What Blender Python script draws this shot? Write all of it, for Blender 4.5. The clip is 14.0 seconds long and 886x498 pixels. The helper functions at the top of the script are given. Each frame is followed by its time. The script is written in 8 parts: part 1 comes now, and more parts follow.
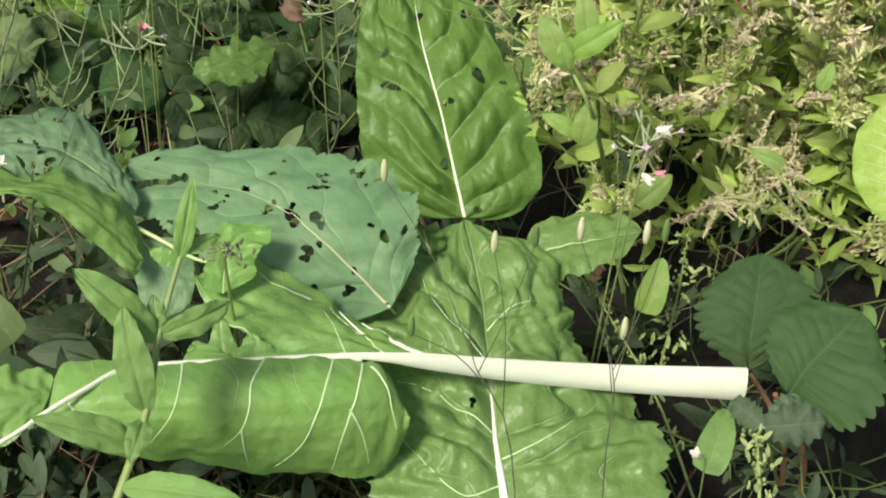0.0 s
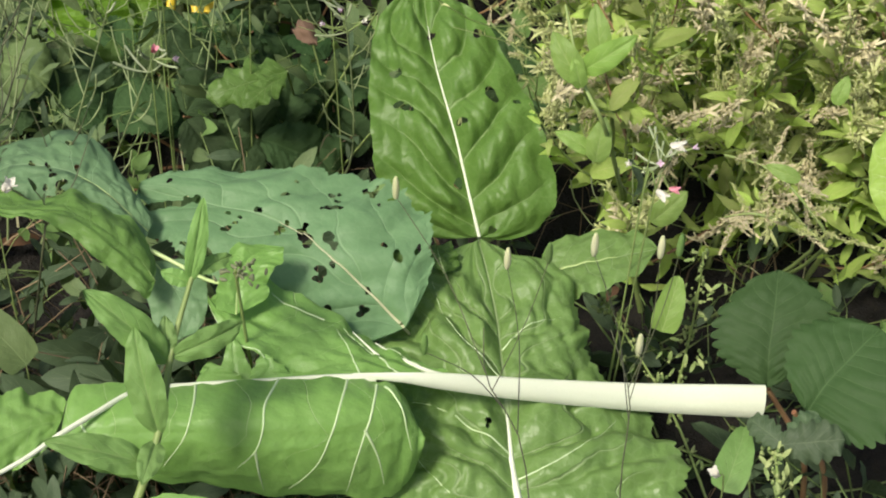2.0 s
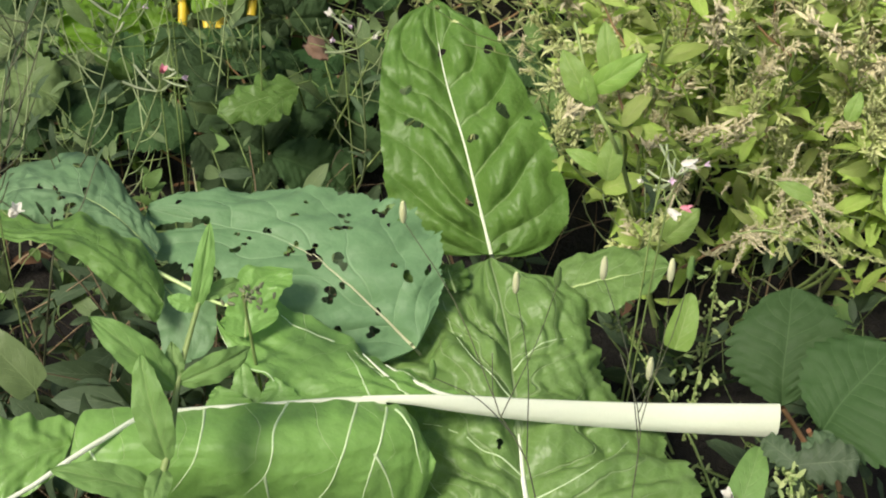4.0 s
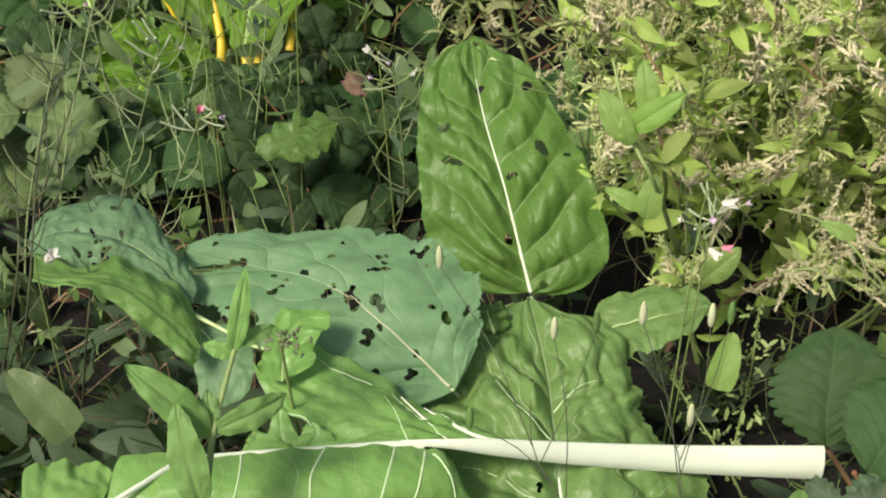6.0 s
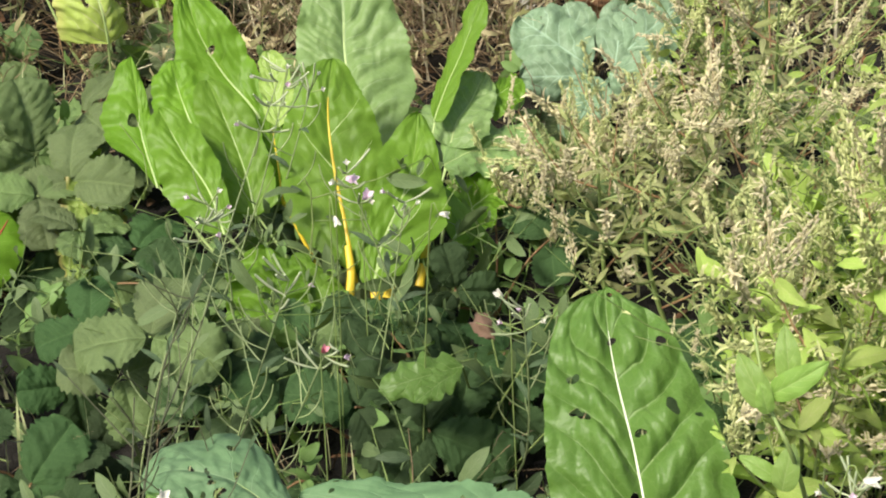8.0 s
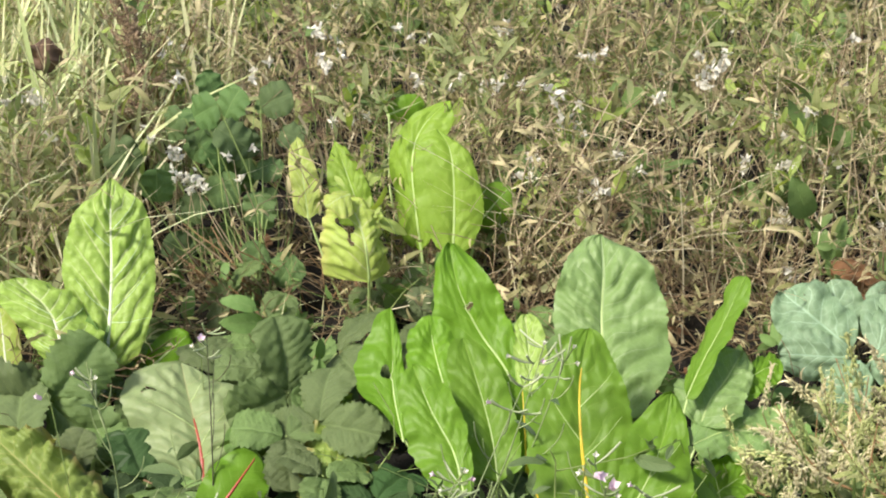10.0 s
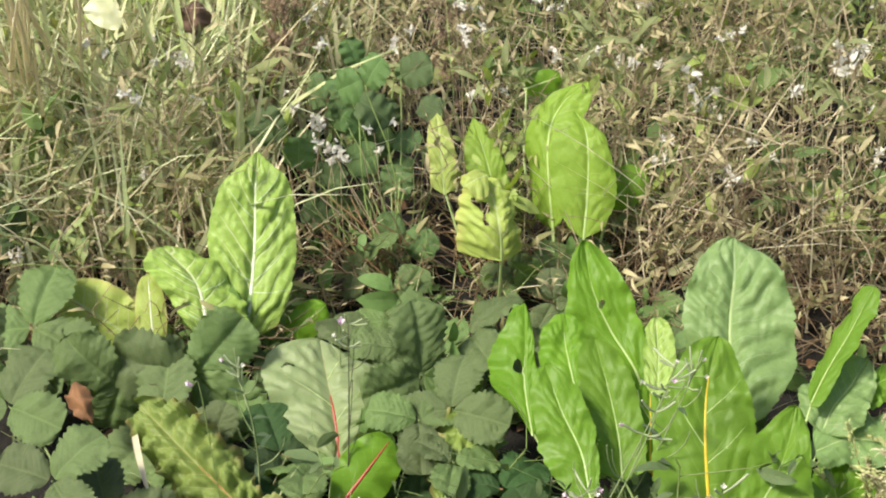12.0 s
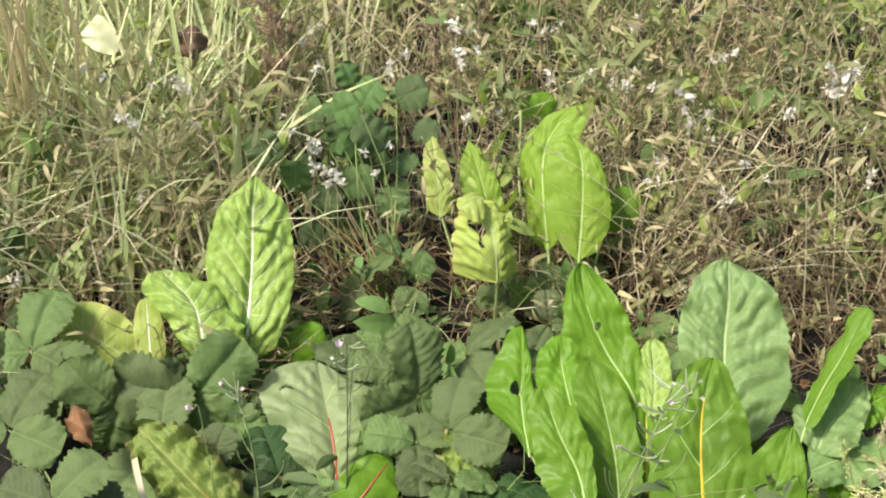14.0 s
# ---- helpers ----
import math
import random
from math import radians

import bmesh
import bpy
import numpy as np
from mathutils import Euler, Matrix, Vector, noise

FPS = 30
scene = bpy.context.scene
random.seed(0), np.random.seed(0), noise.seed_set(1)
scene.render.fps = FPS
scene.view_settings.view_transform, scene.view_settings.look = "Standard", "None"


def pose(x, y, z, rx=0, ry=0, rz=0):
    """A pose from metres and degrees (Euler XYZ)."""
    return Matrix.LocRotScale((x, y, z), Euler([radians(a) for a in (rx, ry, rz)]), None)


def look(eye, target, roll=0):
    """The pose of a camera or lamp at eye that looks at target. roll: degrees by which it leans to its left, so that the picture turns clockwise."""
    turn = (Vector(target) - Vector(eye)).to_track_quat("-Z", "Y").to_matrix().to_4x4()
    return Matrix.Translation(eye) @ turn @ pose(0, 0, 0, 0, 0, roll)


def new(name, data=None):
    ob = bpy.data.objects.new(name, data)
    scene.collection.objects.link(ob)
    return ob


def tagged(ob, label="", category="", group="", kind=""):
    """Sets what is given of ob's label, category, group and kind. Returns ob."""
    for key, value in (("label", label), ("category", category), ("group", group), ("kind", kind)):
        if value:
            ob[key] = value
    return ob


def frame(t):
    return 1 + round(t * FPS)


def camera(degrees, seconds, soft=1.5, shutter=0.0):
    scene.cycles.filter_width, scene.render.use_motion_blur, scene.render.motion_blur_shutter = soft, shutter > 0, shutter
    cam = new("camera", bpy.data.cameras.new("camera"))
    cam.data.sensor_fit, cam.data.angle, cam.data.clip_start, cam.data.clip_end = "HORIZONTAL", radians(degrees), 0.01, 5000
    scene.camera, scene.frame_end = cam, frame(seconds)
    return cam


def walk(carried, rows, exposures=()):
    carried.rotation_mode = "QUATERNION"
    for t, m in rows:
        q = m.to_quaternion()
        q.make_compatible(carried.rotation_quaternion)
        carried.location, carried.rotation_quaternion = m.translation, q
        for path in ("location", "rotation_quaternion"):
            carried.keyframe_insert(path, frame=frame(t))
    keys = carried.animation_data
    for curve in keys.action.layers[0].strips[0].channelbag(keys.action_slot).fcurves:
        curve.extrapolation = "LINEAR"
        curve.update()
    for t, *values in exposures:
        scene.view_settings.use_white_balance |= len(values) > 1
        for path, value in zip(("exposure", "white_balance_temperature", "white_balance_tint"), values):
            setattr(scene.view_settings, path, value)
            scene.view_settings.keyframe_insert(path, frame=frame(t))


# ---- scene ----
cam = camera(29.00, 14.0, soft=2.0)
PATH = [
    (0, (-0.012, -0.009, 1.208), (0.030, 1.456, -0.153), 2.62),
    (0.5, (-0.010, -0.007, 1.205), (0.025, 1.463, -0.151), 2.31),
    (1, (-0.009, -0.008, 1.201), (0.020, 1.470, -0.147), 1.97),
    (1.5, (-0.009, -0.010, 1.198), (0.016, 1.475, -0.142), 1.76),
    (2, (-0.007, -0.007, 1.198), (0.011, 1.479, -0.140), 1.43),
    (2.5, (-0.003, -0.006, 1.197), (0.005, 1.483, -0.138), 1.03),
    (3, (0.000, 0.000, 1.200), (-0.000, 1.486, -0.138), 0.65),
    (5.5, (0.004, 0.022, 1.206), (-0.031, 1.513, -0.126), -0.58),
    (6, (0.006, 0.028, 1.208), (-0.053, 1.530, -0.112), -1.24),
    (6.5, (0.004, 0.031, 1.206), (-0.081, 1.563, -0.077), -1.33),
    (7, (0.003, 0.048, 1.206), (-0.114, 1.616, -0.030), -1.35),
    (7.5, (0.002, 0.060, 1.212), (-0.156, 1.667, 0.032), -1.34),
    (8, (0.000, 0.074, 1.204), (-0.210, 1.721, 0.089), -1.26),
    (8.5, (0.002, 0.093, 1.189), (-0.279, 1.768, 0.134), -1.37),
    (9, (0.005, 0.121, 1.182), (-0.362, 1.812, 0.179), -1.54),
    (9.2, (0.002, 0.127, 1.190), (-0.393, 1.823, 0.206), -1.35),
    (10.25, (-0.032, 0.130, 1.309), (-0.569, 1.827, 0.398), -0.62),
    (11.3, (-0.065, 0.133, 1.429), (-0.682, 1.788, 0.491), 0.11),
    (11.5, (-0.064, 0.136, 1.431), (-0.681, 1.777, 0.469), -0.10),
    (12, (-0.056, 0.130, 1.418), (-0.662, 1.732, 0.386), -0.33),
    (12.5, (-0.048, 0.127, 1.423), (-0.651, 1.706, 0.354), -0.73),
    (13, (-0.051, 0.126, 1.424), (-0.653, 1.715, 0.368), -0.71),
    (13.5, (-0.052, 0.122, 1.426), (-0.655, 1.725, 0.392), -0.58),
    (14, (-0.059, 0.117, 1.433), (-0.659, 1.733, 0.418), -0.35),
]

walk(cam, [(t, look(eye, target, roll)) for t, eye, target, roll in PATH], [(0.0, 0.50), (1.0, 0.42), (3.0, 0.43), (5.5, 0.43), (6.5, 0.45), (7.5, 0.66), (9.0, 0.82), (11.5, 0.80), (12.5, 0.74), (14.0, 0.78)])

# ---- daylight: thin overcast ----

world = bpy.data.worlds.new("sky")
scene.world = world
world.use_nodes = True
sky = world.node_tree.nodes.new("ShaderNodeTexSky")
sky.sky_type, sky.sun_disc = "NISHITA", False
sky.sun_elevation, sky.sun_rotation = radians(52), radians(215)
sky.dust_density, sky.air_density = 4.0, 1.0
back = world.node_tree.nodes["Background"]
back.inputs["Strength"].default_value = 0.085
world.node_tree.links.new(sky.outputs[0], back.inputs[0])
sun = bpy.data.lights.new("sun", "SUN")
sun.energy, sun.angle, sun.color = 3.0, radians(11), (1.0, 0.93, 0.80)
new("sun", sun).matrix_world = look((-2.0, -2.4, 4.2), (0, 0, 0))


# ---- materials ----
class Nodes:
    """Short hand for building a node tree."""

    def __init__(self, name):
        self.m = bpy.data.materials.new(name)
        self.m.use_nodes = True
        self.t = self.m.node_tree
        self.t.nodes.clear()

    def add(self, kind, ins=(), **props):
        n = self.t.nodes.new(kind)
        for k, v in props.items():
            if k == "op":
                n.operation = v
            elif k == "blend":
                n.blend_type = v
            elif k == "dtype":
                n.data_type = v
        for k, v in dict(ins).items():
            if isinstance(v, bpy.types.NodeSocket):
                self.t.links.new(v, n.inputs[k])
            else:
                n.inputs[k].default_value = v
        return n

    def math(self, op, a, b=0.0, c=0.0):
        return self.add("ShaderNodeMath", {0: a, 1: b, 2: c}, op=op).outputs[0]

    def mix(self, fac, a, b, blend="MIX"):
        n = self.add("ShaderNodeMix", {0: fac, 6: a, 7: b}, dtype="RGBA", blend=blend)
        return n.outputs[2]

    def noise(self, scale, detail=3.0, coords=None, rough=0.5):
        n = self.add("ShaderNodeTexNoise", {"Scale": scale, "Detail": detail, "Roughness": rough})
        if coords is not None:
            self.t.links.new(coords, n.inputs["Vector"])
        return n.outputs["Fac"]

    def smooth(self, x, lo, hi, a=0.0, b=1.0):
        n = self.add("ShaderNodeMapRange", {0: x, 1: lo, 2: hi, 3: a, 4: b})
        n.interpolation_type = "SMOOTHSTEP"
        return n.outputs[0]

    def out(self, shader):
        self.add("ShaderNodeOutputMaterial", {"Surface": shader})
        return self.m


def rgb(c):
    return (*c, 1.0)


def waxy(c, bloom=0.05):
    """The colour under a leaf's thin greyish bloom of wax."""
    grey = sum(c) / 3
    return [v * (1 - bloom) + (grey + 0.012) * bloom * w for v, w in zip(c, (1.3, 1.0, 1.25))]


def leaf_material(name, base, dark, vein, n=8, k=2.4, rib=0.03, line=0.10, gloss=0.42, through_leaf=0.28, relief=0.35, blotch=0.32, glow=None, vary=0.35, edge=None, cells=85.0, pucker=0.5, spec=0.4, stray=0.16, net=0.0):
    """A leaf: two greens in blotches, a midrib and side veins along the blade's own length, fine puckering, some light let through."""
    base, dark, vein = waxy(base), waxy(dark), waxy(vein)
    g = Nodes(name)
    uv = g.add("ShaderNodeTexCoord")
    sep = g.add("ShaderNodeSeparateXYZ", {0: uv.outputs["UV"]})
    info = g.add("ShaderNodeObjectInfo").outputs["Random"]
    obj = uv.outputs["Object"]
    u = g.math("ABSOLUTE", g.math("SUBTRACT", g.math("MULTIPLY", sep.outputs[0], 2.0), 1.0))
    v = sep.outputs[1]
    wob = g.math("MULTIPLY", g.math("SUBTRACT", g.noise(60.0, 2.0, obj), 0.5), stray)
    s = g.math("ADD", g.math("SUBTRACT", g.math("MULTIPLY", v, float(n)), g.math("MULTIPLY", g.math("POWER", u, 0.85), k)), wob)
    d = g.math("ABSOLUTE", g.math("SUBTRACT", g.math("FRACT", s), 0.5))
    width = g.math("MULTIPLY", g.math("SUBTRACT", 1.15, u), line)
    side = g.smooth(g.math("DIVIDE", g.math("SUBTRACT", 0.5, d), width), 0.25, 1.0, 1.0, 0.0)
    side = g.math("MULTIPLY", side, g.smooth(u, 0.55, 1.0, 0.75, 0.05))
    mid = g.smooth(u, rib * 0.6, rib * 1.6, 1.0, 0.0)
    veins = g.math("MAXIMUM", side, mid)
    big = g.smooth(g.noise(26.0, 5.0, obj), 0.28, 0.75)
    fine = g.noise(240.0, 3.0, obj)
    col = g.mix(g.math("MULTIPLY", big, blotch), rgb(base), rgb(dark))
    col = g.mix(g.math("MULTIPLY", g.math("SUBTRACT", fine, 0.3), 0.45), col, rgb([c * 0.6 for c in base]))
    if edge:
        col = g.mix(g.smooth(g.math("ADD", u, g.math("MULTIPLY", g.noise(30.0, 3.0, obj), 0.5)), 0.95, 1.3, 0.0, 0.7), col, rgb(edge))
    if net:
        warp = g.add("ShaderNodeTexNoise", {"Vector": obj, "Scale": 55.0, "Detail": 2.0}).outputs["Color"]
        moved = g.add("ShaderNodeVectorMath", {0: g.mix(0.012, obj, warp)}).outputs[0]
        cell = g.add("ShaderNodeTexVoronoi", {"Vector": moved, "Scale": 75.0})
        cell.feature = "DISTANCE_TO_EDGE"
        lines = g.smooth(cell.outputs["Distance"], 0.0, 0.09, net, 0.0)
        col = g.mix(lines, col, rgb(vein))
    col = g.mix(g.math("MULTIPLY", veins, 0.8), col, rgb(vein))
    hue = g.add("ShaderNodeHueSaturation", {"Hue": g.math("ADD", 0.5 - 0.02 * vary, g.math("MULTIPLY", info, 0.04 * vary)), "Saturation": g.math("ADD", 1.0 - 0.2 * vary, g.math("MULTIPLY", info, 0.3 * vary)), "Value": g.math("ADD", 1.0 - 0.5 * vary, g.math("MULTIPLY", info, vary)), "Color": col}).outputs[0]
    vor = g.add("ShaderNodeTexVoronoi", {"Vector": obj, "Scale": cells})
    vor.feature = "SMOOTH_F1"
    puck = g.math("MULTIPLY", g.smooth(vor.outputs["Distance"], 0.0, 0.75, 1.0, 0.0), pucker)
    height = g.math("ADD", g.math("ADD", g.math("MULTIPLY", veins, -0.5), puck), g.math("ADD", g.math("MULTIPLY", g.noise(70.0, 3.0, obj), 0.9), g.math("MULTIPLY", fine, 0.25)))
    bump = g.add("ShaderNodeBump", {"Strength": relief, "Distance": 0.004, "Height": height}).outputs[0]
    rough = g.math("ADD", gloss - 0.1, g.math("MULTIPLY", g.noise(50.0, 2.0, obj), 0.25))
    p = g.add("ShaderNodeBsdfPrincipled", {"Base Color": hue, "Roughness": rough, "Normal": bump, "IOR": 1.4, "Specular IOR Level": spec})
    tl = g.add("ShaderNodeBsdfTranslucent", {"Color": g.mix(1.0, hue, rgb(glow or (1.0, 1.0, 0.35)), "MULTIPLY"), "Normal": bump})
    ms = g.add("ShaderNodeMixShader", {0: through_leaf, 1: p.outputs[0], 2: tl.outputs[0]})
    return g.out(ms.outputs[0])


def plain_material(name, a, b, scale=60.0, rough=0.55, relief=0.2, vary=0.3, streak=None, let_light=0.0):
    """A surface of two tones with grain; streak stretches the grain along z."""
    g = Nodes(name)
    tc = g.add("ShaderNodeTexCoord")
    obj = tc.outputs["Object"]
    if streak:
        obj = g.add("ShaderNodeMapping", {"Vector": obj, "Scale": streak}).outputs[0]
    info = g.add("ShaderNodeObjectInfo").outputs["Random"]
    isl = g.add("ShaderNodeNewGeometry").outputs["Random Per Island"]
    mixed = g.math("ADD", g.math("MULTIPLY", g.noise(scale, 4.0, obj), 0.55), g.math("MULTIPLY", isl, 0.5))
    col = g.mix(g.smooth(mixed, 0.25, 0.8), rgb(a), rgb(b))
    col = g.add("ShaderNodeHueSaturation", {"Value": g.math("ADD", 1.0 - vary / 2, g.math("MULTIPLY", info, vary)), "Color": col}).outputs[0]
    bump = g.add("ShaderNodeBump", {"Strength": relief, "Distance": 0.002, "Height": g.noise(scale * 4, 3.0, obj)}).outputs[0]
    p = g.add("ShaderNodeBsdfPrincipled", {"Base Color": col, "Roughness": rough, "Normal": bump})
    if not let_light:
        return g.out(p.outputs[0])
    tl = g.add("ShaderNodeBsdfTranslucent", {"Color": col, "Normal": bump})
    return g.out(g.add("ShaderNodeMixShader", {0: let_light, 1: p.outputs[0], 2: tl.outputs[0]}).outputs[0])


CHARD = leaf_material("chard_leaf", (0.128, 0.252, 0.044), (0.085, 0.185, 0.03), (0.29, 0.43, 0.16), n=6.5, k=2.0, line=0.04, rib=0.01, gloss=0.38, relief=0.6, pucker=0.25, spec=0.42, vary=0.1, net=0.10)
CHARD_DARK = leaf_material("dark_chard_leaf", (0.18, 0.315, 0.08), (0.105, 0.21, 0.042), (0.32, 0.44, 0.2), n=7, k=2.2, line=0.04, rib=0.015, gloss=0.33, relief=0.55, vary=0.1, net=0.16)
CUT = leaf_material("cut_chard_leaf", (0.24, 0.465, 0.105), (0.165, 0.375, 0.05), (0.44, 0.60, 0.27), n=7, k=0.6, line=0.012, rib=0.002, gloss=0.38, spec=0.6, relief=0.45, through_leaf=0.3, stray=0.05, vary=0.1, blotch=0.4, net=0.04)
LACE = leaf_material("bluish_leaf", (0.15, 0.285, 0.125), (0.11, 0.235, 0.085), (0.21, 0.35, 0.17), n=6, k=2.4, line=0.035, rib=0.015, gloss=0.5, through_leaf=0.15, vary=0.15, net=0.14)
UNDERSIDE = leaf_material("leaf_underside", (0.16, 0.31, 0.065), (0.11, 0.24, 0.04), (0.24, 0.38, 0.14), n=6, k=0.6, line=0.02, rib=0.002, gloss=0.45, through_leaf=0.25, relief=0.5, vary=0.1, net=0.12)
LIME = leaf_material("lime_chard_leaf", (0.165, 0.34, 0.018), (0.12, 0.275, 0.014), (0.27, 0.43, 0.07), n=8, k=2.6, line=0.03, rib=0.012, gloss=0.42, spec=0.38, through_leaf=0.35, relief=0.22, vary=0.15, net=0.08)
YELLOWGREEN = leaf_material("yellow_green_chard_leaf", (0.27, 0.43, 0.045), (0.20, 0.36, 0.03), (0.42, 0.55, 0.15), n=8, k=2.4, line=0.03, rib=0.012, gloss=0.42, spec=0.35, through_leaf=0.35, relief=0.3, vary=0.15, net=0.08)
PALE = leaf_material("pale_chard_leaf", (0.34, 0.52, 0.09), (0.31, 0.48, 0.08), (0.66, 0.74, 0.42), n=8, k=2.4, line=0.10, rib=0.03, gloss=0.42, through_leaf=0.3, vary=0.15, pucker=1.0, relief=0.5, net=0.12)
FADED = leaf_material("faded_leaf", (0.42, 0.55, 0.10), (0.34, 0.48, 0.07), (0.55, 0.58, 0.3), n=7, k=2.0, gloss=0.5, edge=(0.54, 0.52, 0.18), vary=0.15, net=0.15)
ROUND = leaf_material("grey_green_chard_leaf", (0.25, 0.41, 0.13), (0.165, 0.31, 0.065), (0.34, 0.49, 0.23), n=9, k=2.0, line=0.05, rib=0.03, gloss=0.4, vary=0.15, net=0.2)
REDCHARD = leaf_material("red_chard_leaf", (0.31, 0.41, 0.18), (0.22, 0.33, 0.10), (0.36, 0.40, 0.18), n=7, k=2.2, line=0.05, rib=0.015, gloss=0.42, vary=0.15, net=0.15)
CABBAGE = leaf_material("cabbage_leaf", (0.205, 0.325, 0.185), (0.145, 0.26, 0.13), (0.34, 0.5, 0.35), n=5, k=2.2, gloss=0.5, through_leaf=0.12, vary=0.15, net=0.25)
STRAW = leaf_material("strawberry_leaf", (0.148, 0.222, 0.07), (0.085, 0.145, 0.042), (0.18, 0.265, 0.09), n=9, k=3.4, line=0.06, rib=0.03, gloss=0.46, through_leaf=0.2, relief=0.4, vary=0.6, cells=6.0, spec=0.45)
MALLOW = leaf_material("mallow_leaf", (0.12, 0.205, 0.065), (0.075, 0.14, 0.042), (0.16, 0.25, 0.09), n=5, k=3.0, line=0.06, gloss=0.5, through_leaf=0.2, vary=0.5)
# the strawberry leaf again, shade among the plants put into darker greens
STRAW_SHADE_TINT = leaf_material("strawberry_leaf_shade_tint", (0.052, 0.10, 0.034), (0.028, 0.064, 0.02), (0.065, 0.118, 0.042), n=9, k=3.0, line=0.07, rib=0.03, gloss=0.5, through_leaf=0.18, relief=0.4, vary=0.6, cells=6.0, spec=0.14)
WEED = leaf_material("weed_leaf", (0.205, 0.375, 0.095), (0.145, 0.295, 0.065), (0.24, 0.38, 0.12), n=6, k=2.4, gloss=0.5, through_leaf=0.3)
SOFT = leaf_material("soft_green_leaf", (0.25, 0.41, 0.08), (0.18, 0.32, 0.055), (0.33, 0.46, 0.15), n=6, k=2.4, gloss=0.45, through_leaf=0.35, vary=0.3)
SPRAY = plain_material("pale_bud_spray", (0.34, 0.42, 0.22), (0.50, 0.56, 0.36), 60.0, 0.6, 0.1, 0.2, let_light=0.15)
STRAW_BIG = leaf_material("big_strawberry_leaf", (0.048, 0.105, 0.03), (0.030, 0.072, 0.02), (0.07, 0.135, 0.046), n=9, k=3.0, line=0.06, rib=0.012, gloss=0.55, through_leaf=0.15, relief=0.3, vary=0.2, spec=0.18, pucker=0.2)
BUSH = leaf_material("bush_leaf", (0.45, 0.61, 0.13), (0.31, 0.47, 0.085), (0.52, 0.6, 0.2), n=6, k=2.4, gloss=0.5, through_leaf=0.38, vary=0.5)
GREEN_WEED = leaf_material("green_weed_leaf", (0.34, 0.41, 0.16), (0.23, 0.30, 0.095), (0.40, 0.46, 0.22), n=6, k=2.4, gloss=0.55, through_leaf=0.3, vary=0.4)
UNDERGROWTH = leaf_material("undergrowth_leaf", (0.15, 0.23, 0.085), (0.09, 0.15, 0.05), (0.20, 0.28, 0.12), n=6, k=2.4, gloss=0.55, through_leaf=0.25, vary=0.4)
OLIVE = leaf_material("olive_leaf", (0.37, 0.41, 0.16), (0.25, 0.30, 0.09), (0.48, 0.48, 0.25), n=6, k=2.4, gloss=0.6, through_leaf=0.3, vary=0.5)
SILVER = leaf_material("silvery_leaf", (0.085, 0.14, 0.065), (0.05, 0.09, 0.04), (0.13, 0.19, 0.10), n=6, k=2.4, gloss=0.55, vary=0.3)
WHITE_RIB = plain_material("white_stalk", (0.66, 0.73, 0.52), (0.80, 0.85, 0.68), 30.0, 0.4, 0.3, 0.1, (6, 90, 90))
PALE_VEIN = plain_material("pale_vein", (0.42, 0.58, 0.28), (0.58, 0.71, 0.42), 40.0, 0.42, 0.12, 0.15)
GREEN_RIB = plain_material("pale_green_stalk", (0.34, 0.48, 0.14), (0.46, 0.58, 0.25), 40.0, 0.4, 0.12, 0.15)
PINKISH_RIB = plain_material("pinkish_midrib", (0.40, 0.42, 0.24), (0.52, 0.50, 0.32), 40.0, 0.45, 0.12, 0.15)
BLUE_RIB = plain_material("bluish_midrib", (0.24, 0.38, 0.24), (0.32, 0.47, 0.32), 40.0, 0.45, 0.12, 0.15)
YELLOW_RIB = plain_material("yellow_stalk", (0.62, 0.42, 0.02), (0.72, 0.55, 0.05), 40.0, 0.38, 0.12, 0.2)
RED_RIB = plain_material("red_stalk", (0.30, 0.03, 0.025), (0.42, 0.07, 0.04), 40.0, 0.38, 0.12, 0.2)
STALK = plain_material("green_stalk", (0.16, 0.25, 0.06), (0.28, 0.36, 0.12), 50.0, 0.55, 0.2, 0.4)
DARK_STALK = plain_material("dark_stalk", (0.05, 0.055, 0.03), (0.10, 0.11, 0.05), 60.0, 0.6, 0.2, 0.4)
RED_STALK = plain_material("reddish_stalk", (0.22, 0.10, 0.05), (0.30, 0.2, 0.09), 60.0, 0.6, 0.2, 0.4)
STRAW_DRY = plain_material("dry_grass", (0.60, 0.54, 0.34), (0.84, 0.78, 0.56), 20.0, 0.7, 0.2, 0.3, let_light=0.2)
PALE_STRAW = plain_material("pale_straw", (0.74, 0.66, 0.44), (0.92, 0.85, 0.64), 20.0, 0.6, 0.2, 0.2, let_light=0.3)
GRASS = plain_material("green_grass", (0.42, 0.50, 0.21), (0.72, 0.71, 0.43), 20.0, 0.6, 0.2, 0.3, let_light=0.25)
LIGHT_GRASS = plain_material("light_grass", (0.48, 0.58, 0.27), (0.76, 0.78, 0.52), 20.0, 0.55, 0.2, 0.3, let_light=0.3)
DRY_STALK = plain_material("dry_weed_stalk", (0.22, 0.145, 0.08), (0.72, 0.60, 0.40), 20.0, 0.8, 0.2, 0.3)
DEAD_STALK = plain_material("dead_stalk", (0.13, 0.085, 0.045), (0.32, 0.23, 0.13), 20.0, 0.8, 0.2, 0.3)
DRY_LEAF = plain_material("dry_weed_leaf", (0.21, 0.215, 0.075), (0.64, 0.56, 0.33), 30.0, 0.7, 0.2, 0.3, let_light=0.25)
BROWN = plain_material("brown_litter", (0.11, 0.06, 0.03), (0.28, 0.14, 0.06), 40.0, 0.8, 0.3, 0.3, let_light=0.1)
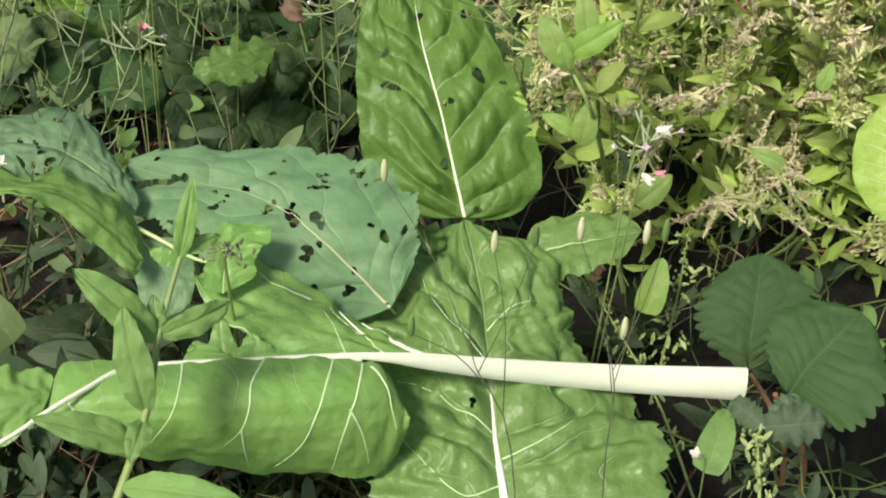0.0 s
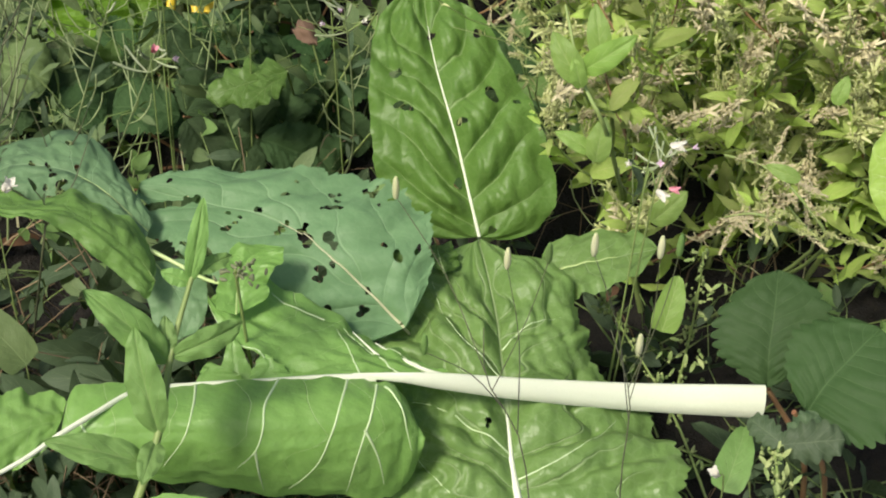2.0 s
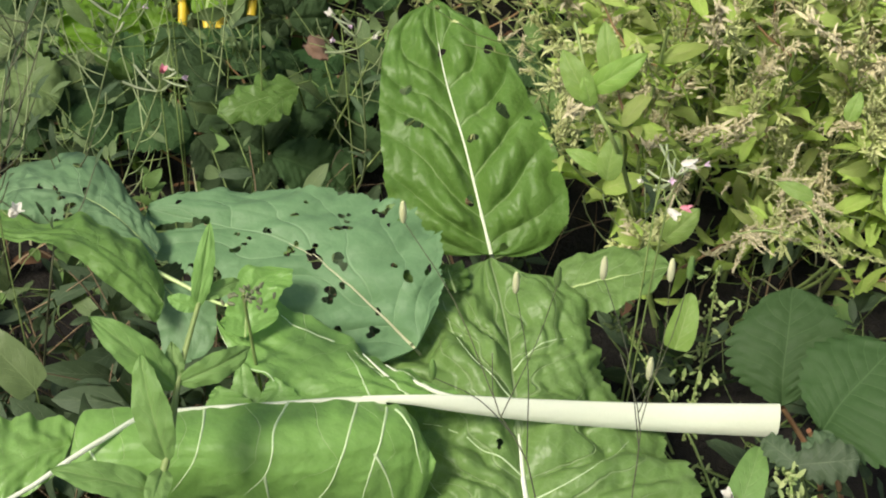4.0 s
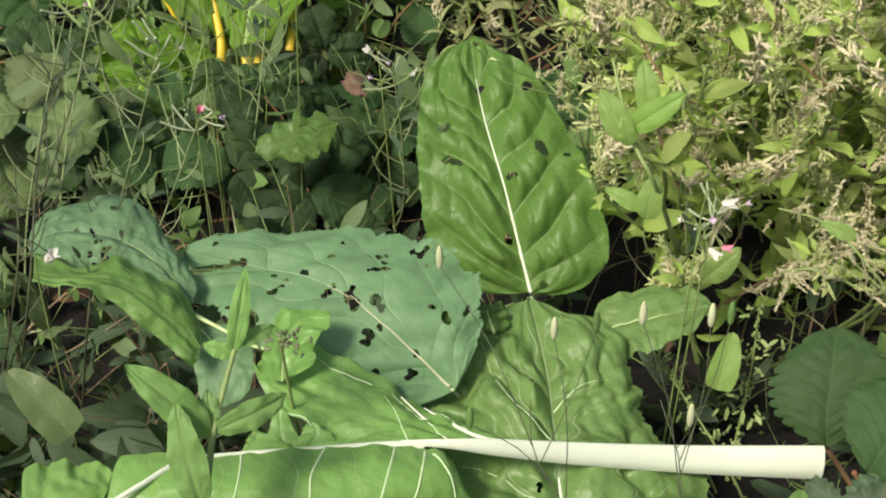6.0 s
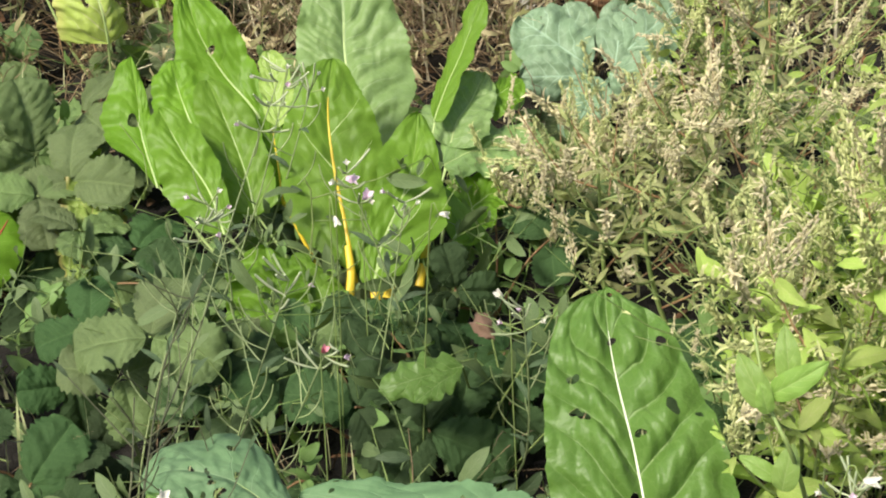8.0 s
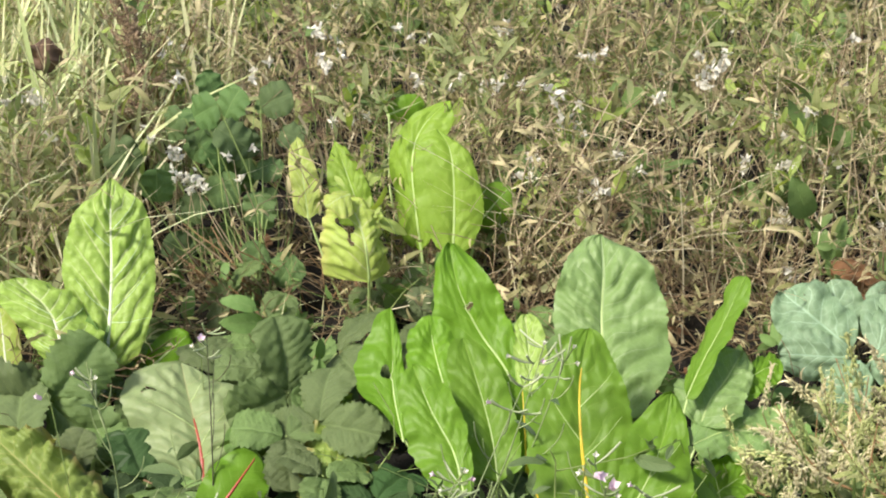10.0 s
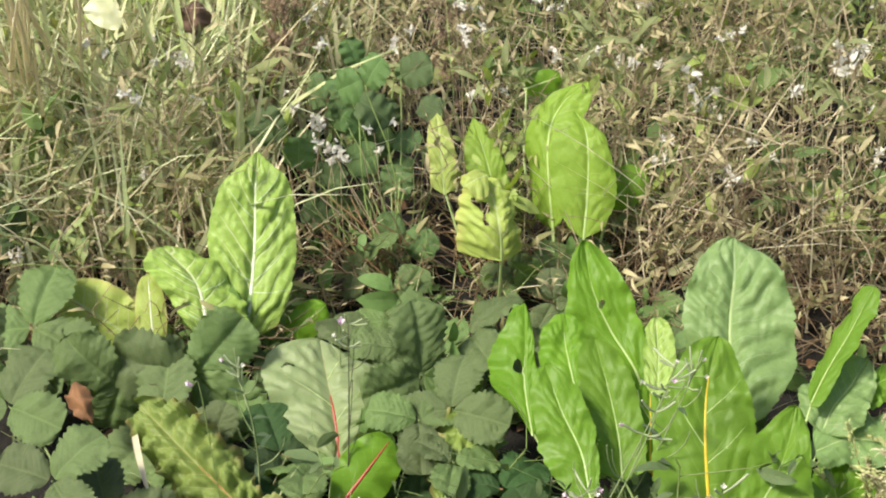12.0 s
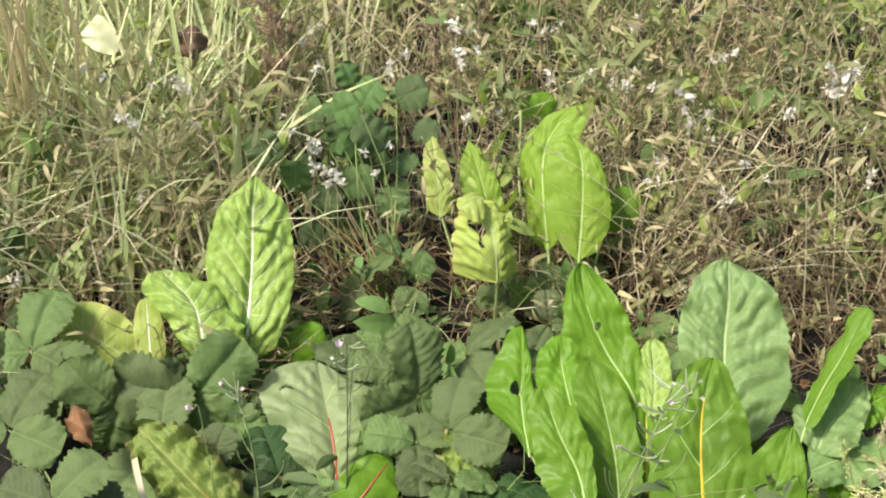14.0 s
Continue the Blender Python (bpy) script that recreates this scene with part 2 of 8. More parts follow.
DARK_BROWN = plain_material("dark_brown_litter", (0.07, 0.045, 0.03), (0.18, 0.11, 0.07), 40.0, 0.8, 0.3, 0.3)
SEED = plain_material("seed_spike", (0.42, 0.48, 0.17), (0.64, 0.66, 0.32), 80.0, 0.75, 0.3, 0.3, let_light=0.15)
PINKSEED = plain_material("pinkish_seed_spike", (0.58, 0.53, 0.30), (0.76, 0.69, 0.46), 80.0, 0.75, 0.3, 0.3, let_light=0.15)
BROWNSEED = plain_material("brown_seed_spike", (0.17, 0.115, 0.07), (0.42, 0.31, 0.20), 80.0, 0.8, 0.3, 0.3)
PETAL = plain_material("pink_petal", (0.76, 0.55, 0.70), (0.88, 0.76, 0.85), 60.0, 0.5, 0.1, 0.2, let_light=0.3)
WHITE_PETAL = plain_material("white_petal", (0.78, 0.75, 0.66), (0.90, 0.88, 0.80), 60.0, 0.5, 0.1, 0.1, let_light=0.3)
CREAM = plain_material("cream_bud", (0.62, 0.66, 0.30), (0.80, 0.82, 0.55), 60.0, 0.5, 0.1, 0.1, let_light=0.2)
DUSKY = plain_material("dusky_floret", (0.11, 0.13, 0.06), (0.22, 0.24, 0.13), 60.0, 0.6, 0.2, 0.2)
POD = plain_material("willowherb_pod", (0.21, 0.29, 0.11), (0.33, 0.40, 0.19), 60.0, 0.6, 0.1, 0.3)
GREENSEED = plain_material("green_seed", (0.17, 0.25, 0.075), (0.34, 0.40, 0.16), 60.0, 0.7, 0.2, 0.3)
CRINKLED = leaf_material("crinkled_chard_leaf", (0.25, 0.35, 0.07), (0.15, 0.24, 0.04), (0.4, 0.42, 0.14), n=10, k=2.4, line=0.05, rib=0.015, gloss=0.42, vary=0.2, edge=(0.30, 0.22, 0.10))
PINK_BUD = plain_material("pink_bud", (0.55, 0.16, 0.22), (0.65, 0.30, 0.36), 60.0, 0.5, 0.1, 0.2)


def soil_material():
    g = Nodes("soil")
    obj = g.add("ShaderNodeTexCoord").outputs["Object"]
    n1, n2, n3 = g.noise(3.0, 5.0, obj), g.noise(45.0, 6.0, obj, 0.65), g.noise(260.0, 3.0, obj)
    # dark humus, taken nearer black to stand in for shade between the plants
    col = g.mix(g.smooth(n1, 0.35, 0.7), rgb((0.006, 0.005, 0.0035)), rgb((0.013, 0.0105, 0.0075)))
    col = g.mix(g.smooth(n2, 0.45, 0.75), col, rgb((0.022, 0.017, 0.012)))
    h = g.math("ADD", n2, g.math("MULTIPLY", n3, 0.4))
    bump = g.add("ShaderNodeBump", {"Strength": 0.8, "Distance": 0.012, "Height": h}).outputs[0]
    return g.out(g.add("ShaderNodeBsdfPrincipled", {"Base Color": col, "Roughness": 0.92, "Normal": bump}).outputs[0])


SOIL = soil_material()


# ---- mesh helpers ----
def mesh_of(name, verts, faces, mats, uvs=None, slots=None):
    me = bpy.data.meshes.new(name)
    me.from_pydata([tuple(v) for v in np.asarray(verts, float).tolist()], [], [tuple(f) for f in faces])
    for m in mats if isinstance(mats, (list, tuple)) else [mats]:
        me.materials.append(m)
    if uvs is not None:
        layer = me.uv_layers.new(name="UVMap")
        idx = np.empty(len(me.loops), dtype=np.int32)
        me.loops.foreach_get("vertex_index", idx)
        layer.data.foreach_set("uv", np.asarray(uvs, dtype=np.float32)[idx].ravel())
    if slots is not None:
        me.polygons.foreach_set("material_index", np.asarray(slots, dtype=np.int32))
    me.polygons.foreach_set("use_smooth", np.ones(len(me.polygons), dtype=bool))
    me.update()
    return me


def thing(name, label, category, group="", kind=""):
    return tagged(new(name), label, category, group, kind)


def part(name, me, parent, label="", m=None):
    ob = new(name, me)
    ob.parent = parent
    if m is not None:
        ob.matrix_basis = m
    if label:
        ob["label"] = label
    return ob


class Heap:
    """Collects many small pieces into one mesh."""

    def __init__(self):
        self.v, self.f, self.u, self.s, self.n = [], [], [], [], 0

    def put(self, verts, faces, uvs=None, slot=0):
        verts = np.asarray(verts, float)
        self.v.append(verts)
        self.u.append(np.zeros((len(verts), 2)) if uvs is None else np.asarray(uvs, float))
        o = self.n
        self.f += [tuple(i + o for i in f) for f in faces]
        self.s += [slot] * len(faces)
        self.n += len(verts)

    def mesh(self, name, mats):
        return mesh_of(name, np.concatenate(self.v), self.f, mats, np.concatenate(self.u), self.s)


def unit(a):
    a = np.asarray(a, float)
    return a / max(np.linalg.norm(a), 1e-9)


def curve_points(pts, n):
    """n points on a smooth curve through pts (Catmull-Rom)."""
    p = np.asarray(pts, float)
    if len(p) == 2:
        return p[0] + (p[1] - p[0]) * np.linspace(0, 1, n)[:, None]
    q = np.vstack([2 * p[0] - p[1], p, 2 * p[-1] - p[-2]])
    t = np.linspace(0, len(p) - 1 - 1e-6, n)
    i = t.astype(int)
    s = (t - i)[:, None]
    a, b, c, d = q[i], q[i + 1], q[i + 2], q[i + 3]
    return 0.5 * (2 * b + (c - a) * s + (2 * a - 5 * b + 4 * c - d) * s**2 + (3 * b - a - 3 * c + d) * s**3)


def tube(pts, r0, r1, sides=6, n=10, flat=1.0, across=None, swell=0.0):
    """A tapering stem along a curve; flat squeezes it at right angles to across."""
    c = curve_points(pts, n)
    tan = np.gradient(c, axis=0)
    tan /= np.linalg.norm(tan, axis=1, keepdims=True) + 1e-12
    ref = unit(across) if across is not None else np.array([0.31, 0.83, 0.46])
    a = ref - (tan @ ref)[:, None] * tan
    a /= np.linalg.norm(a, axis=1, keepdims=True) + 1e-12
    b = np.cross(tan, a)
    s = np.linspace(0, 1, n)
    r = (r0 + (r1 - r0) * s) * (1 + swell * np.sin(np.pi * s))
    ang = np.arange(sides) * 2 * np.pi / sides
    v = c[:, None] + r[:, None, None] * (np.cos(ang)[None, :, None] * a[:, None] + flat * np.sin(ang)[None, :, None] * b[:, None])
    f = [(i * sides + j, i * sides + (j + 1) % sides, (i + 1) * sides + (j + 1) % sides, (i + 1) * sides + j) for i in range(n - 1) for j in range(sides)]
    k = n * sides
    f += [tuple(range(k, k + sides))[::-1], tuple(range(k + sides, k + 2 * sides))]
    uv = np.stack(np.meshgrid(np.linspace(0, 1, sides), s), -1).reshape(-1, 2)
    return np.concatenate([v.reshape(-1, 3), v[0], v[-1]]), f, np.concatenate([uv, uv[:sides], uv[-sides:]])


def smooth_noise(x, y, seed):
    """Soft noise of two coordinates, about -1 to 1."""
    rng = np.random.default_rng(seed)
    out = 0.0
    for i in range(6):
        k, ph = rng.normal(size=2) * (1 + 0.5 * i), rng.uniform(0, 6.28)
        out = out + np.sin(k[0] * x + k[1] * y + ph) / (1 + 0.4 * i)
    return out / 2.6


def blade(L, W, a=0.5, b=0.5, bend=0.4, roll=(0.3, 0.3), tilt=(0.0, 0.0), ruffle=0.03, waves=3.0, quilt=0.02, n=8, k=2.4, teeth=0.0, nteeth=12, holes=(), ragged=0.0, nu=9, nv=22, seed=1, sway=0.0, twist=0.0, lumpy=0.02, halves=(1.0, 1.0), crinkle=0.012, wander=0.0, edge=0.02, crease=0.5, stray=0.25, trim=1.0):
    """A leaf blade from (0,0,0) to (0,L,0), its upper side to +z. roll and tilt: how each half curls and hangs; quilt: bulges between n side veins.
    Returns verts, faces, uvs and the spine's points."""
    rng = np.random.default_rng(seed)
    v = (1 - np.cos(np.linspace(0, np.pi, nv + 1))) / 2 * 0.55 + np.linspace(0, 1, nv + 1) * 0.45
    th = bend * (v - 0.5)
    dv = np.diff(v)
    tm = (th[1:] + th[:-1]) / 2
    y = np.r_[0, np.cumsum(np.cos(tm) * dv)]
    z = np.r_[0, np.cumsum(-np.sin(tm) * dv)]
    ch = np.array([y[-1], z[-1]])
    sc = L / np.linalg.norm(ch)
    c, s = ch / np.linalg.norm(ch)
    y, z = (y * c + z * s) * sc, (-y * s + z * c) * sc
    ty, tz = np.gradient(y), np.gradient(z)
    tl = np.hypot(ty, tz)
    ny, nz = -tz / tl, ty / tl
    x0 = sway * L * np.sin(np.pi * v) + wander * L * np.sin(2 * np.pi * v + seed)
    pk = a / (a + b)
    w = (np.maximum(v, 0) ** a) * (np.maximum(1 - v, 0) ** b) / (pk**a * (1 - pk) ** b)
    u = np.linspace(-1, 1, 2 * nu + 1)
    U, V = np.meshgrid(u, v)
    w2 = w[:, None] * np.ones_like(U)
    gone = np.zeros(U.shape, int)
    for q, (hx, hy, hr) in enumerate(holes):
        dx, dy = (U * w2 - hx) * W / 2, (V - hy) * L
        an = np.arctan2(dy, dx)
        ro = np.hypot(dx, dy) / (hr * L * (1 + 0.25 * np.sin(2 * an + 9 * hx) + 0.13 * np.sin(3 * an + 20 * hy)))
        near = (ro > 0.6) & (ro < 1.35) & (gone == 0)
        s_ = np.where(near, 1 / np.maximum(ro, 0.3), 1.0)
        U = np.where(near, (dx * s_ * 2 / W + hx) / np.maximum(w2, 1e-3), U)
        V = np.where(near, dy * s_ / L + hy, V)
        gone = np.where((ro < 1.35) & (gone == 0), np.where(ro > 0.6, 1000 + q, q + 1), gone)
    U, V = np.clip(U, -1, 1), np.clip(V, 0, 1)
    if holes:
        w2 = np.interp(V, v, w)
    half = W / 2 * w2 * np.where(U < 0, halves[0], halves[1])
    if trim < 1:
        half = half * np.where(U > 0, np.clip(1 - (V - trim) / 0.16, 0.06, 1.0), 1.0)
    half = half * (1 + edge * smooth_noise(V * 70, U * 0 + np.sign(U) * 3, seed + 51) * np.abs(U) ** 4)
    if ragged:
        for sgn in (0, 1):
            e = smooth_noise(V * 9, V * 0 + sgn * 5, seed + 3 + sgn) * ragged
            half = half * np.where((U > 0) == bool(sgn), 1 + e, 1)
    if teeth:
        saw = (V * nteeth) % 1.0
        saw = np.where(saw < 0.65, saw / 0.65, (1 - saw) / 0.35)
        half = half * (1 - teeth * (1 - saw) * np.abs(U) ** 3)
    A = np.abs(U)
    sg = np.sign(U)
    R = np.where(U < 0, roll[0], roll[1])
    D = np.where(U < 0, tilt[0], tilt[1])
    X, Z = np.zeros_like(U), np.zeros_like(U)
    m = 12
    for i in range(m):
        q = (i + 0.5) / m
        X += np.cos(D + R * A * q) * A / m
        Z -= np.sin(D + R * A * q) * A / m
    X, Z = X * sg * half, Z * half
    sv = V * n - k * A**0.85 + stray * smooth_noise(U * 1.6, V * 7, seed + 31) + np.where(U < 0, 0.0, rng.uniform(0.25, 0.6)) * np.minimum(1, 2.5 * A)
    puff = np.abs(np.sin(np.pi * sv)) ** crease * (0.75 + 0.45 * smooth_noise(U * 3, V * 9, seed + 32))
    puff = puff + 0.16 * np.abs(np.sin(np.pi * (A * 4.5 + 0.8 * smooth_noise(U * 4, V * 12, seed + 33)))) * np.minimum(1, 4 * A)
    Z += quilt * W * puff * np.minimum(1, 6 * A) * (1 - 0.7 * A**2) * np.minimum(1, 5 * (1 - V)) * np.minimum(1, 6 * V)
    Z += ruffle * W * A**1.6 * (np.sin(2 * np.pi * waves * V + 1.9 * sg + rng.uniform(0, 6.28)) + 0.5 * np.sin(2 * np.pi * waves * 2.3 * V + rng.uniform(0, 6.28) + sg)) * np.minimum(1, 4 * V)
    Z += lumpy * W * smooth_noise(U * 2.2, V * 5, seed + 9) * np.minimum(1, 4 * V)
    Z += crinkle * W * smooth_noise(U * 9, V * 24, seed + 41) * np.minimum(1, 5 * A) * np.minimum(1, 6 * V)
    if twist:
        an = twist * (V - 0.3)
        X, Z = X * np.cos(an) - Z * np.sin(an), X * np.sin(an) + Z * np.cos(an)
    at = lambda arr: np.interp(V, v, arr)
    P3 = np.stack([X + at(x0), at(y) + Z * at(ny), at(z) + Z * at(nz)], -1)
    nc = 2 * nu + 1
    faces = []
    for i in range(nv):
        for j in range(2 * nu):
            if holes:
                g4 = gone[i : i + 2, j : j + 2]
                q = g4[g4 > 0] % 1000
                if q.size == 4 and (g4[g4 < 1000].size or True) and (g4 > 0).all():
                    continue
            faces.append((i * nc + j, i * nc + j + 1, (i + 1) * nc + j + 1, (i + 1) * nc + j))
    uv = np.stack([(U + 1) / 2, (sv + k * A**0.85) / n], -1).reshape(-1, 2)
    spine = P3[:, nu].copy()
    return P3.reshape(-1, 3), faces, uv, spine


EYE = np.array((0.0, 0.0, 1.25))


def leaf_frame(base, tip, turn=0.0, face=None):
    """The pose of a leaf that runs from base to tip, its upper side to the path, turned about its length by turn degrees."""
    base, tip = np.asarray(base, float), np.asarray(tip, float)
    yv = unit(tip - base)
    f = unit(EYE - (base + tip) / 2) if face is None else unit(face)
    xv = unit(np.cross(yv, f))
    zv = np.cross(xv, yv)
    m = Matrix(((xv[0], yv[0], zv[0], base[0]), (xv[1], yv[1], zv[1], base[1]), (xv[2], yv[2], zv[2], base[2]), (0, 0, 0, 1)))
    return m @ Matrix.Rotation(radians(turn), 4, "Y"), float(np.linalg.norm(tip - base))


def chard_leaf(parent, base, tip, W, crown=None, mat=None, rib=None, rib_w=0.007, turn=0.0, face=None, label="", rib_to=0.93, rib_side=1.0, stalk_w=None, **shape):
    """A broad leaf: blade, midrib and, down to the crown, its stalk."""
    mat, rib = mat or CHARD, rib or GREEN_RIB
    m, L = leaf_frame(base, tip, turn, face)
    v, f, uv, sp = blade(L, W, **shape)
    ob = part("leaf", mesh_of("leaf", v, f, mat, uv), parent, label, m)
    i = max(3, int(len(sp) * rib_to))
    rp = sp[:i] + np.array((0, 0, rib_w * 0.15 * rib_side))
    rv, rf, ruv = tube(rp, rib_w, rib_w * 0.16, 8, max(8, i), 0.55, (1, 0, 0))
    part("midrib", mesh_of("midrib", rv, rf, rib, ruv), ob)
    if crown is not None:
        b = np.asarray(base, float)
        c = np.asarray(crown, float)
        d = unit(np.asarray(tip, float) - b)
        midp = b * 0.5 + c * 0.5 - d * 0.12 * np.linalg.norm(b - c) + np.array((0, 0, 0.0))
        inv = np.array(m.inverted())
        loc = [(inv @ np.r_[q, 1])[:3] for q in (c, midp, b + d * 0.004)]
        pv, pf, puv = tube(loc, (stalk_w or rib_w * 1.5), rib_w * 1.02, 10, 12, 0.7, (1, 0, 0))
        part("stalk", mesh_of("stalk", pv, pf, rib, puv), ob)
    return ob


def lofted(spine, left, right, nu=30, nv=60, ends=(0.1, 0.15), soft=0.6, belly=(0.0, 0.0), quilt=0.06, n=8, k=2.4, ruffle=0.03, waves=3.0, lumpy=0.03, crinkle=0.012, crease=0.5, stray=0.35, edge=0.02, ragged=0.0, teeth=0.0, nteeth=12, scallop=False, holes=(), seed=1, side=None):
    """A leaf blade stretched between its midrib and two margins, each a curve through a few points; holes are (u, v, radius in metres).
    Returns the grid of points, faces and uvs."""
    rng = np.random.default_rng(seed)
    v = np.linspace(0, 1, nv + 1)
    U, V = np.meshgrid(np.linspace(-1, 1, 2 * nu + 1), v)
    fine = np.linspace(0, 1, 401)
    S, Lm, Rm = (curve_points(c, 401) for c in (spine, left, right))
    W = float(np.mean(np.linalg.norm(Lm - Rm, axis=1)))
    length = float(np.sum(np.linalg.norm(np.diff(S, axis=0), axis=1)))

    def along(curve, vv):
        return np.stack([np.interp(vv, fine, curve[:, c]) for c in range(3)], -1)

    def surface(uu, vv):
        s, l, r = along(S, vv), along(Lm, vv), along(Rm, vv)
        a = np.abs(uu)[..., None]
        bent = s + uu[..., None] * (r - l) / 2 + a**2 * ((r + l) / 2 - s)
        flat = s + a * (np.where(uu[..., None] < 0, l, r) - s)
        return soft * bent + (1 - soft) * flat

    gone = np.zeros(U.shape, int)
    for q, (hu, hv, hr) in enumerate(holes):
        c = surface(np.array([[hu]]), np.array([[hv]]))[0, 0]
        du, dv = 1e-2, 1e-2
        eu = np.linalg.norm(surface(np.array([[hu + du]]), np.array([[hv]]))[0, 0] - surface(np.array([[hu - du]]), np.array([[hv]]))[0, 0]) / (2 * du)
        ev = np.linalg.norm(surface(np.array([[hu]]), np.array([[hv + dv]]))[0, 0] - surface(np.array([[hu]]), np.array([[hv - dv]]))[0, 0]) / (2 * dv)
        dx, dy = (U - hu) * eu, (V - hv) * ev
        an = np.arctan2(dy, dx)
        ro = np.hypot(dx, dy) / (hr * (1 + 0.22 * np.sin(2 * an + 9 * hu) + 0.12 * np.sin(3 * an + 20 * hv)))
        near = (ro > 0.5) & (ro < 1.4) & (gone == 0)
        s_ = np.where(near, 1 / np.maximum(ro, 0.3), 1.0)
        U = np.where(near, dx * s_ / eu + hu, U)
        V = np.where(near, dy * s_ / ev + hv, V)
        gone = np.where((ro < 1.4) & (gone == 0), np.where(ro > 0.5, 1000 + q, q + 1), gone)
    U, V = np.clip(U, -1, 1), np.clip(V, 0, 1)
    A, sg = np.abs(U), np.sign(U)
    taper = np.ones_like(U)
    if ends[0]:
        taper = taper * np.sqrt(np.clip(1 - (np.clip(ends[0] - V, 0, 1) / ends[0]) ** 2, 0, 1))
    if ends[1]:
        taper = taper * np.sqrt(np.clip(1 - (np.clip(V - 1 + ends[1], 0, 1) / ends[1]) ** 2, 0, 1))
    wide = taper * (1 + edge * (smooth_noise(V * 60, U * 0 + sg * 3, seed + 51) + 0.7 * smooth_noise(V * 150, U * 0 + sg * 3, seed + 52)) * A**4)
    if ragged:
        wide = wide * (1 + ragged * smooth_noise(V * 9, V * 0 + sg * 5, seed + 3) * A**2)
    if teeth:
        saw = (V * nteeth) % 1.0
        saw = np.abs(np.sin(np.pi * saw)) ** 0.6 if scallop else np.where(saw < 0.65, saw / 0.65, (1 - saw) / 0.35)
        wide = wide * (1 - teeth * (1 - saw) * A**3)
    s = along(S, V)
    P = s + (surface(U, V) - s) * wide[..., None]
    N = np.cross(np.gradient(surface(*np.meshgrid(np.linspace(-1, 1, 2 * nu + 1), v)), axis=1), np.gradient(surface(*np.meshgrid(np.linspace(-1, 1, 2 * nu + 1), v)), axis=0))
    N = N / (np.linalg.norm(N, axis=2, keepdims=True) + 1e-12)
    if (N.mean((0, 1)) @ (np.array((0.0, 0.0, 1.25)) - P.mean((0, 1)))) < 0:
        N = -N
    sv = V * n - k * A**0.85 + stray * smooth_noise(U * 1.6, V * 7, seed + 31) + np.where(U < 0, 0.0, rng.uniform(0.25, 0.6)) * np.minimum(1, 2.5 * A)
    puff = np.abs(np.sin(np.pi * sv)) ** crease * (0.75 + 0.45 * smooth_noise(U * 3, V * 9, seed + 32))
    puff = puff + 0.16 * np.abs(np.sin(np.pi * (A * 4.5 + 0.8 * smooth_noise(U * 4, V * 12, seed + 33)))) * np.minimum(1, 4 * A)
    Z = quilt * W * puff * np.minimum(1, 6 * A) * (1 - 0.7 * A**2) * np.minimum(1, 5 * (1 - V)) * np.minimum(1, 6 * V)
    Z = Z + ruffle * W * A**1.6 * (np.sin(2 * np.pi * waves * V + 1.9 * sg + rng.uniform(0, 6.28)) + 0.5 * np.sin(2 * np.pi * waves * 2.3 * V + rng.uniform(0, 6.28) + sg)) * np.minimum(1, 4 * V)
    Z = Z + lumpy * W * smooth_noise(U * 2.2, V * 5, seed + 9) + crinkle * W * smooth_noise(U * 6, V * 6 * 2 * length / max(W, 1e-6), seed + 41) * np.minimum(1, 5 * A)
    Z = Z + W * 2 * np.where(U < 0, belly[0], belly[1]) * A * (1 - A) * 2
    P = P + Z[..., None] * N
    nc = 2 * nu + 1
    full = gone > 0
    faces = [(i * nc + j, i * nc + j + 1, (i + 1) * nc + j + 1, (i + 1) * nc + j) for i in range(nv) for j in range(2 * nu) if not (holes and full[i : i + 2, j : j + 2].all())]
    across = (U + 1) / 2 if side is None else 0.5 + (U * side + 1) / 4
    uv = np.stack([across, (sv + k * A**0.85) / n], -1).reshape(-1, 2)
    return P, faces, uv


def on_sheet(P, uv_pairs):
    """Points of a lofted blade's grid at the given (u, v)."""
    nv, nc = P.shape[0] - 1, P.shape[1] - 1
    out = []
    for u, v in uv_pairs:
        x, y = np.clip((u + 1) / 2 * nc, 0, nc - 1e-6), np.clip(v * nv, 0, nv - 1e-6)
        i, j = int(y), int(x)
        a, b = y - i, x - j
        out.append((1 - a) * ((1 - b) * P[i, j] + b * P[i, j + 1]) + a * ((1 - b) * P[i + 1, j] + b * P[i + 1, j + 1]))
    return np.array(out)


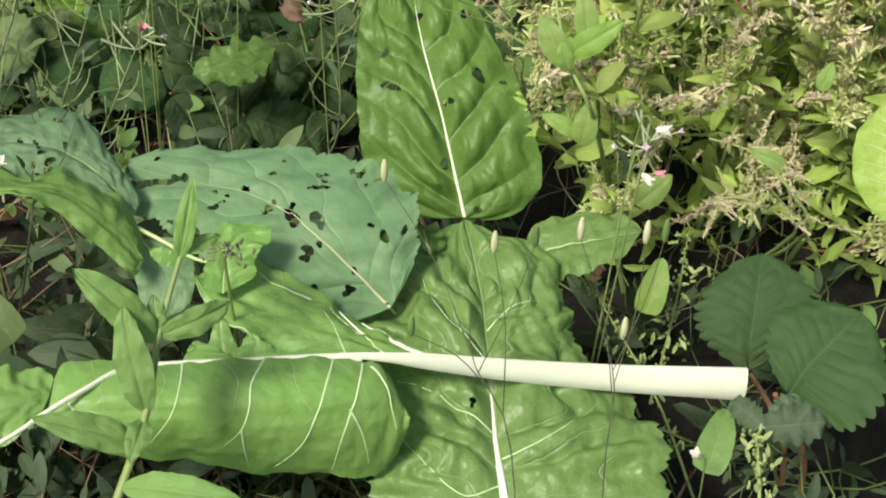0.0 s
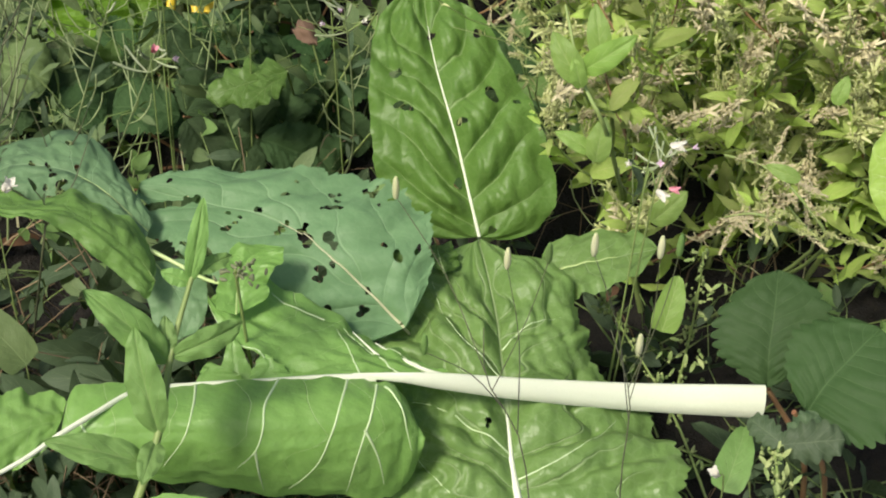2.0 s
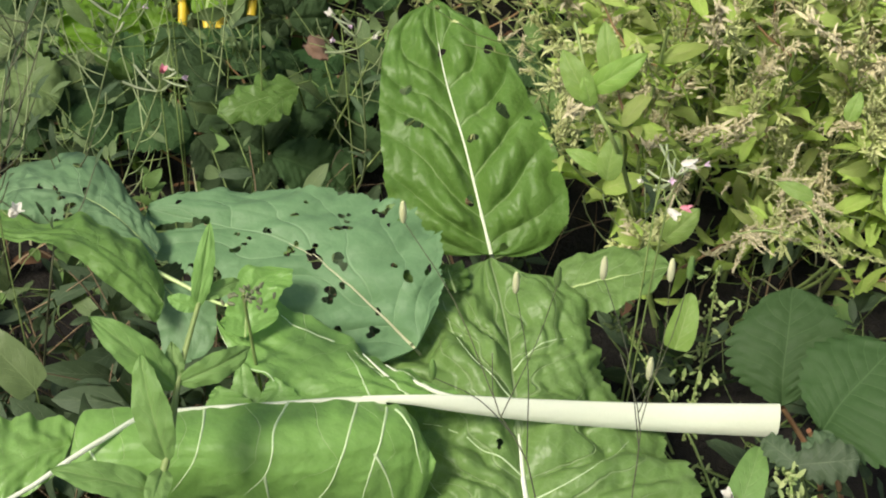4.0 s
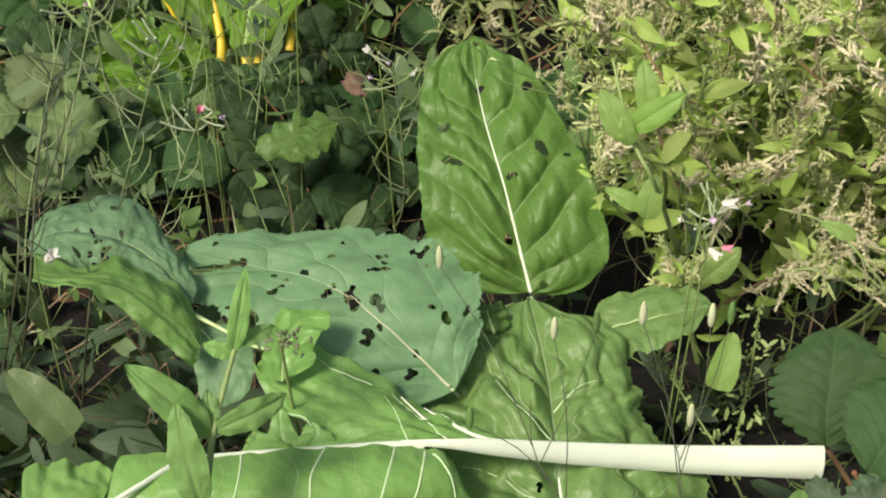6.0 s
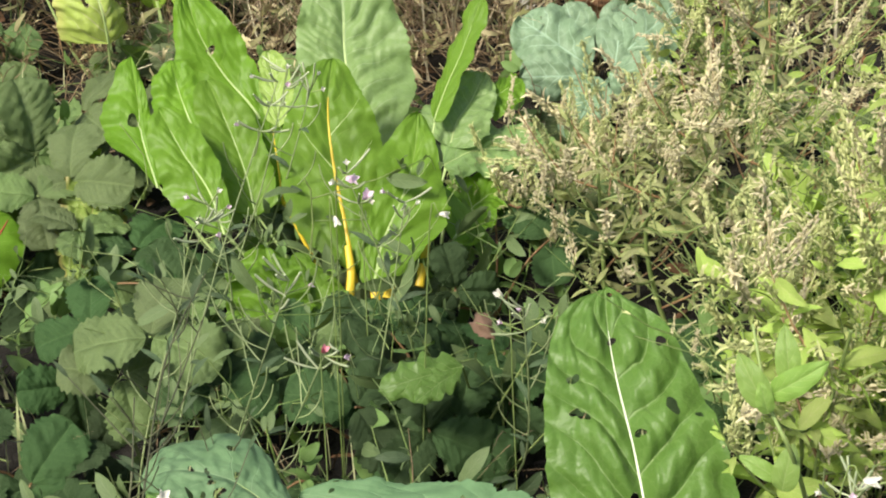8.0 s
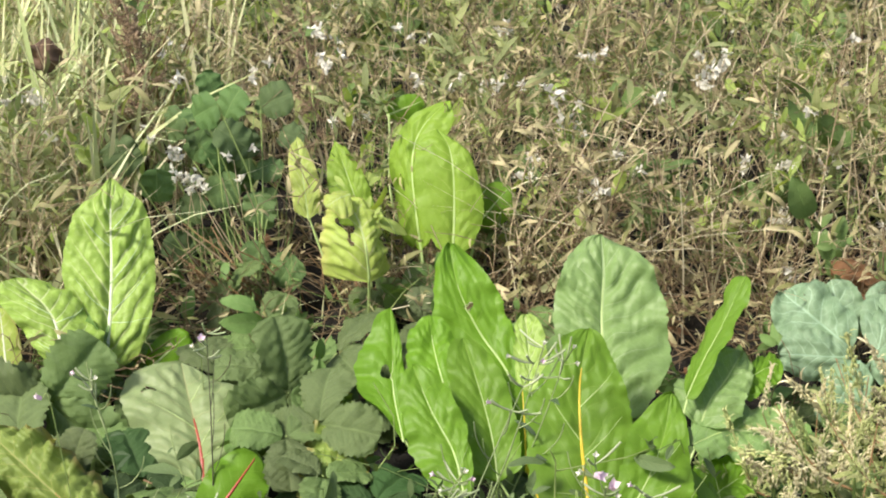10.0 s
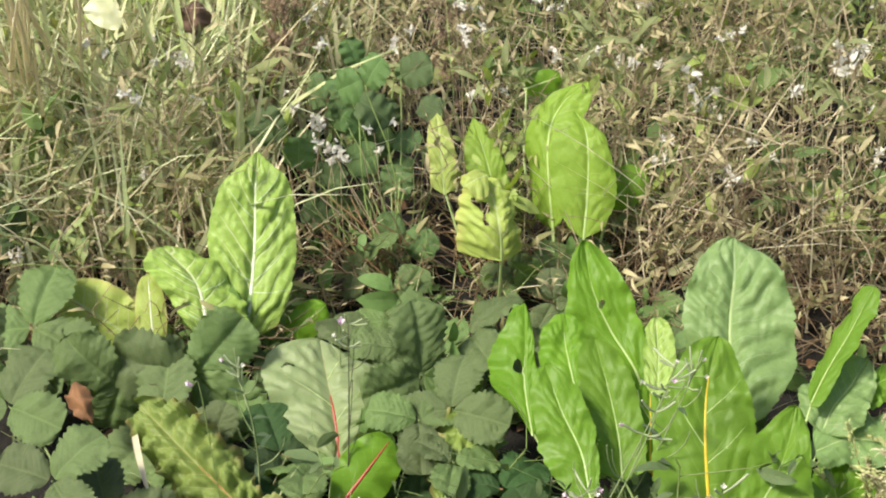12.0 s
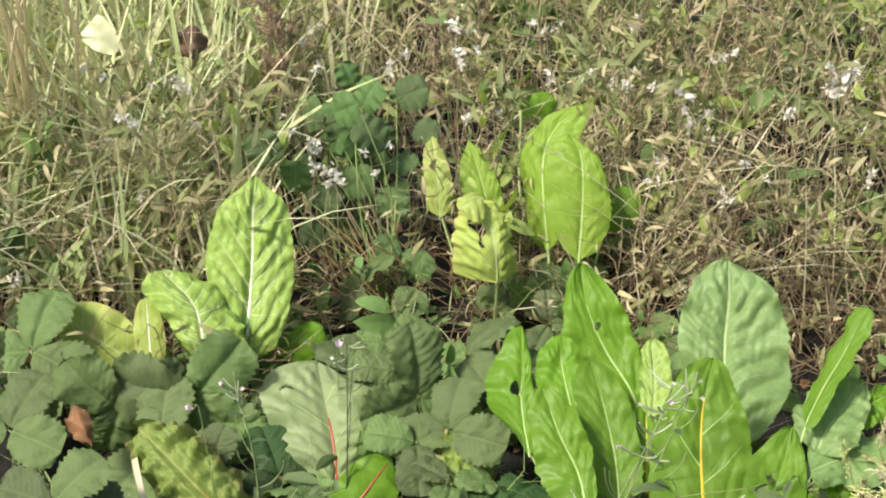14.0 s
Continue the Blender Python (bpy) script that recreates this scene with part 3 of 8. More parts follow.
def sheet_leaf(parent, spine, left, right, mat, rib=None, rib_w=0.002, rib_to=0.9, label="", veins=(), vein_w=0.0012, vein_mat=None, crown=None, stalk_w=None, **shape):
    """A broad leaf given by its midrib and margins, with raised midrib and veins and, down to the crown, its stalk."""
    P, f, uv = lofted(spine, left, right, **shape)
    ob = part("leaf", mesh_of("leaf", P.reshape(-1, 3), f, mat, uv), parent, label)
    toward = unit(np.array((0.0, 0.0, 1.25)) - P.mean((0, 1)))
    if rib is not None:
        sp = P[:, P.shape[1] // 2][: max(4, int(P.shape[0] * rib_to))] + toward * rib_w * 0.2
        rv, rf, ruv = tube(sp[:: max(1, len(sp) // 24)], rib_w, rib_w * 0.2, 8, 40, 0.6, np.cross(sp[-1] - sp[0], toward))
        part("midrib", mesh_of("midrib", rv, rf, rib, ruv), ob)
    for pts in veins:
        c = on_sheet(P, curve_points([(*q, 0.0) for q in pts], 14)[:, :2]) + toward * vein_w * 0.25
        vv, vf, vuv = tube(c, vein_w, vein_w * 0.22, 6, 24, 0.7, np.cross(c[-1] - c[0], toward))
        part("vein", mesh_of("vein", vv, vf, vein_mat or rib, vuv), ob)
    if crown is not None:
        b, c = np.asarray(spine[0], float), np.asarray(crown, float)
        d = unit(np.asarray(spine[1], float) - b)
        pv, pf, puv = tube([c, b * 0.5 + c * 0.5 - d * 0.12 * np.linalg.norm(b - c), b + d * 0.006], stalk_w or rib_w * 1.5, rib_w, 10, 14, 0.75, np.cross(b - c, toward))
        part("stalk", mesh_of("stalk", pv, pf, rib, puv), ob)
    return ob


# ---- the ground ----
def ground():
    h = Heap()
    n = 150
    gx, gy = np.meshgrid(np.linspace(-4, 3, n), np.linspace(-1.2, 6, n))
    gz = 0.018 * smooth_noise(gx * 5, gy * 5, 4) + 0.012 * smooth_noise(gx * 17, gy * 17, 5) + 0.006 * smooth_noise(gx * 50, gy * 50, 6)
    edge = np.minimum.reduce([gx + 4, 3 - gx, gy + 1.2, 6 - gy])
    gz *= np.clip(edge / 0.3, 0, 1)
    h.put(np.stack([gx, gy, gz], -1).reshape(-1, 3), [(i * n + j, i * n + j + 1, (i + 1) * n + j + 1, (i + 1) * n + j) for i in range(n - 1) for j in range(n - 1)])
    x0, x1, y0, y1, B = -4, 3, -1.2, 6, 300
    h.put([(x0, y0, 0), (x1, y0, 0), (x1, y1, 0), (x0, y1, 0), (-B, -B, 0), (B, -B, 0), (B, B, 0), (-B, B, 0)], [(0, 4, 5, 1), (1, 5, 6, 2), (2, 6, 7, 3), (3, 7, 4, 0)])
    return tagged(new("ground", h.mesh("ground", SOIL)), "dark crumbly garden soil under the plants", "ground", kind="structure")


ground()


# ---- the chard bed in front ----
def front_chard():
    p = thing("chard_plant", "green chard plant with a large upright insect-holed leaf", "chard")
    sheet_leaf(p, [(0.0385, 1.131, 0.1885), (0.0289, 1.156, 0.2166), (0.016, 1.193, 0.2538), (-0.0005, 1.239, 0.2882), (-0.0103, 1.276, 0.3142), (-0.0153, 1.308, 0.3358)], [(-0.0152, 1.129, 0.1779), (-0.0466, 1.154, 0.2149), (-0.0584, 1.186, 0.2536), (-0.0627, 1.231, 0.2882), (-0.0548, 1.277, 0.3176), (-0.0343, 1.308, 0.3346)], [(0.0815, 1.134, 0.1731), (0.1061, 1.164, 0.2091), (0.0954, 1.196, 0.2475), (0.0709, 1.239, 0.2841), (0.0393, 1.283, 0.3172), (0.0042, 1.308, 0.3355)],
               CHARD, WHITE_RIB, 0.0017, 0.82, "large upright glossy green leaf with insect holes", crown=(0.068, 1.181, 0.02), vein_w=0.0009, vein_mat=GREEN_RIB, nu=44, nv=120, ends=(0.1, 0.2), soft=0.7, belly=(-0.01, 0.01), quilt=0.12, n=6.5, k=2.0, ruffle=0.03, waves=3.6, lumpy=0.03, crinkle=0.008, crease=0.75, stray=0.6, edge=0.012, ragged=0.02, seed=3, holes=[(0.025, 0.75, 0.0035), (-0.6, 0.6, 0.005), (-0.6, 0.5, 0.0045), (-0.5, 0.488, 0.0045), (0.55, 0.525, 0.0066), (0.825, 0.512, 0.003), (0.1, 0.438, 0.004), (-0.1, 0.238, 0.0045), (0.75, 0.738, 0.0045), (0.3, 0.038, 0.004), (0.225, 0.962, 0.003)])
    sheet_leaf(p, [(0.0673, 0.7917, 0.1997), (0.0602, 0.8354, 0.2157), (0.0561, 0.881, 0.2287), (0.0533, 0.92, 0.2445), (0.0483, 0.9728, 0.2544), (0.0347, 1.038, 0.265)], [(-0.0407, 0.794, 0.1861), (-0.0285, 0.8318, 0.2101), (-0.032, 0.887, 0.2253), (-0.0464, 0.9457, 0.24), (-0.0209, 0.9959, 0.255), (0.0083, 1.037, 0.2623)], [(0.1899, 0.7948, 0.1935), (0.1871, 0.8488, 0.2046), (0.1616, 0.9135, 0.2033), (0.1193, 0.9557, 0.2229), (0.1105, 0.9989, 0.2441), (0.0739, 1.043, 0.2585)],
               CHARD_DARK, WHITE_RIB, 0.0040, 0.42, "broad dark green puckered leaf under the cut stalk", vein_w=0.0008, vein_mat=PALE_VEIN, nu=48, nv=110, ends=(0, 0.13), soft=0.5, belly=(0.03, 0.03), quilt=0.09, n=7, k=1.8, ruffle=0.035, waves=4.6, lumpy=0.04, crinkle=0.012, crease=0.7, stray=0.8, edge=0.04, ragged=0.06, seed=8, holes=[(-0.175, 0.725, 0.0034), (-0.175, 0.35, 0.003)], veins=[[(0.0, 0.262), (-0.25, 0.325), (-0.575, 0.4), (-0.825, 0.425)], [(0.025, 0.175), (0.2, 0.2), (0.45, 0.25), (0.725, 0.338)], [(0.025, 0.662), (0.25, 0.712), (0.7, 0.725)], [(-0.025, 0.538), (-0.25, 0.612), (-0.475, 0.688), (-0.75, 0.812)], [(0.0, 0.088), (-0.275, 0.05), (-0.55, 0.15), (-0.8, 0.25)]])
    sheet_leaf(p, [(0.0842, 1.029, 0.2368), (0.1139, 1.03, 0.2482), (0.1485, 1.032, 0.2557), (0.1825, 1.037, 0.2604)], [(0.087, 1.055, 0.2424), (0.115, 1.062, 0.2536), (0.1477, 1.063, 0.26), (0.1805, 1.058, 0.2598)], [(0.0913, 1.001, 0.2222), (0.1173, 0.9986, 0.2447), (0.1445, 1.002, 0.2525), (0.1763, 1.018, 0.2603)],
               CHARD_DARK, GREEN_RIB, 0.0016, 0.7, "small smooth green leaf", crown=(0.087, 1.181, 0.02), nu=14, nv=30, ends=(0.1, 0.18), soft=0.7, belly=(0.02, 0.03), quilt=0.04, n=5, ruffle=0.04, lumpy=0.05, ragged=0.06, seed=5)
    sheet_leaf(p, [(-0.0206, 0.9747, 0.2689), (-0.0256, 0.9869, 0.2819), (-0.0395, 1.002, 0.2833), (-0.0485, 1.001, 0.2832)], [(-0.0249, 0.9684, 0.2624), (-0.0386, 0.9737, 0.2754), (-0.0479, 0.9831, 0.2785), (-0.0518, 0.9928, 0.2817)], [(-0.005, 0.9853, 0.2656), (-0.01, 0.9976, 0.2787), (-0.0216, 1.009, 0.2834), (-0.042, 1.008, 0.2832)],
               CHARD, GREEN_RIB, 0.0012, 0.8, "young crinkled leaf", nu=12, nv=26, ends=(0.1, 0.3), quilt=0.09, ruffle=0.12, lumpy=0.1, ragged=0.12, seed=6)
    sheet_leaf(p, [(0.0062, 1.003, 0.2622), (0.0022, 1.012, 0.2722), (-0.0012, 1.022, 0.2761)], [(-0.0053, 1.002, 0.2687), (-0.0102, 1.01, 0.2769), (-0.009, 1.018, 0.2793)], [(0.0177, 1.008, 0.2608), (0.0173, 1.017, 0.2709), (0.0103, 1.027, 0.2741)],
               CHARD, GREEN_RIB, 0.0012, 0.8, "young crinkled leaf", nu=10, nv=20, ends=(0.1, 0.3), quilt=0.08, ruffle=0.14, lumpy=0.1, ragged=0.12, seed=16)
    return p


def cut_leaf():
    p = thing("cut_chard_leaf", "cut chard leaf with thick white stalk lying across the bed", "chard leaf")
    sheet_leaf(p, [(-0.2601, 0.7917, 0.3011), (-0.2254, 0.7871, 0.3058), (-0.1747, 0.7892, 0.3052), (-0.1201, 0.7922, 0.2997), (-0.0652, 0.8016, 0.2911), (-0.0254, 0.8169, 0.2832), (-0.0081, 0.8233, 0.2687)], [(-0.2613, 0.824, 0.3128), (-0.2276, 0.8322, 0.3117), (-0.1761, 0.8363, 0.3074), (-0.1203, 0.8444, 0.3039), (-0.0717, 0.8509, 0.3), (-0.0349, 0.8563, 0.2896), (-0.0157, 0.847, 0.2698)], [(-0.2576, 0.7936, 0.275), (-0.2323, 0.7885, 0.2604), (-0.1835, 0.7932, 0.249), (-0.1272, 0.7941, 0.2335), (-0.07, 0.8002, 0.2283), (-0.0287, 0.8077, 0.2226), (-0.0101, 0.823, 0.2406)],
               CUT, None, label="drooping half of the blade with white veins", vein_w=0.0011, vein_mat=PALE_VEIN, nu=30, nv=80, ends=(0.05, 0.1), soft=1.0, quilt=0.02, n=7, k=0.3, ruffle=0.015, waves=4.5, lumpy=0.03, crinkle=0.012, edge=0.02, ragged=0.05, seed=21, side=1, veins=[[(-1.0, 0.35), (-0.525, 0.35), (0.075, 0.338), (0.675, 0.3)], [(-1.0, 0.525), (-0.525, 0.5), (-0.1, 0.5), (0.25, 0.488), (0.625, 0.45)], [(-1.0, 0.7), (-0.425, 0.662), (0.075, 0.638), (0.5, 0.612), (0.875, 0.562)], [(-0.9, 0.788), (-0.375, 0.75), (0.05, 0.725), (0.525, 0.7), (0.925, 0.688)], [(-0.05, 0.725), (0.4, 0.762), (0.8, 0.788)], [(0.25, 0.488), (0.625, 0.5), (0.9, 0.512)], [(-0.2, 0.075), (0.225, 0.112), (0.825, 0.138)], [(-0.825, 0.812), (-0.25, 0.862), (0.4, 0.9)]])
    sheet_leaf(p, [(-0.0037, 0.8752, 0.2756), (-0.0397, 0.8776, 0.2852), (-0.0778, 0.8836, 0.2957), (-0.1205, 0.8977, 0.3039), (-0.1706, 0.9186, 0.3112)], [(-0.0162, 0.8609, 0.2854), (-0.0556, 0.8573, 0.2914), (-0.1029, 0.8534, 0.2938), (-0.139, 0.8707, 0.3037), (-0.1774, 0.9042, 0.312)], [(0.0092, 0.8887, 0.268), (-0.0277, 0.9027, 0.2744), (-0.0671, 0.9203, 0.2864), (-0.1197, 0.9425, 0.3068), (-0.1708, 0.9408, 0.3125)],
               CUT, None, label="flat half of the blade behind the fold", vein_w=0.0009, vein_mat=PALE_VEIN, nu=26, nv=60, ends=(0.0, 0.2), soft=0.5, quilt=0.05, n=6, k=1.0, ruffle=0.05, waves=3.3, lumpy=0.06, crinkle=0.014, edge=0.03, ragged=0.1, seed=22, side=-1, veins=[[(-0.975, 0.225), (-0.125, 0.375), (0.6, 0.538)], [(-0.725, 0.038), (0.075, 0.225), (0.5, 0.375), (0.725, 0.5)], [(-1.0, 0.512), (-0.925, 0.675), (-0.95, 0.8), (-1.0, 0.975)], [(0.7, 0.575), (0.6, 0.688), (0.7, 0.775)], [(0.3, 0.0), (0.675, 0.162), (0.775, 0.325)]])
    sheet_leaf(p, [(-0.1692, 0.8424, 0.2995), (-0.1639, 0.851, 0.3025), (-0.1623, 0.8576, 0.3057)], [(-0.1695, 0.8454, 0.301), (-0.1691, 0.851, 0.3034), (-0.1663, 0.8572, 0.306)], [(-0.1351, 0.8463, 0.2965), (-0.1416, 0.8513, 0.2994), (-0.1562, 0.8576, 0.3048)],
               CUT, None, label="torn lobe of the blade", nu=8, nv=14, ends=(0, 0.3), quilt=0.04, ruffle=0.08, ragged=0.1, seed=23)
    sheet_leaf(p, [(-0.1438, 0.8491, 0.2921), (-0.1467, 0.8635, 0.302), (-0.1486, 0.8793, 0.3106)], [(-0.158, 0.8478, 0.293), (-0.154, 0.8628, 0.3024), (-0.1518, 0.8784, 0.3103)], [(-0.1287, 0.8504, 0.2912), (-0.1365, 0.8644, 0.3014), (-0.1453, 0.879, 0.3099)],
               CUT, None, label="torn lobe of the blade", nu=8, nv=16, ends=(0, 0.2), quilt=0.05, ruffle=0.08, ragged=0.12, seed=24)
    sheet_leaf(p, [(-0.1292, 0.8476, 0.2942), (-0.1197, 0.8607, 0.2999), (-0.1264, 0.8688, 0.3043)], [(-0.1353, 0.8477, 0.2951), (-0.1319, 0.8582, 0.2991), (-0.1297, 0.8674, 0.3033)], [(-0.1006, 0.8503, 0.2935), (-0.1094, 0.86, 0.298), (-0.1202, 0.8681, 0.3029)],
               CUT, None, label="torn lobe of the blade", nu=8, nv=16, ends=(0, 0.3), quilt=0.05, ruffle=0.08, ragged=0.12, seed=26)
    sheet_leaf(p, [(-0.2628, 0.8103, 0.2951), (-0.2793, 0.7993, 0.2996), (-0.3002, 0.7855, 0.3007), (-0.3181, 0.7749, 0.2973)], [(-0.2587, 0.8273, 0.2957), (-0.2854, 0.8326, 0.2998), (-0.3087, 0.8299, 0.3018), (-0.3271, 0.8176, 0.2967)], [(-0.2644, 0.7876, 0.2919), (-0.2816, 0.7726, 0.2906), (-0.3002, 0.7581, 0.2907), (-0.3178, 0.7475, 0.2876)],
               CUT, None, label="end of the blade", nu=16, nv=30, ends=(0.08, 0.2), quilt=0.05, n=4, ruffle=0.05, lumpy=0.06, ragged=0.08, seed=25)
    v, f, uv = tube([(-0.0432, 0.8578, 0.2913), (-0.0761, 0.8536, 0.2946), (-0.1249, 0.8472, 0.296), (-0.1728, 0.8385, 0.3006), (-0.2097, 0.8204, 0.3132), (-0.2336, 0.797, 0.3167), (-0.2562, 0.7785, 0.3142), (-0.2789, 0.7607, 0.308), (-0.307, 0.7433, 0.302)], 0.0036, 0.0016, 10, 60, 0.6, (0.3, 0.5, 0.8))
    part("midrib", mesh_of("midrib", v, f, WHITE_RIB, uv), p)
    v, f, uv = tube([(0.2576, 0.9107, 0.2165), (0.1576, 0.8999, 0.2311), (0.0675, 0.8814, 0.2573), (0.0068, 0.866, 0.2808), (-0.0225, 0.8601, 0.2902), (-0.0597, 0.8562, 0.296)], 0.0138, 0.0016, 20, 48, 0.42, (0.3, 0.5, 0.8))
    groove = 1.0 - 0.10 * np.exp(-(((uv[:, 0] % 0.25) - 0.125) / 0.03) ** 2)
    core = np.repeat(v[: 48 * 20].reshape(48, 20, 3).mean(1), 20, axis=0)
    core = np.concatenate([core, core[:20], core[-20:]])
    v = core + (v - core) * groove[:, None]
    part("stalk", mesh_of("stalk", v, f, WHITE_RIB, uv), p, "thick white ribbed stalk cut straight across")
    v, f, uv = tube([(0.0238, 0.8708, 0.2763), (-0.0016, 0.8787, 0.2762), (-0.0231, 0.8895, 0.2783), (-0.0449, 0.9029, 0.2821)], 0.0026, 0.0005, 8, 20, 0.6, (0.3, 0.5, 0.8))
    part("side_vein", mesh_of("side_vein", v, f, WHITE_RIB, uv), p)
    v, f, uv = tube([(0.0111, 0.8681, 0.2788), (-0.0185, 0.8755, 0.2772), (-0.0401, 0.8882, 0.2815), (-0.0622, 0.9083, 0.2882)], 0.0026, 0.0005, 8, 20, 0.6, (0.3, 0.5, 0.8))
    part("side_vein", mesh_of("side_vein", v, f, WHITE_RIB, uv), p)


def lace_leaf():
    p = thing("brassica_plant", "bluish green plant with leaves riddled by insect holes", "brassica")
    sheet_leaf(p, [(-0.0232, 0.933, 0.2692), (-0.0488, 0.95, 0.2872), (-0.0826, 0.9722, 0.3055), (-0.1234, 0.996, 0.3211), (-0.177, 1.009, 0.3294), (-0.2327, 1.017, 0.3356)], [(-0.0519, 0.9177, 0.2619), (-0.0802, 0.9164, 0.2622), (-0.1283, 0.9286, 0.279), (-0.1639, 0.9472, 0.2961), (-0.2014, 0.9645, 0.3143), (-0.2425, 0.9891, 0.3287)], [(-0.0081, 0.9502, 0.2867), (-0.0016, 0.9898, 0.3073), (-0.0273, 1.032, 0.3256), (-0.0864, 1.047, 0.3302), (-0.1629, 1.046, 0.3315), (-0.2341, 1.045, 0.3371)],
               LACE, PINKISH_RIB, 0.0012, 0.62, "bluish green leaf full of small holes", crown=(0.010, 1.096, 0.030), vein_w=0.0007, nu=80, nv=210, ends=(0.06, 0.1), soft=0.6, belly=(0.0, 0.02), quilt=0.02, n=6, k=2.4, ruffle=0.03, waves=4.6, lumpy=0.05, crinkle=0.012, edge=0.06, ragged=0.09, stray=0.8, teeth=0.03, nteeth=37, seed=12, holes=[(0.625, 0.925, 0.0026), (0.775, 0.912, 0.0022), (0.3, 0.925, 0.0022), (-0.1, 0.738, 0.0022), (-0.35, 0.712, 0.0035), (0.05, 0.675, 0.0022), (0.05, 0.662, 0.0018), (0.4, 0.638, 0.0026), (0.65, 0.638, 0.0018), (-0.125, 0.7, 0.0018), (-0.225, 0.7, 0.0018), (0.6, 0.538, 0.0026), (0.425, 0.512, 0.0031), (0.475, 0.5, 0.0022), (0.55, 0.512, 0.0022), (0.375, 0.525, 0.0018), (0.475, 0.488, 0.0022), (0.65, 0.525, 0.0018), (0.8, 0.475, 0.0026), (0.8, 0.45, 0.0031), (0.9, 0.45, 0.0026), (0.1, 0.525, 0.0026), (-0.075, 0.575, 0.0031), (-0.15, 0.575, 0.0022), (0.025, 0.575, 0.0022), (0.125, 0.45, 0.0039), (0.125, 0.438, 0.0035), (0.1, 0.412, 0.0031), (-0.175, 0.388, 0.0044), (-0.275, 0.375, 0.0035), (-0.05, 0.375, 0.0026), (0.0, 0.225, 0.0026), (-0.025, 0.488, 0.0053), (-0.025, 0.512, 0.0035), (0.0, 0.525, 0.0026), (0.5, 0.238, 0.0044), (0.775, 0.212, 0.0035), (0.45, 0.3, 0.0026), (-0.975, 0.712, 0.0026), (-0.725, 0.75, 0.0053), (-0.775, 0.712, 0.0044), (-0.9, 0.7, 0.0039), (-0.775, 0.75, 0.0026), (-0.875, 0.788, 0.0022), (-1.0, 0.825, 0.0018), (-0.65, 0.962, 0.0039), (-0.45, 0.938, 0.0044), (-0.325, 0.925, 0.0048), (-0.2, 0.9, 0.0044), (-0.15, 0.875, 0.0039), (-0.025, 0.862, 0.0035), (0.025, 0.838, 0.0031), (0.85, 0.4, 0.0026), (-0.525, 0.288, 0.0039), (-0.225, 0.188, 0.0035), (-0.325, 0.188, 0.0026), (0.725, 0.412, 0.0018)])
    sheet_leaf(p, [(-0.2192, 0.9657, 0.3347), (-0.2384, 0.9749, 0.3499), (-0.2623, 0.9876, 0.3635), (-0.2881, 0.9934, 0.3706), (-0.3187, 0.9974, 0.3701), (-0.3465, 0.9995, 0.359)], [(-0.2208, 0.9522, 0.3352), (-0.2488, 0.9594, 0.3505), (-0.2734, 0.963, 0.3617), (-0.2967, 0.9646, 0.3634), (-0.3178, 0.9672, 0.3659), (-0.3413, 0.9722, 0.3569)], [(-0.2184, 0.9835, 0.3317), (-0.2409, 1.006, 0.3484), (-0.2588, 1.033, 0.3616), (-0.2883, 1.044, 0.3685), (-0.3228, 1.037, 0.3631), (-0.3528, 1.028, 0.3553)],
               LACE, GREEN_RIB, 0.0011, 0.5, "arched bluish green leaf with a few holes", vein_w=0.0008, nu=40, nv=80, ends=(0.0, 0.15), soft=1.0, belly=(0.02, 0.03), quilt=0.05, n=5, k=1.5, ruffle=0.02, lumpy=0.04, crinkle=0.012, ragged=0.03, stray=0.7, seed=14, holes=[(0.6, 0.575, 0.003), (0.025, 0.725, 0.0026), (-0.25, 0.6, 0.0026), (0.025, 0.65, 0.0022), (-0.575, 0.612, 0.0022), (-0.4, 0.538, 0.0039), (-0.675, 0.512, 0.0035), (0.125, 0.5, 0.0026), (-0.825, 0.562, 0.0022), (-0.1, 0.625, 0.0017)])
    sheet_leaf(p, [(-0.2091, 0.917, 0.3288), (-0.2203, 0.924, 0.3448), (-0.243, 0.9311, 0.3645), (-0.2695, 0.9377, 0.3765), (-0.2964, 0.9402, 0.3789), (-0.3276, 0.9438, 0.3818)], [(-0.2081, 0.9354, 0.329), (-0.2185, 0.9521, 0.3421), (-0.2423, 0.9643, 0.3589), (-0.2715, 0.9691, 0.3682), (-0.2996, 0.9618, 0.369), (-0.3338, 0.9676, 0.3723)], [(-0.2095, 0.8966, 0.3223), (-0.225, 0.9039, 0.3394), (-0.2491, 0.913, 0.3583), (-0.2712, 0.9215, 0.3742), (-0.2956, 0.9256, 0.3807), (-0.325, 0.9303, 0.381)],
               UNDERSIDE, GREEN_RIB, 0.0003, 0.2, "rolled over leaf margin showing its green underside", nu=22, nv=60, ends=(0.08, 0.0), soft=1.0, quilt=0.05, n=6, k=0.6, ruffle=0.06, waves=3.0, lumpy=0.06, crinkle=0.014, ragged=0.05, stray=0.8, seed=18)
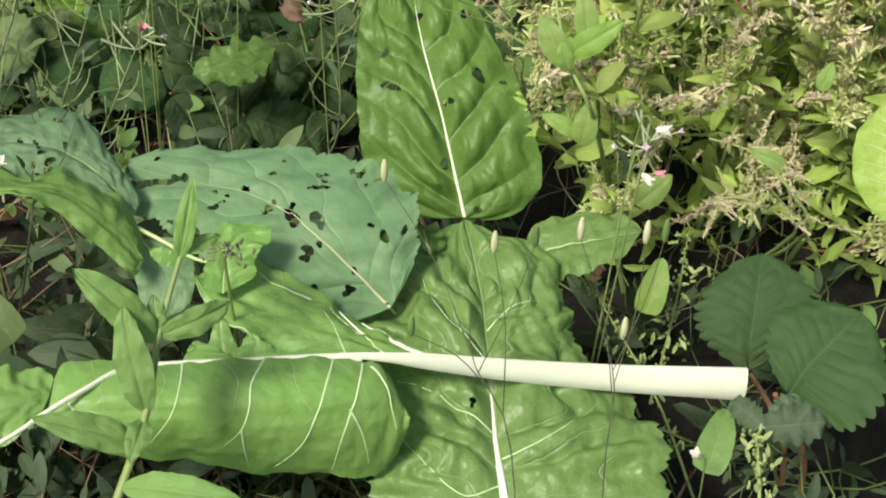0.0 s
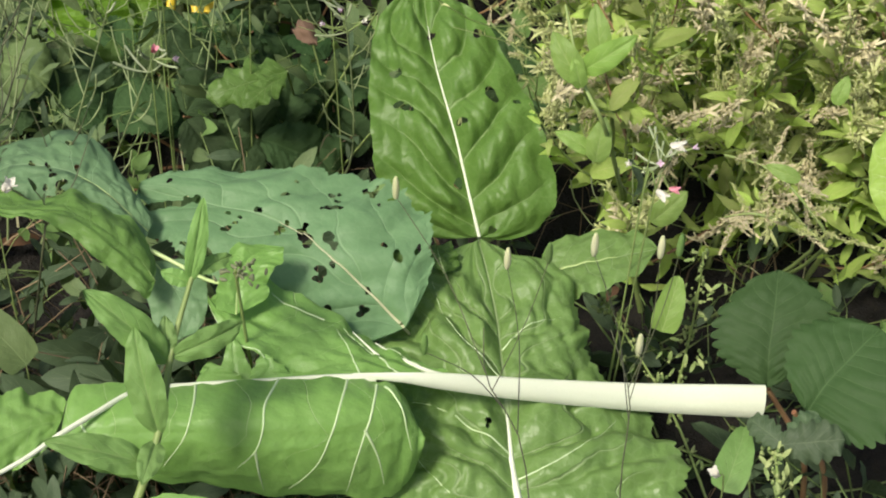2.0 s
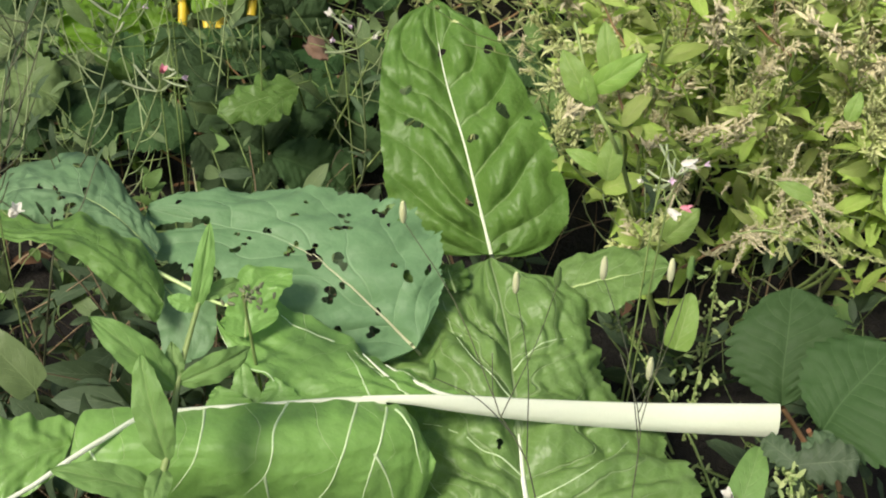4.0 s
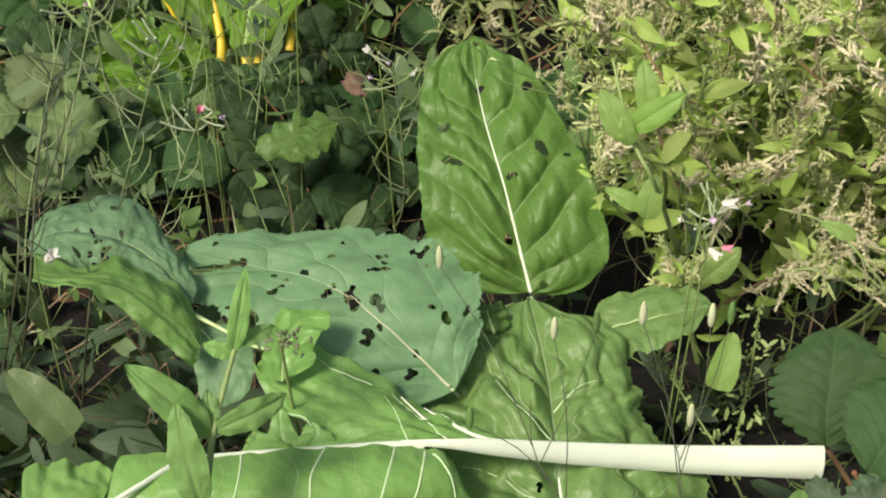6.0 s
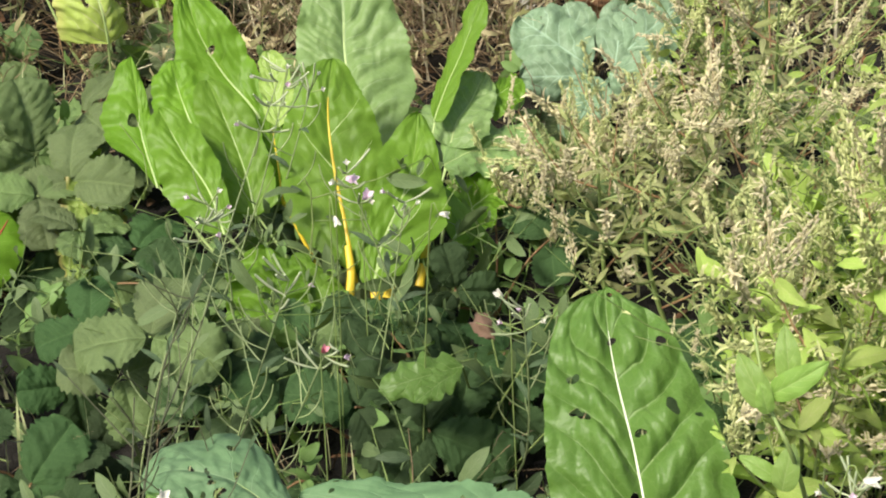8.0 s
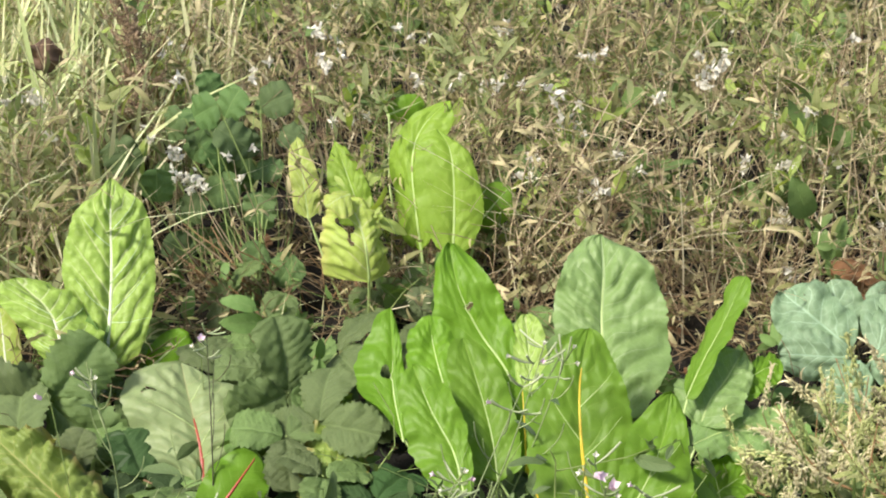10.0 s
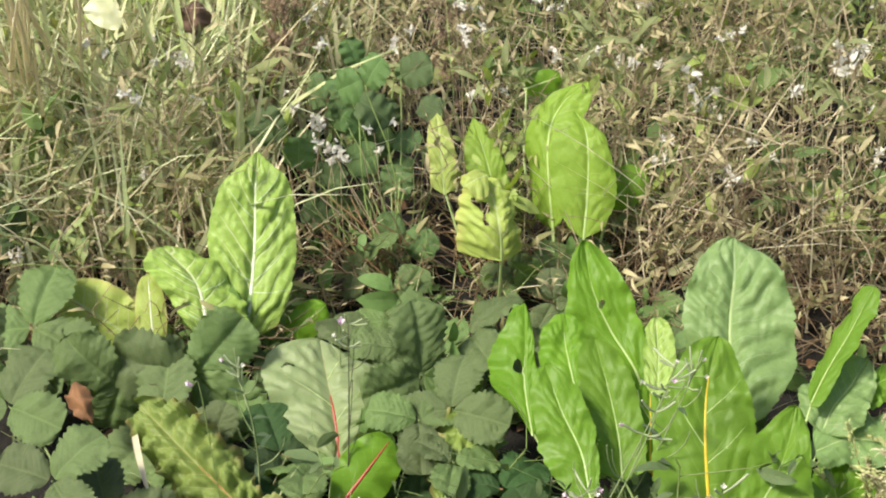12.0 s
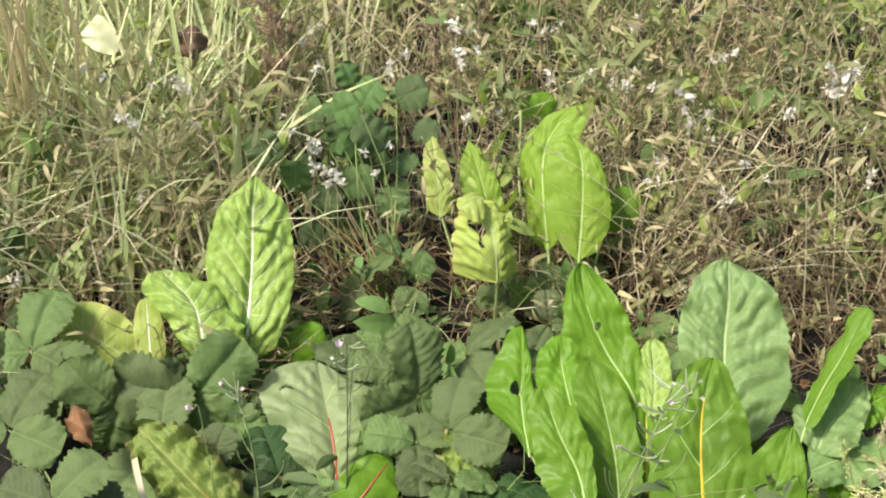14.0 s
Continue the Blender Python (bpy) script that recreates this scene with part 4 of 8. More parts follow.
    sheet_leaf(p, [(-0.2134, 0.9458, 0.3221), (-0.2022, 0.9363, 0.3139), (-0.1906, 0.9207, 0.3025), (-0.1891, 0.8993, 0.2879)], [(-0.2202, 0.9552, 0.3278), (-0.2189, 0.9349, 0.3117), (-0.2135, 0.9134, 0.297), (-0.2033, 0.89, 0.2816)], [(-0.1932, 0.9543, 0.3209), (-0.1775, 0.9429, 0.3115), (-0.172, 0.9242, 0.2998), (-0.1766, 0.9007, 0.2869)],
               LACE, GREEN_RIB, 0.0010, 0.5, "lower lobe of the bluish leaf", nu=16, nv=30, ends=(0.1, 0.2), soft=0.6, quilt=0.04, n=5, ruffle=0.05, lumpy=0.06, ragged=0.08, seed=19)
    v, f, uv = tube([(-0.2169, 0.9476, 0.3337), (-0.1949, 0.9377, 0.3286), (-0.1708, 0.9266, 0.3224), (-0.1472, 0.9225, 0.3201)], 0.0018, 0.0012, 8, 16, 0.7)
    part("midrib", mesh_of("midrib", v, f, GREEN_RIB, uv), p)
    sheet_leaf(p, [(-0.1467, 0.8942, 0.3182), (-0.1458, 0.9124, 0.3297), (-0.139, 0.9348, 0.3378), (-0.1145, 0.9463, 0.3397)], [(-0.1628, 0.8904, 0.3213), (-0.1598, 0.9096, 0.3347), (-0.1536, 0.9362, 0.3446), (-0.1318, 0.9514, 0.3431)], [(-0.1247, 0.9056, 0.3196), (-0.1255, 0.9186, 0.3274), (-0.118, 0.9337, 0.3338), (-0.1103, 0.9452, 0.338)],
               CUT, GREEN_RIB, 0.0008, 0.5, "small yellowish green leaf", nu=14, nv=30, ends=(0.1, 0.25), quilt=0.07, ruffle=0.08, lumpy=0.08, ragged=0.15, seed=27)


def edge_chard():
    p = thing("chard_plant", "light green chard plant beside the yellowish bush", "chard")
    chard_leaf(p, (0.373, 0.934, 0.368), (0.349, 1.014, 0.421), 0.0827, (0.510, 1.190, 0.020), PALE, GREEN_RIB, 0.004, a=0.45, b=0.5, ruffle=0.04, quilt=0.05, nu=10, nv=26, seed=31)


front_chard()
cut_leaf()
lace_leaf()
edge_chard()


# ---- the yellow-stalked chard ----
def yellow_chard():
    p = thing("yellow_chard_plant", "chard plant with bright green leaves on yellow stalks", "chard", "chard plants in the bed")
    sheet_leaf(p, [(-0.301, 1.634, 0.1088), (-0.3162, 1.68, 0.144), (-0.3326, 1.719, 0.192), (-0.3428, 1.752, 0.2305), (-0.3463, 1.779, 0.2589), (-0.3465, 1.815, 0.2832)], [(-0.3174, 1.634, 0.1141), (-0.3749, 1.671, 0.1508), (-0.3939, 1.713, 0.2045), (-0.3921, 1.748, 0.2429), (-0.383, 1.779, 0.2738), (-0.3694, 1.815, 0.2926)], [(-0.287, 1.64, 0.1136), (-0.2773, 1.694, 0.154), (-0.2774, 1.733, 0.1966), (-0.2887, 1.762, 0.2297), (-0.3069, 1.787, 0.2582), (-0.3218, 1.82, 0.2828)],
               LIME, YELLOW_RIB, 0.0030, 0.78, "upright bright green leaf with a yellow midrib", crown=(-0.297, 1.678, 0.01), stalk_w=0.0045, vein_w=0.0007, vein_mat=GREEN_RIB, nu=22, nv=50, ends=(0.05, 0.3), soft=0.6, belly=(0.02, 0.02), quilt=0.05, n=8, k=2.4, ruffle=0.06, waves=3.2, lumpy=0.05, crinkle=0.01, edge=0.035, ragged=0.09, stray=0.5, seed=41, veins=[[(0.025, 0.55), (0.475, 0.662), (0.85, 0.762)], [(0.0, 0.338), (0.45, 0.412), (0.825, 0.512)], [(0.0, 0.4), (-0.4, 0.5), (-0.725, 0.588)]])
    sheet_leaf(p, [(-0.3242, 1.845, 0.1413), (-0.3402, 1.89, 0.1843), (-0.3542, 1.935, 0.2291), (-0.3598, 1.968, 0.2736), (-0.3712, 2.005, 0.3088)], [(-0.3572, 1.838, 0.1419), (-0.3889, 1.88, 0.1853), (-0.4131, 1.926, 0.2365), (-0.4121, 1.96, 0.281), (-0.4038, 2, 0.3134)], [(-0.2911, 1.85, 0.1411), (-0.2687, 1.902, 0.1838), (-0.276, 1.948, 0.2285), (-0.2951, 1.98, 0.2761), (-0.3308, 2.013, 0.3102)],
               ROUND, GREEN_RIB, 0.0026, 0.75, "broad greyish green puckered leaf", crown=(-0.287, 1.698, 0.01), stalk_w=0.004, nu=26, nv=60, ends=(0.05, 0.28), soft=0.6, belly=(0.02, 0.02), quilt=0.1, n=8, k=2.4, ruffle=0.06, waves=3.2, lumpy=0.05, crinkle=0.01, edge=0.035, ragged=0.09, stray=0.5, seed=44, crease=0.7)
    sheet_leaf(p, [(-0.2702, 1.589, 0.1248), (-0.2666, 1.633, 0.1506), (-0.2485, 1.673, 0.1885), (-0.2398, 1.716, 0.2174), (-0.2402, 1.758, 0.2494)], [(-0.2862, 1.586, 0.125), (-0.2857, 1.636, 0.1609), (-0.2807, 1.672, 0.1964), (-0.277, 1.713, 0.2228), (-0.2635, 1.756, 0.2527)], [(-0.2453, 1.597, 0.1296), (-0.2047, 1.649, 0.1609), (-0.1987, 1.679, 0.1863), (-0.2111, 1.72, 0.2176), (-0.2222, 1.761, 0.2495)],
               LIME, GREEN_RIB, 0.0018, 0.7, "bright green leaf with pale side veins", crown=(-0.262, 1.688, 0.01), stalk_w=0.0045, vein_w=0.0008, vein_mat=GREEN_RIB, nu=22, nv=50, ends=(0.05, 0.3), soft=0.6, belly=(0.02, 0.02), quilt=0.05, n=8, k=2.4, ruffle=0.06, waves=3.2, lumpy=0.05, crinkle=0.01, edge=0.035, ragged=0.09, stray=0.5, seed=42, veins=[[(0.0, 0.088), (0.525, 0.188), (0.825, 0.3)], [(0.0, 0.25), (0.375, 0.362), (0.525, 0.488)], [(0.0, 0.5), (0.325, 0.625), (0.625, 0.712)]])
    sheet_leaf(p, [(-0.4108, 1.772, 0.1524), (-0.4419, 1.826, 0.1952), (-0.4894, 1.859, 0.2344), (-0.5212, 1.883, 0.2761), (-0.5439, 1.92, 0.3168)], [(-0.4373, 1.752, 0.1313), (-0.4908, 1.797, 0.1689), (-0.5331, 1.837, 0.2193), (-0.5504, 1.872, 0.2719), (-0.5622, 1.913, 0.3142)], [(-0.4048, 1.784, 0.169), (-0.4305, 1.839, 0.2121), (-0.4583, 1.876, 0.2507), (-0.4863, 1.898, 0.2863), (-0.5221, 1.929, 0.3232)],
               LIME, GREEN_RIB, 0.0022, 0.8, "tall bright green leaf with a hole", crown=(-0.337, 1.708, 0.01), stalk_w=0.004, nu=30, nv=70, ends=(0.05, 0.3), soft=0.6, belly=(0.02, 0.02), quilt=0.05, n=8, k=2.4, ruffle=0.06, waves=3.2, lumpy=0.05, crinkle=0.01, edge=0.035, ragged=0.09, stray=0.5, seed=45, holes=[(0.075, 0.638, 0.0053), (-0.575, 0.262, 0.0039)])
    sheet_leaf(p, [(-0.4371, 1.606, 0.1712), (-0.4605, 1.645, 0.2026), (-0.4943, 1.676, 0.231), (-0.5303, 1.719, 0.2625)], [(-0.4582, 1.601, 0.1725), (-0.4989, 1.627, 0.1949), (-0.5246, 1.664, 0.2279), (-0.5493, 1.712, 0.2605)], [(-0.43, 1.615, 0.1809), (-0.4462, 1.655, 0.2121), (-0.4684, 1.69, 0.24), (-0.5141, 1.728, 0.2682)],
               LIME, GREEN_RIB, 0.0015, 0.85, "narrow bright green leaf", crown=(-0.337, 1.668, 0.01), stalk_w=0.003, nu=22, nv=50, ends=(0.05, 0.22), soft=0.6, belly=(0.02, 0.02), quilt=0.05, n=8, k=2.4, ruffle=0.06, waves=3.2, lumpy=0.05, crinkle=0.01, edge=0.035, ragged=0.09, stray=0.5, seed=47)
    sheet_leaf(p, [(-0.539, 1.706, 0.1648), (-0.563, 1.747, 0.2058), (-0.5753, 1.785, 0.2362), (-0.5896, 1.823, 0.2715)], [(-0.5613, 1.716, 0.1939), (-0.6049, 1.736, 0.2121), (-0.6091, 1.773, 0.2361), (-0.6108, 1.816, 0.2714)], [(-0.5291, 1.715, 0.175), (-0.5494, 1.751, 0.2047), (-0.5647, 1.788, 0.2354), (-0.583, 1.825, 0.271)],
               LIME, GREEN_RIB, 0.0014, 0.6, "ragged yellow-green leaf with a hole", crown=(-0.387, 1.688, 0.01), stalk_w=0.003, nu=24, nv=50, ends=(0.05, 0.3), soft=0.6, belly=(0.02, 0.02), quilt=0.05, n=8, k=2.4, ruffle=0.06, waves=3.2, lumpy=0.05, crinkle=0.01, edge=0.035, ragged=0.16, stray=0.5, seed=48, holes=[(-0.225, 0.475, 0.0071)])
    sheet_leaf(p, [(-0.4812, 1.721, 0.1987), (-0.5065, 1.755, 0.2286), (-0.525, 1.786, 0.2509), (-0.5391, 1.817, 0.2727)], [(-0.5069, 1.714, 0.2003), (-0.5399, 1.743, 0.2254), (-0.5558, 1.776, 0.2503), (-0.5583, 1.811, 0.2722)], [(-0.465, 1.732, 0.2087), (-0.4779, 1.766, 0.2325), (-0.499, 1.795, 0.2522), (-0.5228, 1.823, 0.2735)],
               LIME, GREEN_RIB, 0.0014, 0.8, crown=(-0.367, 1.708, 0.01), stalk_w=0.003, nu=22, nv=50, ends=(0.05, 0.25), soft=0.6, belly=(0.02, 0.02), quilt=0.05, n=8, k=2.4, ruffle=0.06, waves=3.2, lumpy=0.05, crinkle=0.01, edge=0.035, ragged=0.09, stray=0.5, seed=46)
    sheet_leaf(p, [(-0.4173, 1.673, 0.1523), (-0.4354, 1.714, 0.1851), (-0.4597, 1.752, 0.2198), (-0.4907, 1.791, 0.2622)], [(-0.4513, 1.668, 0.1594), (-0.4789, 1.706, 0.1929), (-0.4942, 1.746, 0.2273), (-0.5122, 1.787, 0.267)], [(-0.3909, 1.686, 0.1617), (-0.4087, 1.727, 0.1947), (-0.4327, 1.765, 0.2296), (-0.4738, 1.799, 0.2684)],
               LIME, GREEN_RIB, 0.0012, 0.8, "dull green leaf", crown=(-0.317, 1.688, 0.01), stalk_w=0.003, nu=22, nv=50, ends=(0.05, 0.22), soft=0.6, belly=(0.02, 0.02), quilt=0.05, n=8, k=2.4, ruffle=0.06, waves=3.2, lumpy=0.05, crinkle=0.01, edge=0.035, ragged=0.09, stray=0.5, seed=49)
    sheet_leaf(p, [(-0.3919, 1.704, 0.1509), (-0.4048, 1.746, 0.1842), (-0.4182, 1.787, 0.2191)], [(-0.4259, 1.696, 0.1524), (-0.4416, 1.74, 0.1913), (-0.4412, 1.783, 0.2236)], [(-0.3702, 1.708, 0.1502), (-0.3821, 1.754, 0.1889), (-0.404, 1.792, 0.222)],
               LIME, YELLOW_RIB, 0.0018, 0.9, crown=(-0.307, 1.688, 0.01), stalk_w=0.003, nu=22, nv=50, ends=(0.05, 0.25), soft=0.6, belly=(0.02, 0.02), quilt=0.05, n=8, k=2.4, ruffle=0.06, waves=3.2, lumpy=0.05, crinkle=0.01, edge=0.035, ragged=0.09, stray=0.5, seed=53)
    sheet_leaf(p, [(-0.3839, 1.523, 0.0886), (-0.3837, 1.565, 0.1099), (-0.3829, 1.591, 0.1285), (-0.3975, 1.624, 0.1453)], [(-0.4169, 1.522, 0.0998), (-0.4305, 1.554, 0.1124), (-0.4301, 1.58, 0.1309), (-0.4271, 1.617, 0.1468)], [(-0.3474, 1.539, 0.0964), (-0.3396, 1.575, 0.1082), (-0.3474, 1.599, 0.1271), (-0.3753, 1.629, 0.1443)],
               LIME, GREEN_RIB, 0.0010, 0.6, "broad low yellow-green leaf", crown=(-0.357, 1.628, 0.01), stalk_w=0.003, nu=22, nv=50, ends=(0.05, 0.3), soft=0.6, belly=(0.02, 0.02), quilt=0.05, n=8, k=2.4, ruffle=0.08, waves=3.2, lumpy=0.05, crinkle=0.01, edge=0.035, ragged=0.12, stray=0.5, seed=57)
    sheet_leaf(p, [(-0.3218, 1.56, 0.0835), (-0.332, 1.597, 0.1011), (-0.3488, 1.619, 0.1207), (-0.3695, 1.643, 0.1252)], [(-0.3525, 1.561, 0.0941), (-0.3624, 1.594, 0.107), (-0.3722, 1.611, 0.1165), (-0.3842, 1.637, 0.1226)], [(-0.2846, 1.575, 0.0924), (-0.3021, 1.603, 0.1004), (-0.3241, 1.621, 0.115), (-0.3541, 1.644, 0.1215)],
               LIME, GREEN_RIB, 0.0010, 0.6, crown=(-0.337, 1.648, 0.01), stalk_w=0.003, nu=22, nv=50, ends=(0.05, 0.3), soft=0.6, belly=(0.02, 0.02), quilt=0.05, n=8, k=2.4, ruffle=0.08, waves=3.2, lumpy=0.05, crinkle=0.01, edge=0.035, ragged=0.12, stray=0.5, seed=58)
    sheet_leaf(p, [(-0.235, 1.859, 0.1802), (-0.2237, 1.92, 0.205), (-0.2059, 1.962, 0.2382), (-0.1898, 2.005, 0.2744)], [(-0.2439, 1.873, 0.1868), (-0.2365, 1.939, 0.2014), (-0.2188, 1.983, 0.2369), (-0.2005, 2.016, 0.2772)], [(-0.2235, 1.848, 0.1795), (-0.2049, 1.905, 0.2148), (-0.1889, 1.945, 0.2445), (-0.1753, 1.996, 0.2763)],
               LIME, GREEN_RIB, 0.0012, 0.8, "narrow folded upright leaf", crown=(-0.247, 1.718, 0.01), stalk_w=0.003, nu=22, nv=50, ends=(0.1, 0.12), soft=0.2, belly=(0.02, 0.02), quilt=0.05, n=8, k=2.4, ruffle=0.06, waves=3.2, lumpy=0.05, crinkle=0.01, edge=0.035, ragged=0.09, stray=0.5, seed=50)
    sheet_leaf(p, [(-0.2186, 1.816, 0.1449), (-0.1902, 1.854, 0.1425), (-0.1527, 1.878, 0.1379), (-0.1088, 1.877, 0.1309), (-0.0897, 1.889, 0.1295)], [(-0.2364, 1.871, 0.142), (-0.2033, 1.903, 0.1489), (-0.1646, 1.925, 0.1398), (-0.1202, 1.926, 0.1366), (-0.0968, 1.924, 0.1304)], [(-0.2094, 1.799, 0.1334), (-0.1786, 1.815, 0.1344), (-0.1404, 1.828, 0.1303), (-0.1142, 1.834, 0.1177), (-0.0927, 1.853, 0.127)],
               ROUND, GREEN_RIB, 0.0012, 0.8, "pale greyish green leaf bending outwards", crown=(-0.227, 1.708, 0.01), stalk_w=0.003, nu=22, nv=50, ends=(0.1, 0.2), soft=0.6, belly=(0.02, 0.02), quilt=0.05, n=8, k=2.4, ruffle=0.06, waves=3.2, lumpy=0.05, crinkle=0.01, edge=0.035, ragged=0.09, stray=0.5, seed=51)
    sheet_leaf(p, [(-0.217, 1.853, 0.1466), (-0.2086, 1.889, 0.1657), (-0.1939, 1.932, 0.1781), (-0.1843, 1.964, 0.1929)], [(-0.2496, 1.867, 0.1585), (-0.2555, 1.906, 0.1672), (-0.231, 1.951, 0.1799), (-0.2071, 1.974, 0.1954)], [(-0.1826, 1.845, 0.1466), (-0.1706, 1.881, 0.1657), (-0.1653, 1.921, 0.1746), (-0.1669, 1.963, 0.1877)],
               ROUND, GREEN_RIB, 0.0012, 0.8, crown=(-0.237, 1.718, 0.01), stalk_w=0.003, nu=22, nv=50, ends=(0.1, 0.2), soft=0.6, belly=(0.02, 0.02), quilt=0.05, n=8, k=2.4, ruffle=0.06, waves=3.2, lumpy=0.05, crinkle=0.01, edge=0.035, ragged=0.09, stray=0.5, seed=52)
    sheet_leaf(p, [(-0.1991, 1.727, 0.0954), (-0.1858, 1.772, 0.1061), (-0.1667, 1.802, 0.1124), (-0.1456, 1.818, 0.1161)], [(-0.2206, 1.764, 0.1), (-0.2162, 1.801, 0.1197), (-0.187, 1.831, 0.1238), (-0.1586, 1.843, 0.1192)], [(-0.1781, 1.714, 0.0908), (-0.1568, 1.748, 0.1016), (-0.1444, 1.779, 0.11), (-0.1319, 1.806, 0.1133)],
               LIME, GREEN_RIB, 0.0014, 0.8, crown=(-0.237, 1.688, 0.01), stalk_w=0.003, nu=22, nv=50, ends=(0.1, 0.25), soft=0.6, belly=(0.02, 0.02), quilt=0.05, n=8, k=2.4, ruffle=0.06, waves=3.2, lumpy=0.05, crinkle=0.01, edge=0.035, ragged=0.09, stray=0.5, seed=43)
    sheet_leaf(p, [(-0.1824, 1.925, 0.1634), (-0.1619, 1.954, 0.1711), (-0.1371, 1.981, 0.1745)], [(-0.1824, 1.952, 0.1717), (-0.165, 1.98, 0.1779), (-0.1387, 1.995, 0.18)], [(-0.1701, 1.909, 0.1537), (-0.1461, 1.938, 0.1595), (-0.1271, 1.967, 0.169)],
               LIME, GREEN_RIB, 0.0010, 0.8, crown=(-0.217, 1.738, 0.01), stalk_w=0.003, nu=22, nv=50, ends=(0.1, 0.25), soft=0.6, belly=(0.02, 0.02), quilt=0.05, n=8, k=2.4, ruffle=0.06, waves=3.2, lumpy=0.05, crinkle=0.01, edge=0.035, ragged=0.09, stray=0.5, seed=56)
    sheet_leaf(p, [(-0.4014, 1.757, 0.2223), (-0.4122, 1.795, 0.252), (-0.426, 1.831, 0.282)], [(-0.4175, 1.757, 0.2284), (-0.4303, 1.794, 0.2584), (-0.4373, 1.83, 0.286)], [(-0.3837, 1.768, 0.2327), (-0.3943, 1.805, 0.2627), (-0.4147, 1.837, 0.2887)],
               PALE, GREEN_RIB, 0.0008, 0.8, "yellowish young leaf", crown=(-0.307, 1.708, 0.01), stalk_w=0.0025, nu=22, nv=50, ends=(0.05, 0.25), soft=0.6, belly=(0.02, 0.02), quilt=0.05, n=8, k=2.4, ruffle=0.06, waves=3.2, lumpy=0.05, crinkle=0.01, edge=0.035, ragged=0.09, stray=0.5, seed=54)
    v, f, uv = tube([(-0.3012, 1.597, 0.093), (-0.3018, 1.625, 0.1145), (-0.3087, 1.65, 0.1343)], 0.0058, 0.0042, 10, 10, 0.75)
    part("stalk", mesh_of("stalk", v, f, YELLOW_RIB, uv), p, "thick yellow leaf stalk")
    v, f, uv = tube([(-0.2566, 1.591, 0.1067), (-0.2519, 1.618, 0.1255), (-0.244, 1.645, 0.145)], 0.0058, 0.0042, 10, 10, 0.75)
    part("stalk", mesh_of("stalk", v, f, YELLOW_RIB, uv), p, "thick yellow leaf stalk")
    v, f, uv = tube([(-0.2245, 1.62, 0.1049), (-0.2212, 1.65, 0.1294), (-0.2221, 1.672, 0.1442)], 0.0058, 0.0042, 10, 10, 0.75)
    part("stalk", mesh_of("stalk", v, f, YELLOW_RIB, uv), p, "thick yellow leaf stalk")
    v, f, uv = tube([(-0.2682, 1.587, 0.1043), (-0.2746, 1.614, 0.1256), (-0.2765, 1.639, 0.1451)], 0.0058, 0.0042, 10, 10, 0.75)
    part("stalk", mesh_of("stalk", v, f, YELLOW_RIB, uv), p, "thick yellow leaf stalk")


